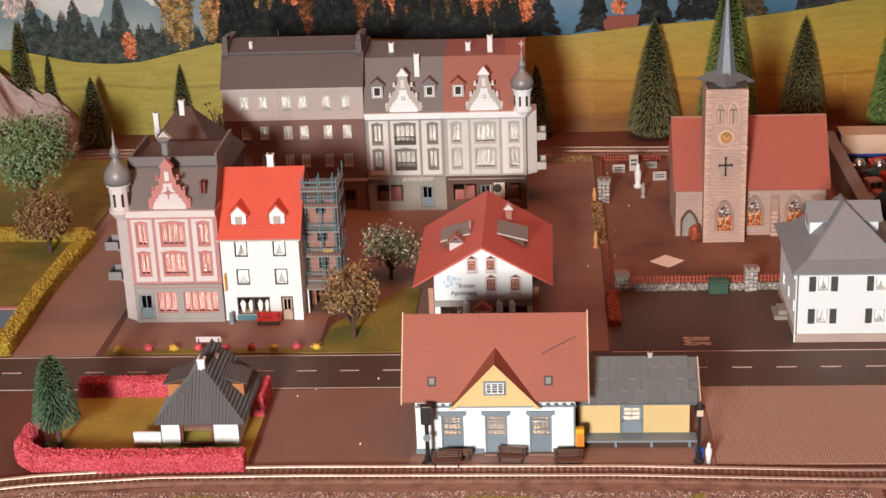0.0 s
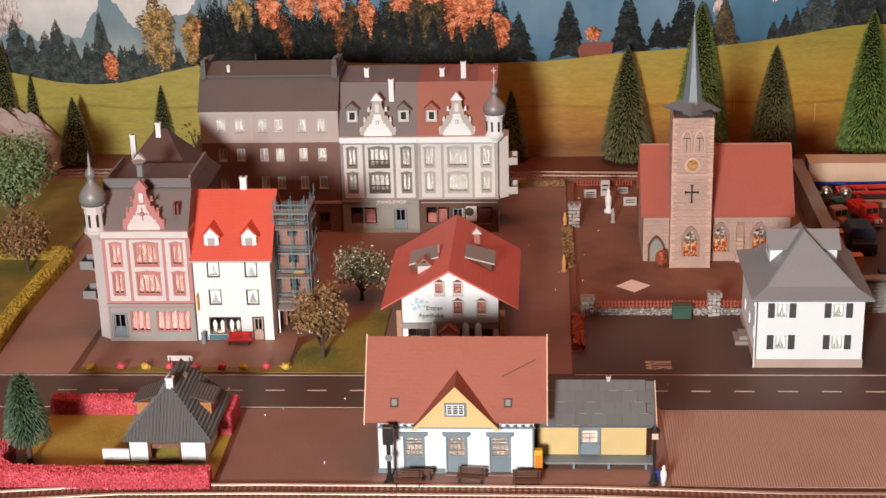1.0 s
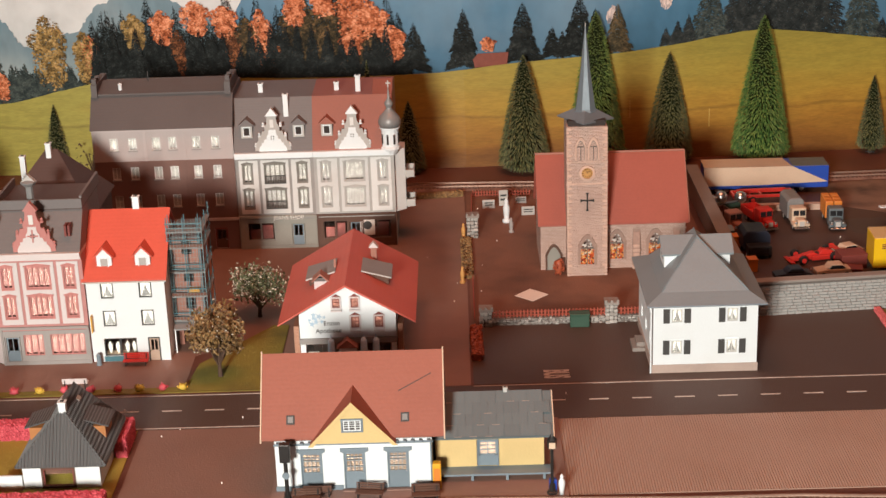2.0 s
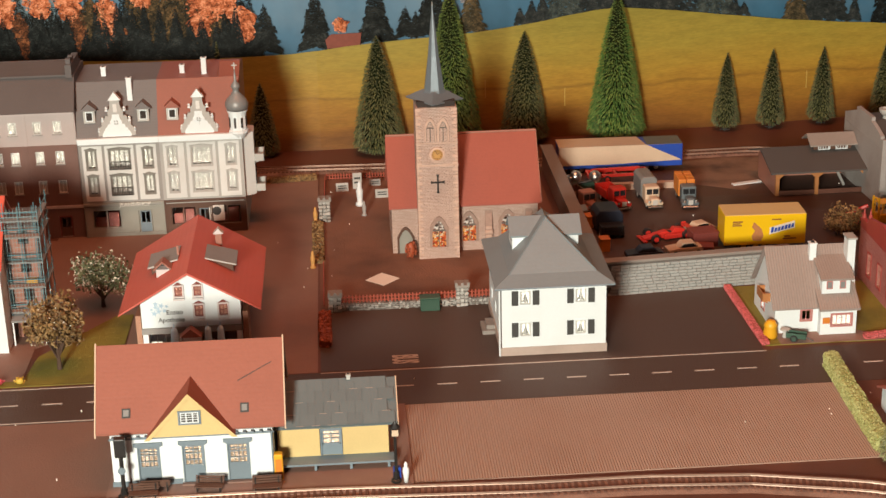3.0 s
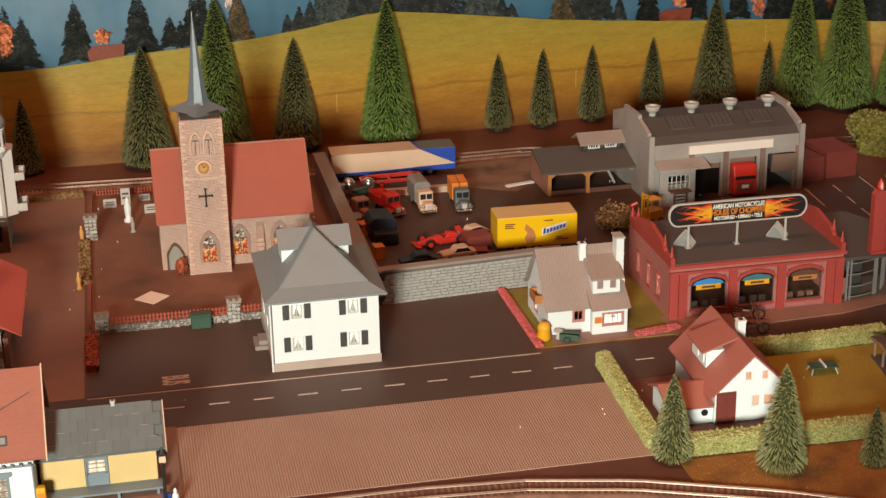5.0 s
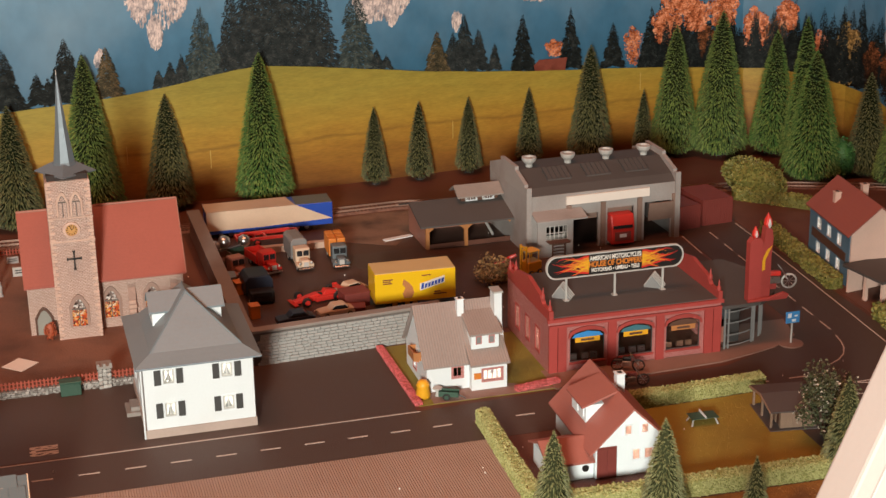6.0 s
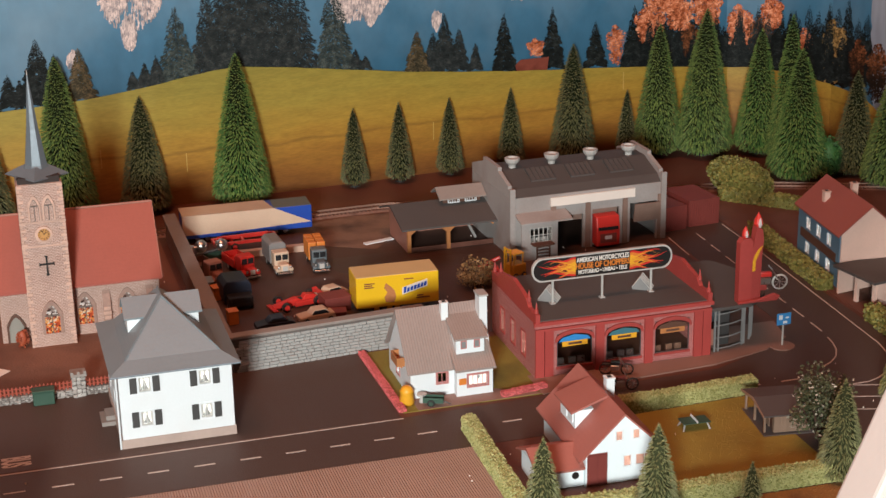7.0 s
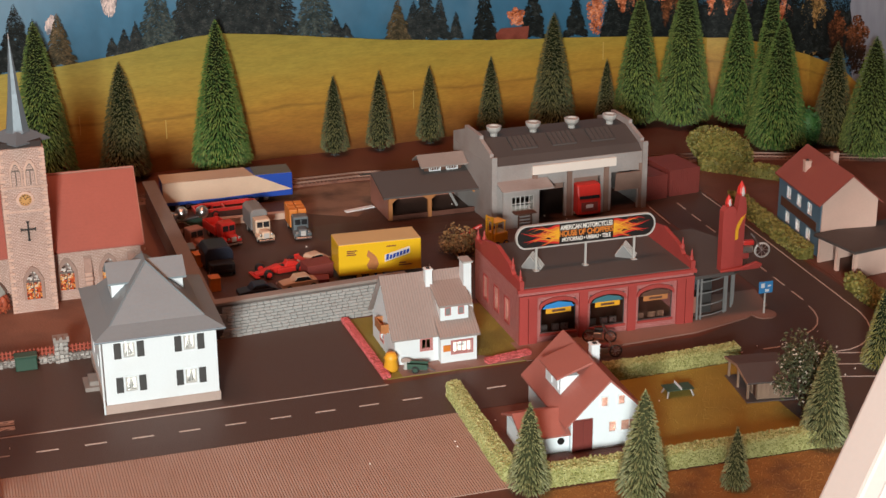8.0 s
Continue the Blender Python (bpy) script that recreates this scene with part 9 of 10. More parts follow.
grave(-16.8, 59.5, 1.8, 1.3)
grave(-14.6, 60.5, 1.3, 2.4)
grave(-11.2, 56, 1.9, 1.3)
grave(-12.0, 61.5, 1.6, 1.0, "greytrim")

g = thing("paper_sheet", -12.3, 24.5, 0.05, 47, "square of off-white paper on the churchyard ground", "paper")
part("sheet", boxes((-1.5, 1.5, -1.5, 1.5, 0, 0.05)), "paper", g)
letters(bpy.data.objects["road_main"], "BUS", "line", 3.9, -12.0, 0.45, 0.06, rx=0, rz=-90, depth=0.01, label="white painted road letters", squeeze=0.34, bold=0.12)
g = thing("green_bin", -8.2, 13.6, 0.04, 0, "dark green metal box by the fence", "box")
part("body", bevelled(boxes((0, 2.3, 0, 1.2, 0, 1.5)), 0.08, 1), "green", g)
part("lid", bevelled(boxes((-0.08, 2.38, -0.1, 1.25, 1.5, 1.75)), 0.06, 1), "green", g)

# ---- station furniture ----


def lamp_post(x, y, h, label):
    p = thing("street_lamp", x, y, 0.25, 0, label, "street lamp", "platform lamps")
    part("base", lathe(bmesh.new(), [(0.5, -0.02), (0.5, 0.25), (0.3, 0.35), (0.26, 1.0), (0.16, 1.1)], 0, 0, 8), "black", p)
    part("pole", tube(bmesh.new(), (0, 0, 1.0), (0, 0, h - 1.4), 0.15), "black", p)
    ln = part("lantern", lathe(bmesh.new(), [(0.2, h - 1.5), (0.42, h - 1.3), (0.5, h - 0.45), (0.2, h - 0.1), (0.05, h + 0.15)], 0, 0, 6), "black", p)
    part("glass", boxes((-0.3, 0.3, -0.52, -0.44, h - 1.2, h - 0.6)), "beige", ln)


def clock_post(x, y):
    p = thing("signal_post", x, y, 0.25, 0, "black platform post with a boxed head", "post")
    part("base", lathe(bmesh.new(), [(0.6, -0.02), (0.6, 0.25), (0.35, 0.4), (0.3, 1.0)], 0, 0, 8), "black", p)
    part("pole", tube(bmesh.new(), (0, 0, 0.9), (0, 0, 4.4), 0.2), "black", p)
    part("head", bevelled(boxes((-0.5, 0.5, -0.4, 0.4, 4.3, 6.2)), 0.1, 2), "black", p)
    part("plate", tube(bmesh.new(), (0, -0.22, 2.9), (0, -0.3, 2.9), 0.36, seg=16), "bluegrey", p)


clock_post(-38.2, -27.7)
lamp_post(-12.9, -27.5, 6.2, "black platform lamp with a square lantern")


def bench(x, y, rz, mat="darkwood", w=2.7, z=0.25, group="platform benches"):
    b = thing("bench", x, y, z, rz, "small slatted %s bench" % {"darkwood": "brown wooden", "red": "red", "pinkwall": "pale pink"}[mat], "bench", group)
    for i in range(3):
        part("seat_slat", boxes((-w / 2, w / 2, -0.45 + i * 0.3, -0.2 + i * 0.3, 0.5, 0.58)), mat, b)
    for i in range(3):
        part("back_slat", boxes((-w / 2, w / 2, 0.48 + i * 0.05, 0.54 + i * 0.05, 0.62 + i * 0.22, 0.8 + i * 0.22)), mat, b)
    for s in (-1, 1):
        part("leg", boxes((s * w * 0.4 - 0.06, s * w * 0.4 + 0.06, -0.42, -0.3, -0.02, 0.5)), "black", b)
        part("leg", boxes((s * w * 0.4 - 0.06, s * w * 0.4 + 0.06, 0.4, 0.62, -0.02, 1.2)), "black", b)


bench(-36.4, -28.0, 0)
bench(-30.4, -27.2, -8)
bench(-25.0, -27.9, 2)
bench(-35.4, -26.4, 180)
bench(-25.0, -26.5, 180)
bench(-58.9, 6.4, 0, "red", 2.9, 0.05, "street benches")
bench(-64.6, 0.6, 180, "pinkwall", 2.8, 0.1, "street benches")
g = thing("parcel_locker", -23.9, -25.6, 0.25, 0, "orange-yellow rounded platform locker", "locker")
part("body", bevelled(boxes((-0.42, 0.42, -0.4, 0.4, -0.01, 2.7)), 0.15, 3), "amber", g)
part("door", boxes((-0.3, 0.3, -0.44, -0.401, 0.3, 2.2)), "orange", g)
g = thing("figurine", -12.0, -27.7, 0.25, 0, "white and blue painted figurine on the platform", "figurine")
part("body", lathe(bmesh.new(), [(0.2, -0.01), (0.26, 0.6), (0.34, 1.1), (0.3, 1.5), (0.14, 1.7), (0.2, 1.9), (0.05, 2.15)], 0, 0, 10), "white", g, smooth=True)
g = thing("luggage", -12.8, -27.0, 0.25, 10, "small blue box by the lamp", "box")
part("body", bevelled(boxes((-0.35, 0.35, -0.3, 0.3, 0, 1.3)), 0.08, 2), "royal", g)
g = thing("water_pump", -63.2, 6.6, 0.05, 0, "small blue-grey street pump", "pump")
part("body", lathe(bmesh.new(), [(0.35, 0), (0.3, 0.2), (0.25, 1.1), (0.32, 1.2), (0.05, 1.5)], 0, 0, 10), "bluegrey", g)

# ---- scaffolded house ----


def scaffold_house():
    h = thing("scaffolded_house", -54.6, 12.0, 0, 0, "narrow brick house behind teal scaffolding", "house")
    w, d, top = 3.2, 6.0, 13.4
    wins = [(1.7, z, 1.2, 1.6) for z in (4.6, 8.0, 11.4)]
    at = shell(h, w, d, top, "rosebrown", {"f": holes_of(wins) + [(0.5, 2.9, 0.0, 2.6)], "r": [(1.5, 2.7, z, z + 1.6) for z in (4.6, 8.0, 11.4)]})
    town_windows(h, at, "f", wins, "darkgrey", nx=2, nz=1)
    part("roof", boxes((-0.1, w + 0.1, -0.1, d + 0.1, top, top + 0.3)), "slate", h)
    part("awning", prism(bmesh.new(), [(-2.6, 2.9), (0, 3.5), (0, 3.7), (-2.6, 3.1)], "x", -0.2, w + 0.4), "midgrey", h)
    for x in (-0.1, w + 0.2):
        part("post", boxes((x, x + 0.15, -2.5, -2.35, 0, 2.95)), "white", h)
    s = part("scaffold", boxes((-0.3, w + 0.75, -1.7, -1.62, 2.9, 3.05)), "teal", h, "teal tube scaffold")
    for x, y, z0 in [(x, y, 2.9) for x in (-0.2, 1.7, w + 0.1) for y in (-1.5, -0.3)] + [(w + 0.6, y, 0.0) for y in (-1.5, 1.2, 4.2)]:
        part("standard", boxes((x, x + 0.09, y, y + 0.09, z0, 16.4)), "teal", s)
    for z in (3.6, 6.6, 9.6, 12.6, 14.6):
        part("deck", boxes((-0.3, w + 0.75, -1.6, -0.2, z, z + 0.14), (w + 0.12, w + 0.75, -0.19, 4.6, z, z + 0.14)), "midgrey", s)
        part("guard_rail", boxes((-0.3, w + 0.75, -1.6, -1.5, z + 1.0, z + 1.12), (w + 0.68, w + 0.76, -1.49, 4.6, z + 1.0, z + 1.12), (-0.3, w + 0.75, -1.6, -1.52, z + 0.5, z + 0.6)), "teal", s)
    wires = bmesh.new()
    for i in range(12):
        box(wires, -0.2 + i * 0.37, -0.17 + i * 0.37, -1.66, -1.63, 3.7, 16.2)
    for i in range(21):
        box(wires, -0.25, w + 0.7, -1.69, -1.661, 3.8 + i * 0.6, 3.83 + i * 0.6)
    part("wire_netting", wires, "netting", s, "fine grey-blue netting")
    for z in (3.74, 6.74, 12.74):
        part("toe_board", boxes((-0.25, w + 0.7, -1.62, -1.605, z, z + 0.45)), "rust", s)
    part("crate", boxes((1.8, 3.0, -1.2, -0.5, 6.75, 7.5)), "amber", h)


scaffold_house()

# ---- pool, garden things ----
pool = thing("garden_pool", -95.5, 4.6, 0, 0, "small garden pool with pink tiled rim", "pool")
part("rim", boxes((0, 7.2, 0, 0.7, 0, 0.3), (0, 7.2, 6.6, 7.3, 0, 0.3), (0, 0.7, 0.71, 6.59, 0, 0.3), (6.5, 7.2, 0.71, 6.59, 0, 0.3)), "pinktrim", pool)
part("water", boxes((0.71, 6.49, 0.71, 6.59, 0, 0.16)), "blue", pool)
tt = thing("tennis_table", 56.9, -14.0, 0.1, -3, "dark green table-tennis table on the lawn", "table")
part("tabletop", boxes((-1.5, 1.5, -0.85, 0.85, 0.75, 0.83)), "green", tt)
part("net", boxes((-0.04, 0.04, -1.0, 1.0, 0.85, 1.1)), "white", tt)
for x in (-1.3, 1.3):
    for y in (-0.6, 0.6):
        part("leg", tube(bmesh.new(), (x * 1.12, y * 1.35, -0.02), (x * 0.9, y * 0.7, 0.76), 0.1, 0.1, 6), "palegrey", tt, "splayed pale leg")


def road_sign():
    s = thing("road_sign", 75.8, 2.7, 0.15, 0, "blue square road sign on a grey pole", "road sign")
    part("pole", tube(bmesh.new(), (0, 0, -0.02), (0, 0, 3.0), 0.12), "palegrey", s)
    p = part("plate", bevelled(boxes((-0.9, 0.9, -0.16, -0.06, 2.6, 4.05)), 0.04, 1), "signblue", s)
    part("mark", boxes((-0.65, -0.2, -0.2, -0.161, 3.3, 3.85), (0.2, 0.6, -0.2, -0.161, 3.4, 3.6), (-0.1, 0.4, -0.2, -0.161, 2.8, 3.1)), "white", p)
    part("kerb_island", lathe(bmesh.new(), [(1.5, -0.16), (1.5, 0.02), (1.35, 0.06), (0.2, 0.07)], 0, 0, 18), "paving", s)


road_sign()

# ---- vehicles ----


def wheel(parent, x, y, r, w=0.35, rim="palegrey", axis="x"):
    """A tyre with its rim; axis: the axle's direction."""
    q = pose(0, 0, 0, 0, 90, 0) if axis == "x" else pose(0, 0, 0, 90, 0, 0)
    t = place("wheel", cached(("tyre", r, w), lambda: lathe(bmesh.new(), [(r * 0.6, -w / 2), (r * 0.92, -w / 2), (r, -w / 3), (r, w / 3), (r * 0.92, w / 2), (r * 0.6, w / 2)], 0, 0, 16), "black"), parent, m=pose(x * CM, y * CM, r * CM) @ q)
    place("rim", cached(("rim", r, w, rim), lambda: lathe(bmesh.new(), [(r * 0.58, -w / 2 - 0.02), (r * 0.5, -w / 4), (r * 0.5, w / 4), (r * 0.58, w / 2 + 0.02)], 0, 0, 14), rim), t)


def old_truck(x, y, rz, cab, body, kind, label):
    """A bonnet lorry seen from the front: rounded bonnet, cab, wings, and a bed or a tilt."""
    t = thing("toy_lorry", x, y, 0.05, rz, label, "lorry", "toy lorries")
    t.scale = (0.82, 0.82, 0.82)
    part("chassis", boxes((-0.9, 0.9, 0.2, 9.0, 0.55, 0.8)), "black", t)
    part("bonnet", bevelled(boxes((-0.75, 0.75, 0.0, 2.0, 0.8, 2.0)), 0.3, 3), cab, t)
    part("grille", boxes((-0.4, 0.4, -0.06, 0.02, 0.95, 1.75)), "palegrey", t)
    part("bumper", bevelled(boxes((-1.3, 1.3, -0.3, -0.08, 0.5, 0.78)), 0.06, 1), "chrome", t)
    c = part("cab", bevelled(boxes((-1.25, 1.25, 1.9, 4.0, 0.8, 3.5)), 0.28, 3), cab, t)
    part("windscreen", boxes((-1.0, -0.08, 1.84, 1.95, 2.2, 3.1), (0.08, 1.0, 1.84, 1.95, 2.2, 3.1)), "glass_dark", c)
    for s in (-1, 1):
        part("wing", bevelled(boxes((s * 1.05 - 0.4, s * 1.05 + 0.4, 0.1, 2.1, 0.75, 1.35)), 0.25, 3), cab, t)
        part("headlight", lathe(bmesh.new(), [(0.2, 0), (0.24, 0.1), (0.1, 0.18)], 0, 0, 10), "chrome", t, m=pose(s * 0.95 * CM, 0.1 * CM, 1.5 * CM, 90, 0, 0))
        wheel(t, s * 1.1, 1.1, 0.62)
        wheel(t, s * 1.1, 7.0, 0.62)
    if kind == "tilt":
        part("tilt", bevelled(prism(bmesh.new(), [(-1.4, 1.0), (1.4, 1.0), (1.4, 4.0), (0.9, 4.5), (-0.9, 4.5), (-1.4, 4.0)], "y", 4.2, 9.4), 0.12, 1), body, t, "rounded canvas tilt")
    elif kind == "bed":
        part("bed", boxes((-1.4, 1.4, 4.2, 9.2, 1.0, 1.3), (-1.4, -1.25, 4.2, 9.2, 1.3, 2.4), (1.25, 1.4, 4.2, 9.2, 1.3, 2.4), (-1.25, 1.25, 9.05, 9.2, 1.3, 2.4), (-1.25, 1.25, 4.2, 4.35, 1.3, 3.0)), body, t)
    else:
        for i in range(3):
            part("load", bevelled(boxes((-1.4, -0.05, 4.3 + i * 1.65, 5.8 + i * 1.65, 1.0, 4.0), (0.05, 1.4, 4.3 + i * 1.65, 5.8 + i * 1.65, 1.0, 4.0)), 0.15, 2), body, t)
    return t


M["glass_dark"] = surface("dark_glass", (0.02, 0.022, 0.025), 0.12, 0.05, 200, 40, 0.0)
old_truck(25.9, 45.2, 4, "beige", "midgrey", "tilt", "beige toy lorry with a grey canvas tilt")
old_truck(30.7, 44.6, -2, "slatepaint", "orange", "load", "blue-grey toy lorry with an orange load")
old_truck(21.6, 45.2, 14, "red", "red", "bed", "red toy lorry with an open bed")
old_truck(17.4, 44.4, 18, "rosebrown", "darkwood", "bed", "rosy brown toy lorry without load")


def yellow_trailer():
    t = thing("box_trailer", 31.3, 27.8, 0.05, -2, "bright yellow box trailer with painted advertising", "trailer")
    w, d = 10.4, 4.4
    b = part("body", bevelled(boxes((0, w, 0, d, 1.0, 5.0)), 0.08, 1), "trailer", t)
    part("roof", boxes((0.05, w - 0.05, 0.05, d - 0.05, 5.0, 5.06)), "yellow", t)
    part("chassis", boxes((0.4, w - 0.4, 0.8, d - 0.8, 0.8, 1.2)), "black", t)
    part("advert", prism(bmesh.new(), [(5.75, 2.35), (8.95, 3.2), (8.95, 4.15), (5.75, 3.3)], "y", -0.05, -0.01), "paper", b, "white slanted advert panel")
    for i in range(7):
        x0 = 5.9 + i * 0.43
        z0 = 2.55 + (x0 - 5.9) * 0.265
        part("advert_block", prism(bmesh.new(), [(x0, z0), (x0 + 0.32, z0 + 0.085), (x0 + 0.4, z0 + (0.85 if i == 0 else 0.62)), (x0 + 0.08, z0 + (0.78 if i == 0 else 0.55))], "y", -0.08, -0.055), "royal", b)
    for x0, x1, z in ((1.0, 2.3, 4.1), (1.0, 2.0, 3.85), (1.0, 2.2, 3.6), (6.0, 7.2, 4.3), (7.6, 8.4, 2.0), (7.5, 9.2, 1.7)):
        part("text_bar", boxes((x0, x1, -0.04, -0.01, z, z + 0.14)), "oxide", b)
    part("emblem", prism(bmesh.new(), [(3.7, 1.6), (4.7, 1.5), (5.0, 2.2), (4.8, 3.0), (4.4, 3.5), (3.7, 4.1), (3.5, 3.4), (3.9, 2.9), (3.5, 2.2)], "y", -0.04, -0.01), "wood", b, "plain brown emblem patch")
    for x in (2.6, 4.2, 5.2):
        wheel(t, x, 0.7, 0.6, 0.4, "amber", "y")
        wheel(t, x, d - 0.7, 0.6, 0.4, "amber", "y")


yellow_trailer()


def long_trailer():
    t = thing("long_trailer", 15.0, 62.4, 0.05, -1, "long blue lorry trailer under a cream tarpaulin", "trailer")
    t.scale = (1.0, 0.9, 0.9)
    b = part("body", bevelled(boxes((0, 18.2, 0, 4.6, 0.9, 4.6)), 0.08, 1), "royal", t)
    part("tarpaulin", prism(bmesh.new(), [(-0.05, 1.5), (8, 1.5), (18.1, 1.9), (12.8, 4.66), (-0.05, 4.66)], "y", -0.06, -0.01), "beige", b, "cream tarpaulin side")
    part("tarpaulin_top", prism(bmesh.new(), [(-0.05, -0.06), (12.8, -0.06), (12.0, 4.65), (-0.05, 4.65)], "z", 4.61, 4.67), "beige", b)
    part("roof", boxes((12.9, 18.15, 0.05, 4.55, 4.6, 4.65)), "slatepaint", b)
    part("chassis", boxes((0.5, 17.5, 0.9, 3.7, 0.7, 1.2)), "black", t)
    for x in (2, 3.4, 13, 14.4):
        wheel(t, x, 0.7, 0.6, 0.4, "palegrey", "y")
        wheel(t, x, 3.9, 0.6, 0.4, "palegrey", "y")


long_trailer()


def low_loader():
    t = thing("low_loader", 18.6, 57.6, 0.05, 3, "red low-loader trailer with an open frame", "trailer")
    part("frame", boxes((0, 9, 0, 0.3, 0.9, 1.3), (0, 9, 2.4, 2.7, 0.9, 1.3), (0, 0.3, 0.31, 2.39, 0.9, 1.3), (4, 4.3, 0.31, 2.39, 0.9, 1.3), (8.7, 9, 0.31, 2.39, 0.9, 1.3), (7.2, 7.5, 0, 0.3, 1.31, 2.2), (0.4, 7.5, 0.02, 0.28, 2.0, 2.25)), "red", t)
    for x in (1.2, 2.8, 7.8):
        wheel(t, x, 0.1, 0.55, 0.35, "red", "y")
        wheel(t, x, 2.6, 0.55, 0.35, "red", "y")
    k2 = thing("yard_kerb", 16.2, 54.6, 0, -1, "low pale kerb beam in the lorry yard", "kerb")
    part("beam", boxes((0, 16, 0, 1.0, 0, 0.9)), "tan", k2)


low_loader()


def racing_car():
    c = thing("toy_racing_car", 25.2, 34.2, 0.05, 12, "red toy racing car with large black tyres", "racing car")
    c.scale = (0.8, 0.8, 0.8)
    part("body", bevelled(prism(bmesh.new(), [(-4.2, 0.3), (-4.2, 0.7), (-1.2, 1.3), (-0.2, 1.5), (0.6, 1.0), (1.2, 1.9), (2.6, 1.6), (3.4, 1.2), (3.4, 0.3)], "y", -0.6, 0.6), 0.12, 2), "red", c)
    part("sidepod", bevelled(boxes((-0.8, 2.4, -1.3, -0.62, 0.3, 1.1)), 0.12, 2), "red", c)
    part("sidepod", bevelled(boxes((-0.8, 2.4, 0.62, 1.3, 0.3, 1.1)), 0.12, 2), "red", c)
    part("front_wing", boxes((-4.6, -3.9, -1.7, 1.7, 0.3, 0.45)), "red", c)
    part("rear_wing", boxes((3.2, 4.0, -1.4, 1.4, 1.7, 1.85), (3.2, 4.0, -1.45, -1.35, 1.0, 2.0), (3.2, 4.0, 1.35, 1.45, 1.0, 2.0)), "red", c)
    part("seat", boxes((-0.1, 0.7, -0.35, 0.35, 1.0, 1.3)), "black", c)
    for x, r in ((-2.6, 0.75), (2.9, 0.85)):
        for s in (-1, 1):
            wheel(c, x, s * 1.75, r, 0.7, "red", "y")


racing_car()


def small_car(x, y, rz, mat, label, z=0.05):
    c = thing("toy_car", x, y, z, rz, label, "car", "toy cars")
    part("body", bevelled(prism(bmesh.new(), [(-2.4, 0.35), (-2.4, 0.95), (-1.2, 1.1), (1.9, 1.1), (2.4, 0.9), (2.4, 0.35)], "y", -0.95, 0.95), 0.14, 2), mat, c)
    k2 = part("cabin", bevelled(prism(bmesh.new(), [(-1.1, 1.05), (-0.5, 1.7), (1.0, 1.7), (1.7, 1.05)], "y", -0.8, 0.8), 0.12, 2), mat, c)
    part("side_glass", prism(bmesh.new(), [(-0.8, 1.12), (-0.4, 1.6), (0.9, 1.6), (1.35, 1.12)], "y", -0.83, -0.805), "glass_dark", k2)
    for xx in (-1.5, 1.5):
        for s in (-1, 1):
            wheel(c, xx, s * 0.85, 0.38, 0.25, "palegrey", "y")


small_car(26.4, 28.4, 6, "beige", "cream toy car close to the stone wall")
small_car(21.0, 27.4, 4, "navy", "dark blue toy car close to the stone wall")
small_car(29.6, 35.2, 20, "beige", "pale toy car beside the red racing car")


def crate(x, y, w, d, h, rz, mat, label, name="crate"):
    c = thing(name, x, y, 0.05, rz, label, name.replace("_", " "), "yard crates")
    part("body", bevelled(boxes((-w / 2, w / 2, -d / 2, d / 2, 0, h)), 0.06, 1), mat, c)
    part("lid", boxes((-w / 2 - 0.05, w / 2 + 0.05, -d / 2 - 0.05, d / 2 + 0.05, h, h + 0.12)), mat, c)


crate(29.4, 31.6, 3.4, 2.6, 1.8, 8, "oxide", "dark red crate in the lorry yard")
crate(28.6, 28.6, 3.0, 1.8, 0.9, -10, "oxide", "flat dark red crate in the lorry yard")
crate(14.9, 42.0, 1.9, 2.4, 1.9, 0, "greyroof", "grey-green crate at the yard's edge")
crate(16.2, 40.0, 1.6, 1.6, 1.6, 10, "orange", "orange crate at the yard's edge")
crate(16.5, 31.0, 1.2, 1.5, 1.6, 5, "orange", "small orange crate near the wall")


def tank_wreck():
    t = thing("scrap_heap", 15.8, 55.0, 0.05, 0, "heap of chrome tanks and green scrap parts", "scrap")
    for x, y, z, r in ((-0.8, 0, 1.6, 0.8), (0.6, 0.4, 2.0, 0.9), (3.4, 0.6, 1.8, 0.9)):
        bm = bmesh.new()
        bmesh.ops.create_uvsphere(bm, u_segments=16, v_segments=10, radius=r)
        part("tank", bm, "chrome", t, x=x, y=y, z=z, smooth=True)
    part("frame", boxes((-1.8, 4.4, -0.3, 1.2, 0, 0.8), (0.2, 3.2, -0.6, -0.31, 0.2, 1.4)), "green", t)
    part("pipe", tube(bmesh.new(), (-1.4, -0.5, 0.9), (2.8, -0.5, 1.6), 0.2, seg=8), "darkgrey", t)


tank_wreck()


def dark_lorry():
    t = thing("toy_lorry", 18.2, 36.0, 0.05, 3, "dark navy toy lorry with a rounded tilt", "lorry", "toy lorries")
    t.scale = (0.82, 0.82, 0.82)
    part("tilt", bevelled(prism(bmesh.new(), [(-2.2, 0.9), (2.2, 0.9), (2.2, 3.2), (1.6, 4.0), (-1.6, 4.0), (-2.2, 3.2)], "y", 0.8, 5.6), 0.2, 2), "navy", t)
    part("cab", bevelled(boxes((-1.9, 1.9, -1.6, 0.7, 0.6, 2.2)), 0.25, 2), "black", t)
    part("windscreen", boxes((-1.4, 1.4, -1.65, -1.58, 1.3, 2.0)), "glass_dark", t)
    for s in (-1, 1):
        wheel(t, s * 1.8, -0.6, 0.55)
        wheel(t, s * 1.8, 4.0, 0.55)


dark_lorry()


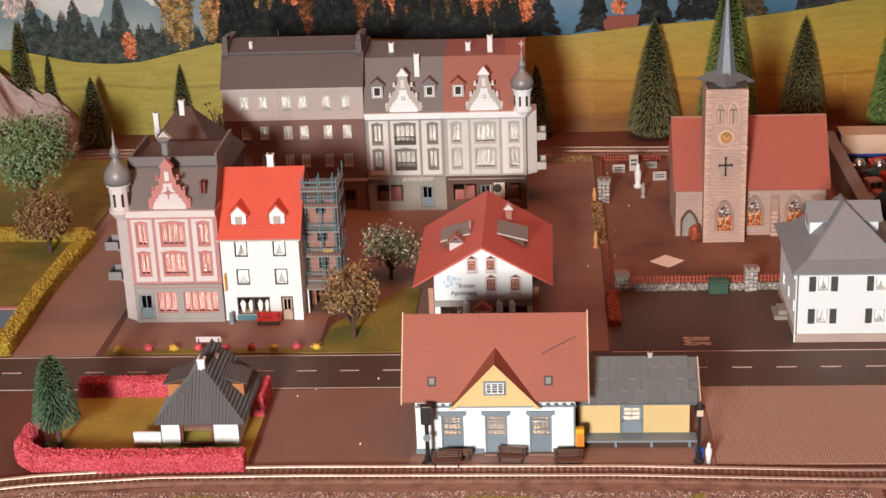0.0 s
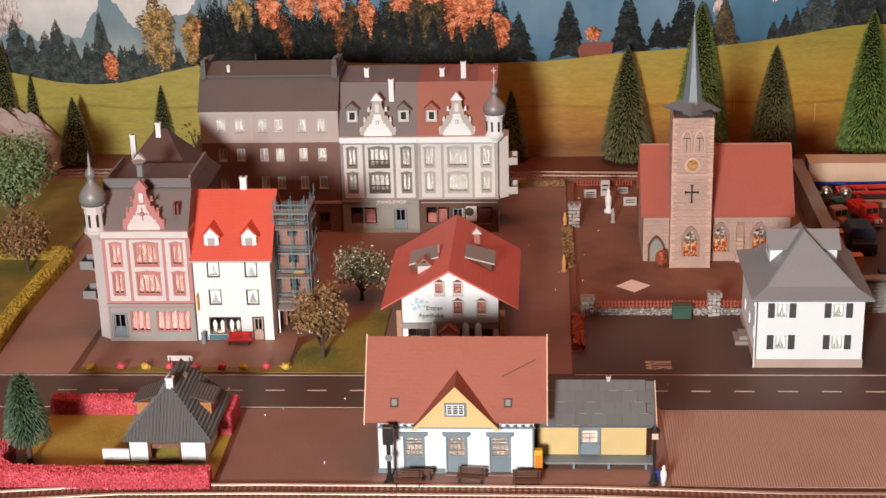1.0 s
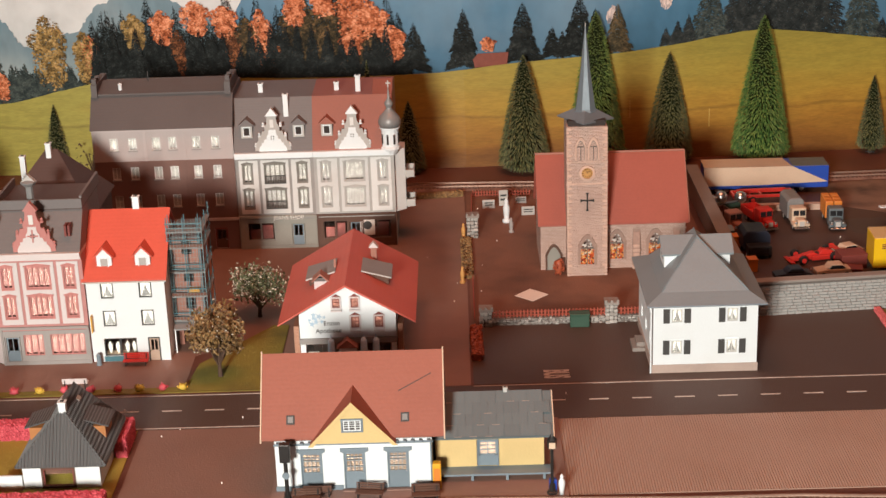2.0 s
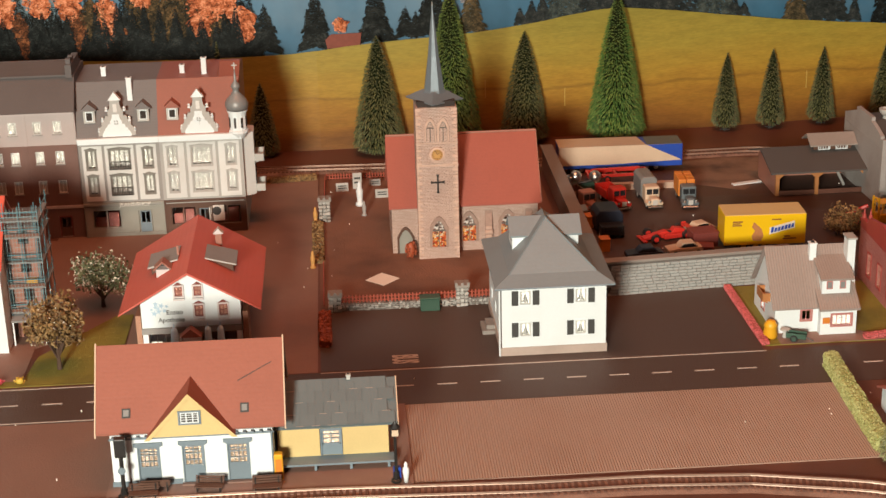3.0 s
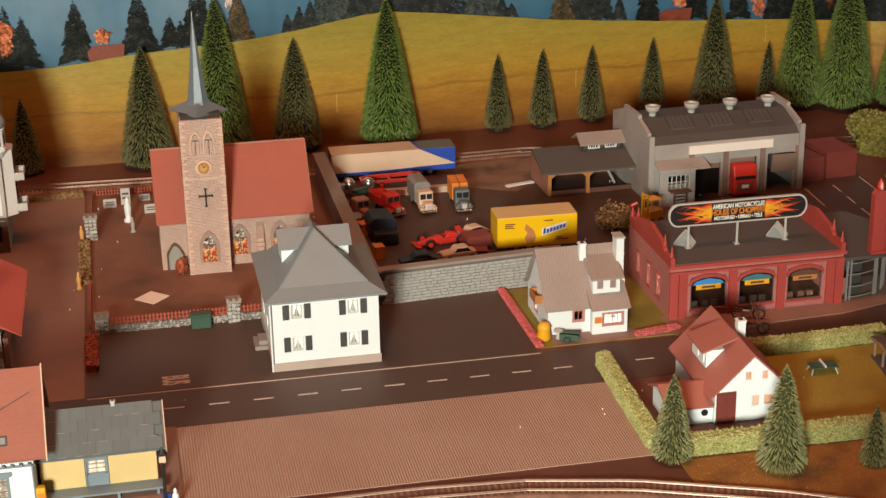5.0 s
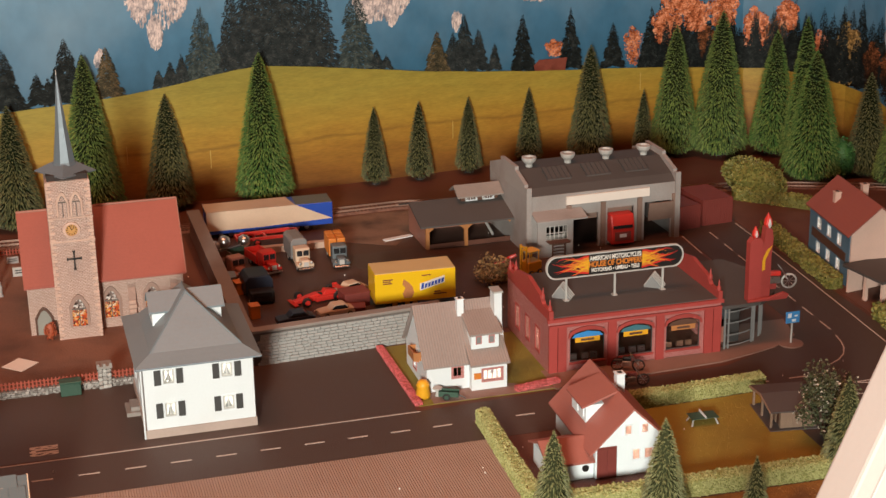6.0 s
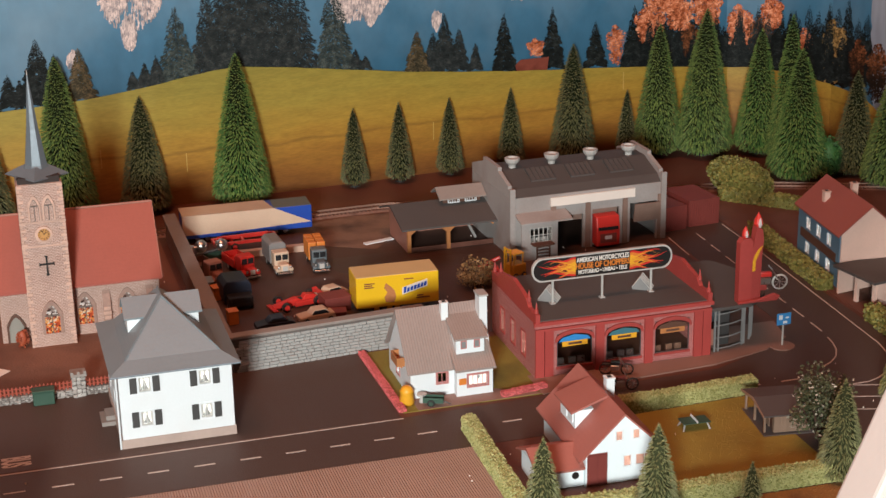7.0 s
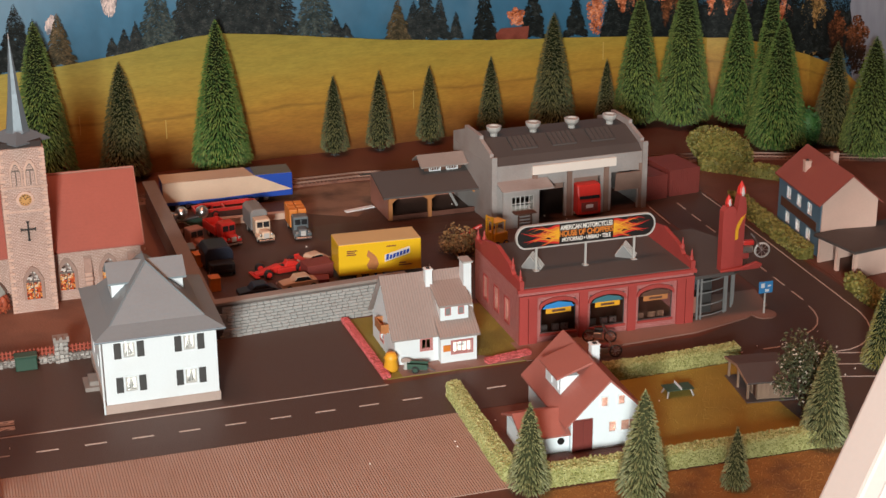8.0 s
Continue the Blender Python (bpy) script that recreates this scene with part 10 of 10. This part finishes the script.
def forklift():
    f = thing("forklift", 54.3, 35.2, 0.05, 20, "amber toy forklift beside the workshop", "forklift")
    part("body", bevelled(boxes((-1.0, 1.2, -0.9, 0.9, 0.4, 1.9)), 0.15, 2), "amber", f)
    part("mast", boxes((-1.3, -1.1, -0.7, -0.5, 0.1, 4.2), (-1.3, -1.1, 0.5, 0.7, 0.1, 4.2), (-1.3, -1.1, -0.49, 0.49, 3.9, 4.1)), "amber", f)
    part("guard", boxes((-0.8, -0.7, -0.8, -0.7, 1.9, 3.3), (0.7, 0.8, -0.8, -0.7, 1.9, 3.3), (-0.8, -0.7, 0.7, 0.8, 1.9, 3.3), (0.7, 0.8, 0.7, 0.8, 1.9, 3.3), (-0.9, 0.9, -0.85, 0.85, 3.3, 3.42)), "amber", f)
    part("fork", boxes((-2.6, -1.3, -0.5, -0.3, 0.12, 0.22), (-2.6, -1.3, 0.3, 0.5, 0.12, 0.22)), "darkgrey", f)
    for x in (-0.6, 0.8):
        for s in (-1, 1):
            wheel(f, x, s * 0.9, 0.4, 0.3, "amber", "y")
    r = thing("toy_loader", 50.6, 35.8, 0.05, -10, "red toy loader with a raised arm", "loader")
    part("body", bevelled(boxes((-1.6, 1.6, -0.8, 0.8, 0.4, 1.6)), 0.2, 2), "red", r)
    part("arm", tube(bmesh.new(), (-1.2, 0, 1.4), (1.8, 0, 2.8), 0.25, seg=8), "red", r)
    for x in (-1, 1):
        for s in (-1, 1):
            wheel(r, x, s * 0.8, 0.5, 0.35, "red", "y")


forklift()


def modern_cab():
    t = thing("toy_tractor_unit", 70.0, 43.0, 0.02, 0, "red modern toy lorry cab in the hall gate", "lorry")
    part("body", bevelled(prism(bmesh.new(), [(-1.4, 0.4), (-1.4, 3.0), (-1.0, 4.6), (2.0, 4.6), (2.0, 0.4)], "x", -1.7, 1.7), 0.2, 2), "red", t)
    part("windscreen", prism(bmesh.new(), [(-1.48, 2.7), (-1.1, 4.1), (-1.05, 4.1), (-1.42, 2.7)], "x", -1.45, 1.45), "glass_dark", t)
    part("grille", boxes((-1.2, 1.2, -1.46, -1.38, 0.9, 2.2)), "oxide", t)
    part("mark", boxes((-0.5, 0.5, -1.5, -1.465, 1.4, 1.9)), "white", t)
    for s in (-1, 1):
        wheel(t, s * 1.5, 0.0, 0.6)


modern_cab()


def container(x, y, rz, w, d, h, label):
    c = thing("shipping_container", x, y, 0.05, rz, label, "container", "containers")
    part("body", boxes((0, w, 0, d, 0, h)), "oxide", c)
    rb = bmesh.new()
    for i in range(int(w / 0.35)):
        box(rb, 0.1 + i * 0.35, 0.28 + i * 0.35, -0.08, -0.005, 0.2, h - 0.2)
    part("corrugation", rb, "oxide", c)
    part("corner_frame", boxes((-0.06, 0.2, -0.1, -0.085, 0, h), (w - 0.2, w + 0.06, -0.1, -0.085, 0, h), (0.2, w - 0.2, -0.1, -0.085, h - 0.2, h), (0.2, w - 0.2, -0.1, -0.085, 0, 0.2)), "oxide", c)


container(80.0, 45.4, 10, 3.6, 6.4, 3.5, "oxide red shipping container beside the hall")
container(84.2, 46.4, 6, 4.8, 7, 3.8, "large oxide red shipping container beside the hall")
g = thing("white_plank", 39.0, 54.0, 0.05, 14, "white plank lying in the yard", "plank")
part("board", boxes((0, 4.4, 0, 0.8, 0, 0.18)), "white", g)
flock("scrub", [(-33.5, 64.4), (-27, 64.9), (-20.6, 65.6)], 0.9, 0.75, "leaf_brown", 33, "low dark brown brushwood along the square's rear", "scrub", "", 0.2, 90)


def motorcycle(x, y, z, rz, body, label, size=1.0):
    m = thing("toy_motorcycle", x, y, z, rz, label, "motorcycle", "toy motorcycles")
    m.scale = (size, size, size)
    for xx in (-1.1, 1.3):
        bm = bmesh.new()
        rings = [[bm.verts.new((xx + (0.64 + 0.10 * math.cos(b)) * math.cos(a), 0.12 * math.sin(b), 0.74 + (0.64 + 0.10 * math.cos(b)) * math.sin(a))) for b in (0, 2.09, 4.19)] for a in [i * 0.3927 for i in range(16)]]
        for i in range(16):
            for j in range(3):
                bm.faces.new((rings[i][j], rings[(i + 1) % 16][j], rings[(i + 1) % 16][(j + 1) % 3], rings[i][(j + 1) % 3]))
        w = part("wheel", bm, "black" if body != "red" else "palegrey", m)
        sp = bmesh.new()
        for i in range(4):
            a = i * 0.785
            tube(sp, (xx - 0.6 * math.cos(a), 0, 0.74 - 0.6 * math.sin(a)), (xx + 0.6 * math.cos(a), 0, 0.74 + 0.6 * math.sin(a)), 0.03, seg=4)
        part("spokes", sp, "chrome", w)
    part("tank", bevelled(boxes((-0.5, 0.5, -0.25, 0.25, 1.3, 1.75)), 0.12, 2), body, m)
    part("engine", bevelled(boxes((-0.6, 0.4, -0.3, 0.3, 0.6, 1.25)), 0.08, 1), "chrome", m)
    part("seat", bevelled(boxes((-1.5, -0.5, -0.25, 0.25, 1.2, 1.45)), 0.08, 1), "black", m)
    fk = bmesh.new()
    tube(fk, (1.3, 0.15, 0.74), (0.5, 0.15, 2.0), 0.06, seg=6)
    tube(fk, (1.3, -0.15, 0.74), (0.5, -0.15, 2.0), 0.06, seg=6)
    tube(fk, (0.4, -0.6, 2.1), (0.4, 0.6, 2.1), 0.06, seg=6)
    part("fork", fk, "chrome", m)


motorcycle(54.4, 1.2, 0.06, -22, "black", "black and red toy motorcycle on the road")
motorcycle(53.3, -3.0, 0.06, -8, "oxide", "dark red toy motorcycle on the road")
motorcycle(74.1, 4.3, 6.63, -12, "red", "red and chrome toy motorcycle on the porch roof sign", 1.3)
g = thing("yellow_bin", 30.3, 1.2, 0.1, 20, "yellow rounded bin before the cottage", "bin")
part("body", lathe(bmesh.new(), [(0.75, 0), (0.85, 0.3), (0.7, 1.3), (0.8, 1.5), (0.5, 2.0), (0.1, 2.1)], 0, 0, 12), "amber", g, smooth=True)
g = thing("stone_basin", 31.9, 1.0, 0.1, 0, "pale round stone basin before the cottage", "basin")
part("bowl", lathe(bmesh.new(), [(0.3, 0), (0.2, 0.7), (0.55, 0.9), (0.55, 1.05), (0.35, 1.06)], 0, 0, 12), "palegrey", g)

# crumbs of plaster on the ground
q = random.Random(8)
crumbs = bmesh.new()
for _ in range(70):
    x, y = q.uniform(-60, 80), q.choice((q.uniform(-26, -2), q.uniform(18, 60)))
    s = q.uniform(0.05, 0.14)
    box(crumbs, x, x + s, y, y + s, 0.05, 0.05 + s * 0.7 + 0.1)
tagged(part("plaster_crumbs", crumbs, "paper"), "tiny pale crumbs scattered on the ground", "crumbs", kind="stuff")

g = thing("hand_cart", 32.9, -0.1, 0.14, -24, "dark green hand cart before the cottage", "cart")
part("bed", boxes((-1.1, 1.1, -0.5, 0.5, 0.4, 0.55), (-1.1, 1.1, -0.5, -0.42, 0.55, 1.0), (-1.1, 1.1, 0.42, 0.5, 0.55, 1.0), (-1.1, -1.02, -0.42, 0.42, 0.55, 1.0)), "green", g)
part("shaft", tube(bmesh.new(), (1.1, 0, 0.5), (1.9, 0, 0.15), 0.07, seg=6), "darkgrey", g)
for s in (-1, 1):
    wheel(g, -0.2, s * 0.6, 0.4, 0.12, "green", "y")
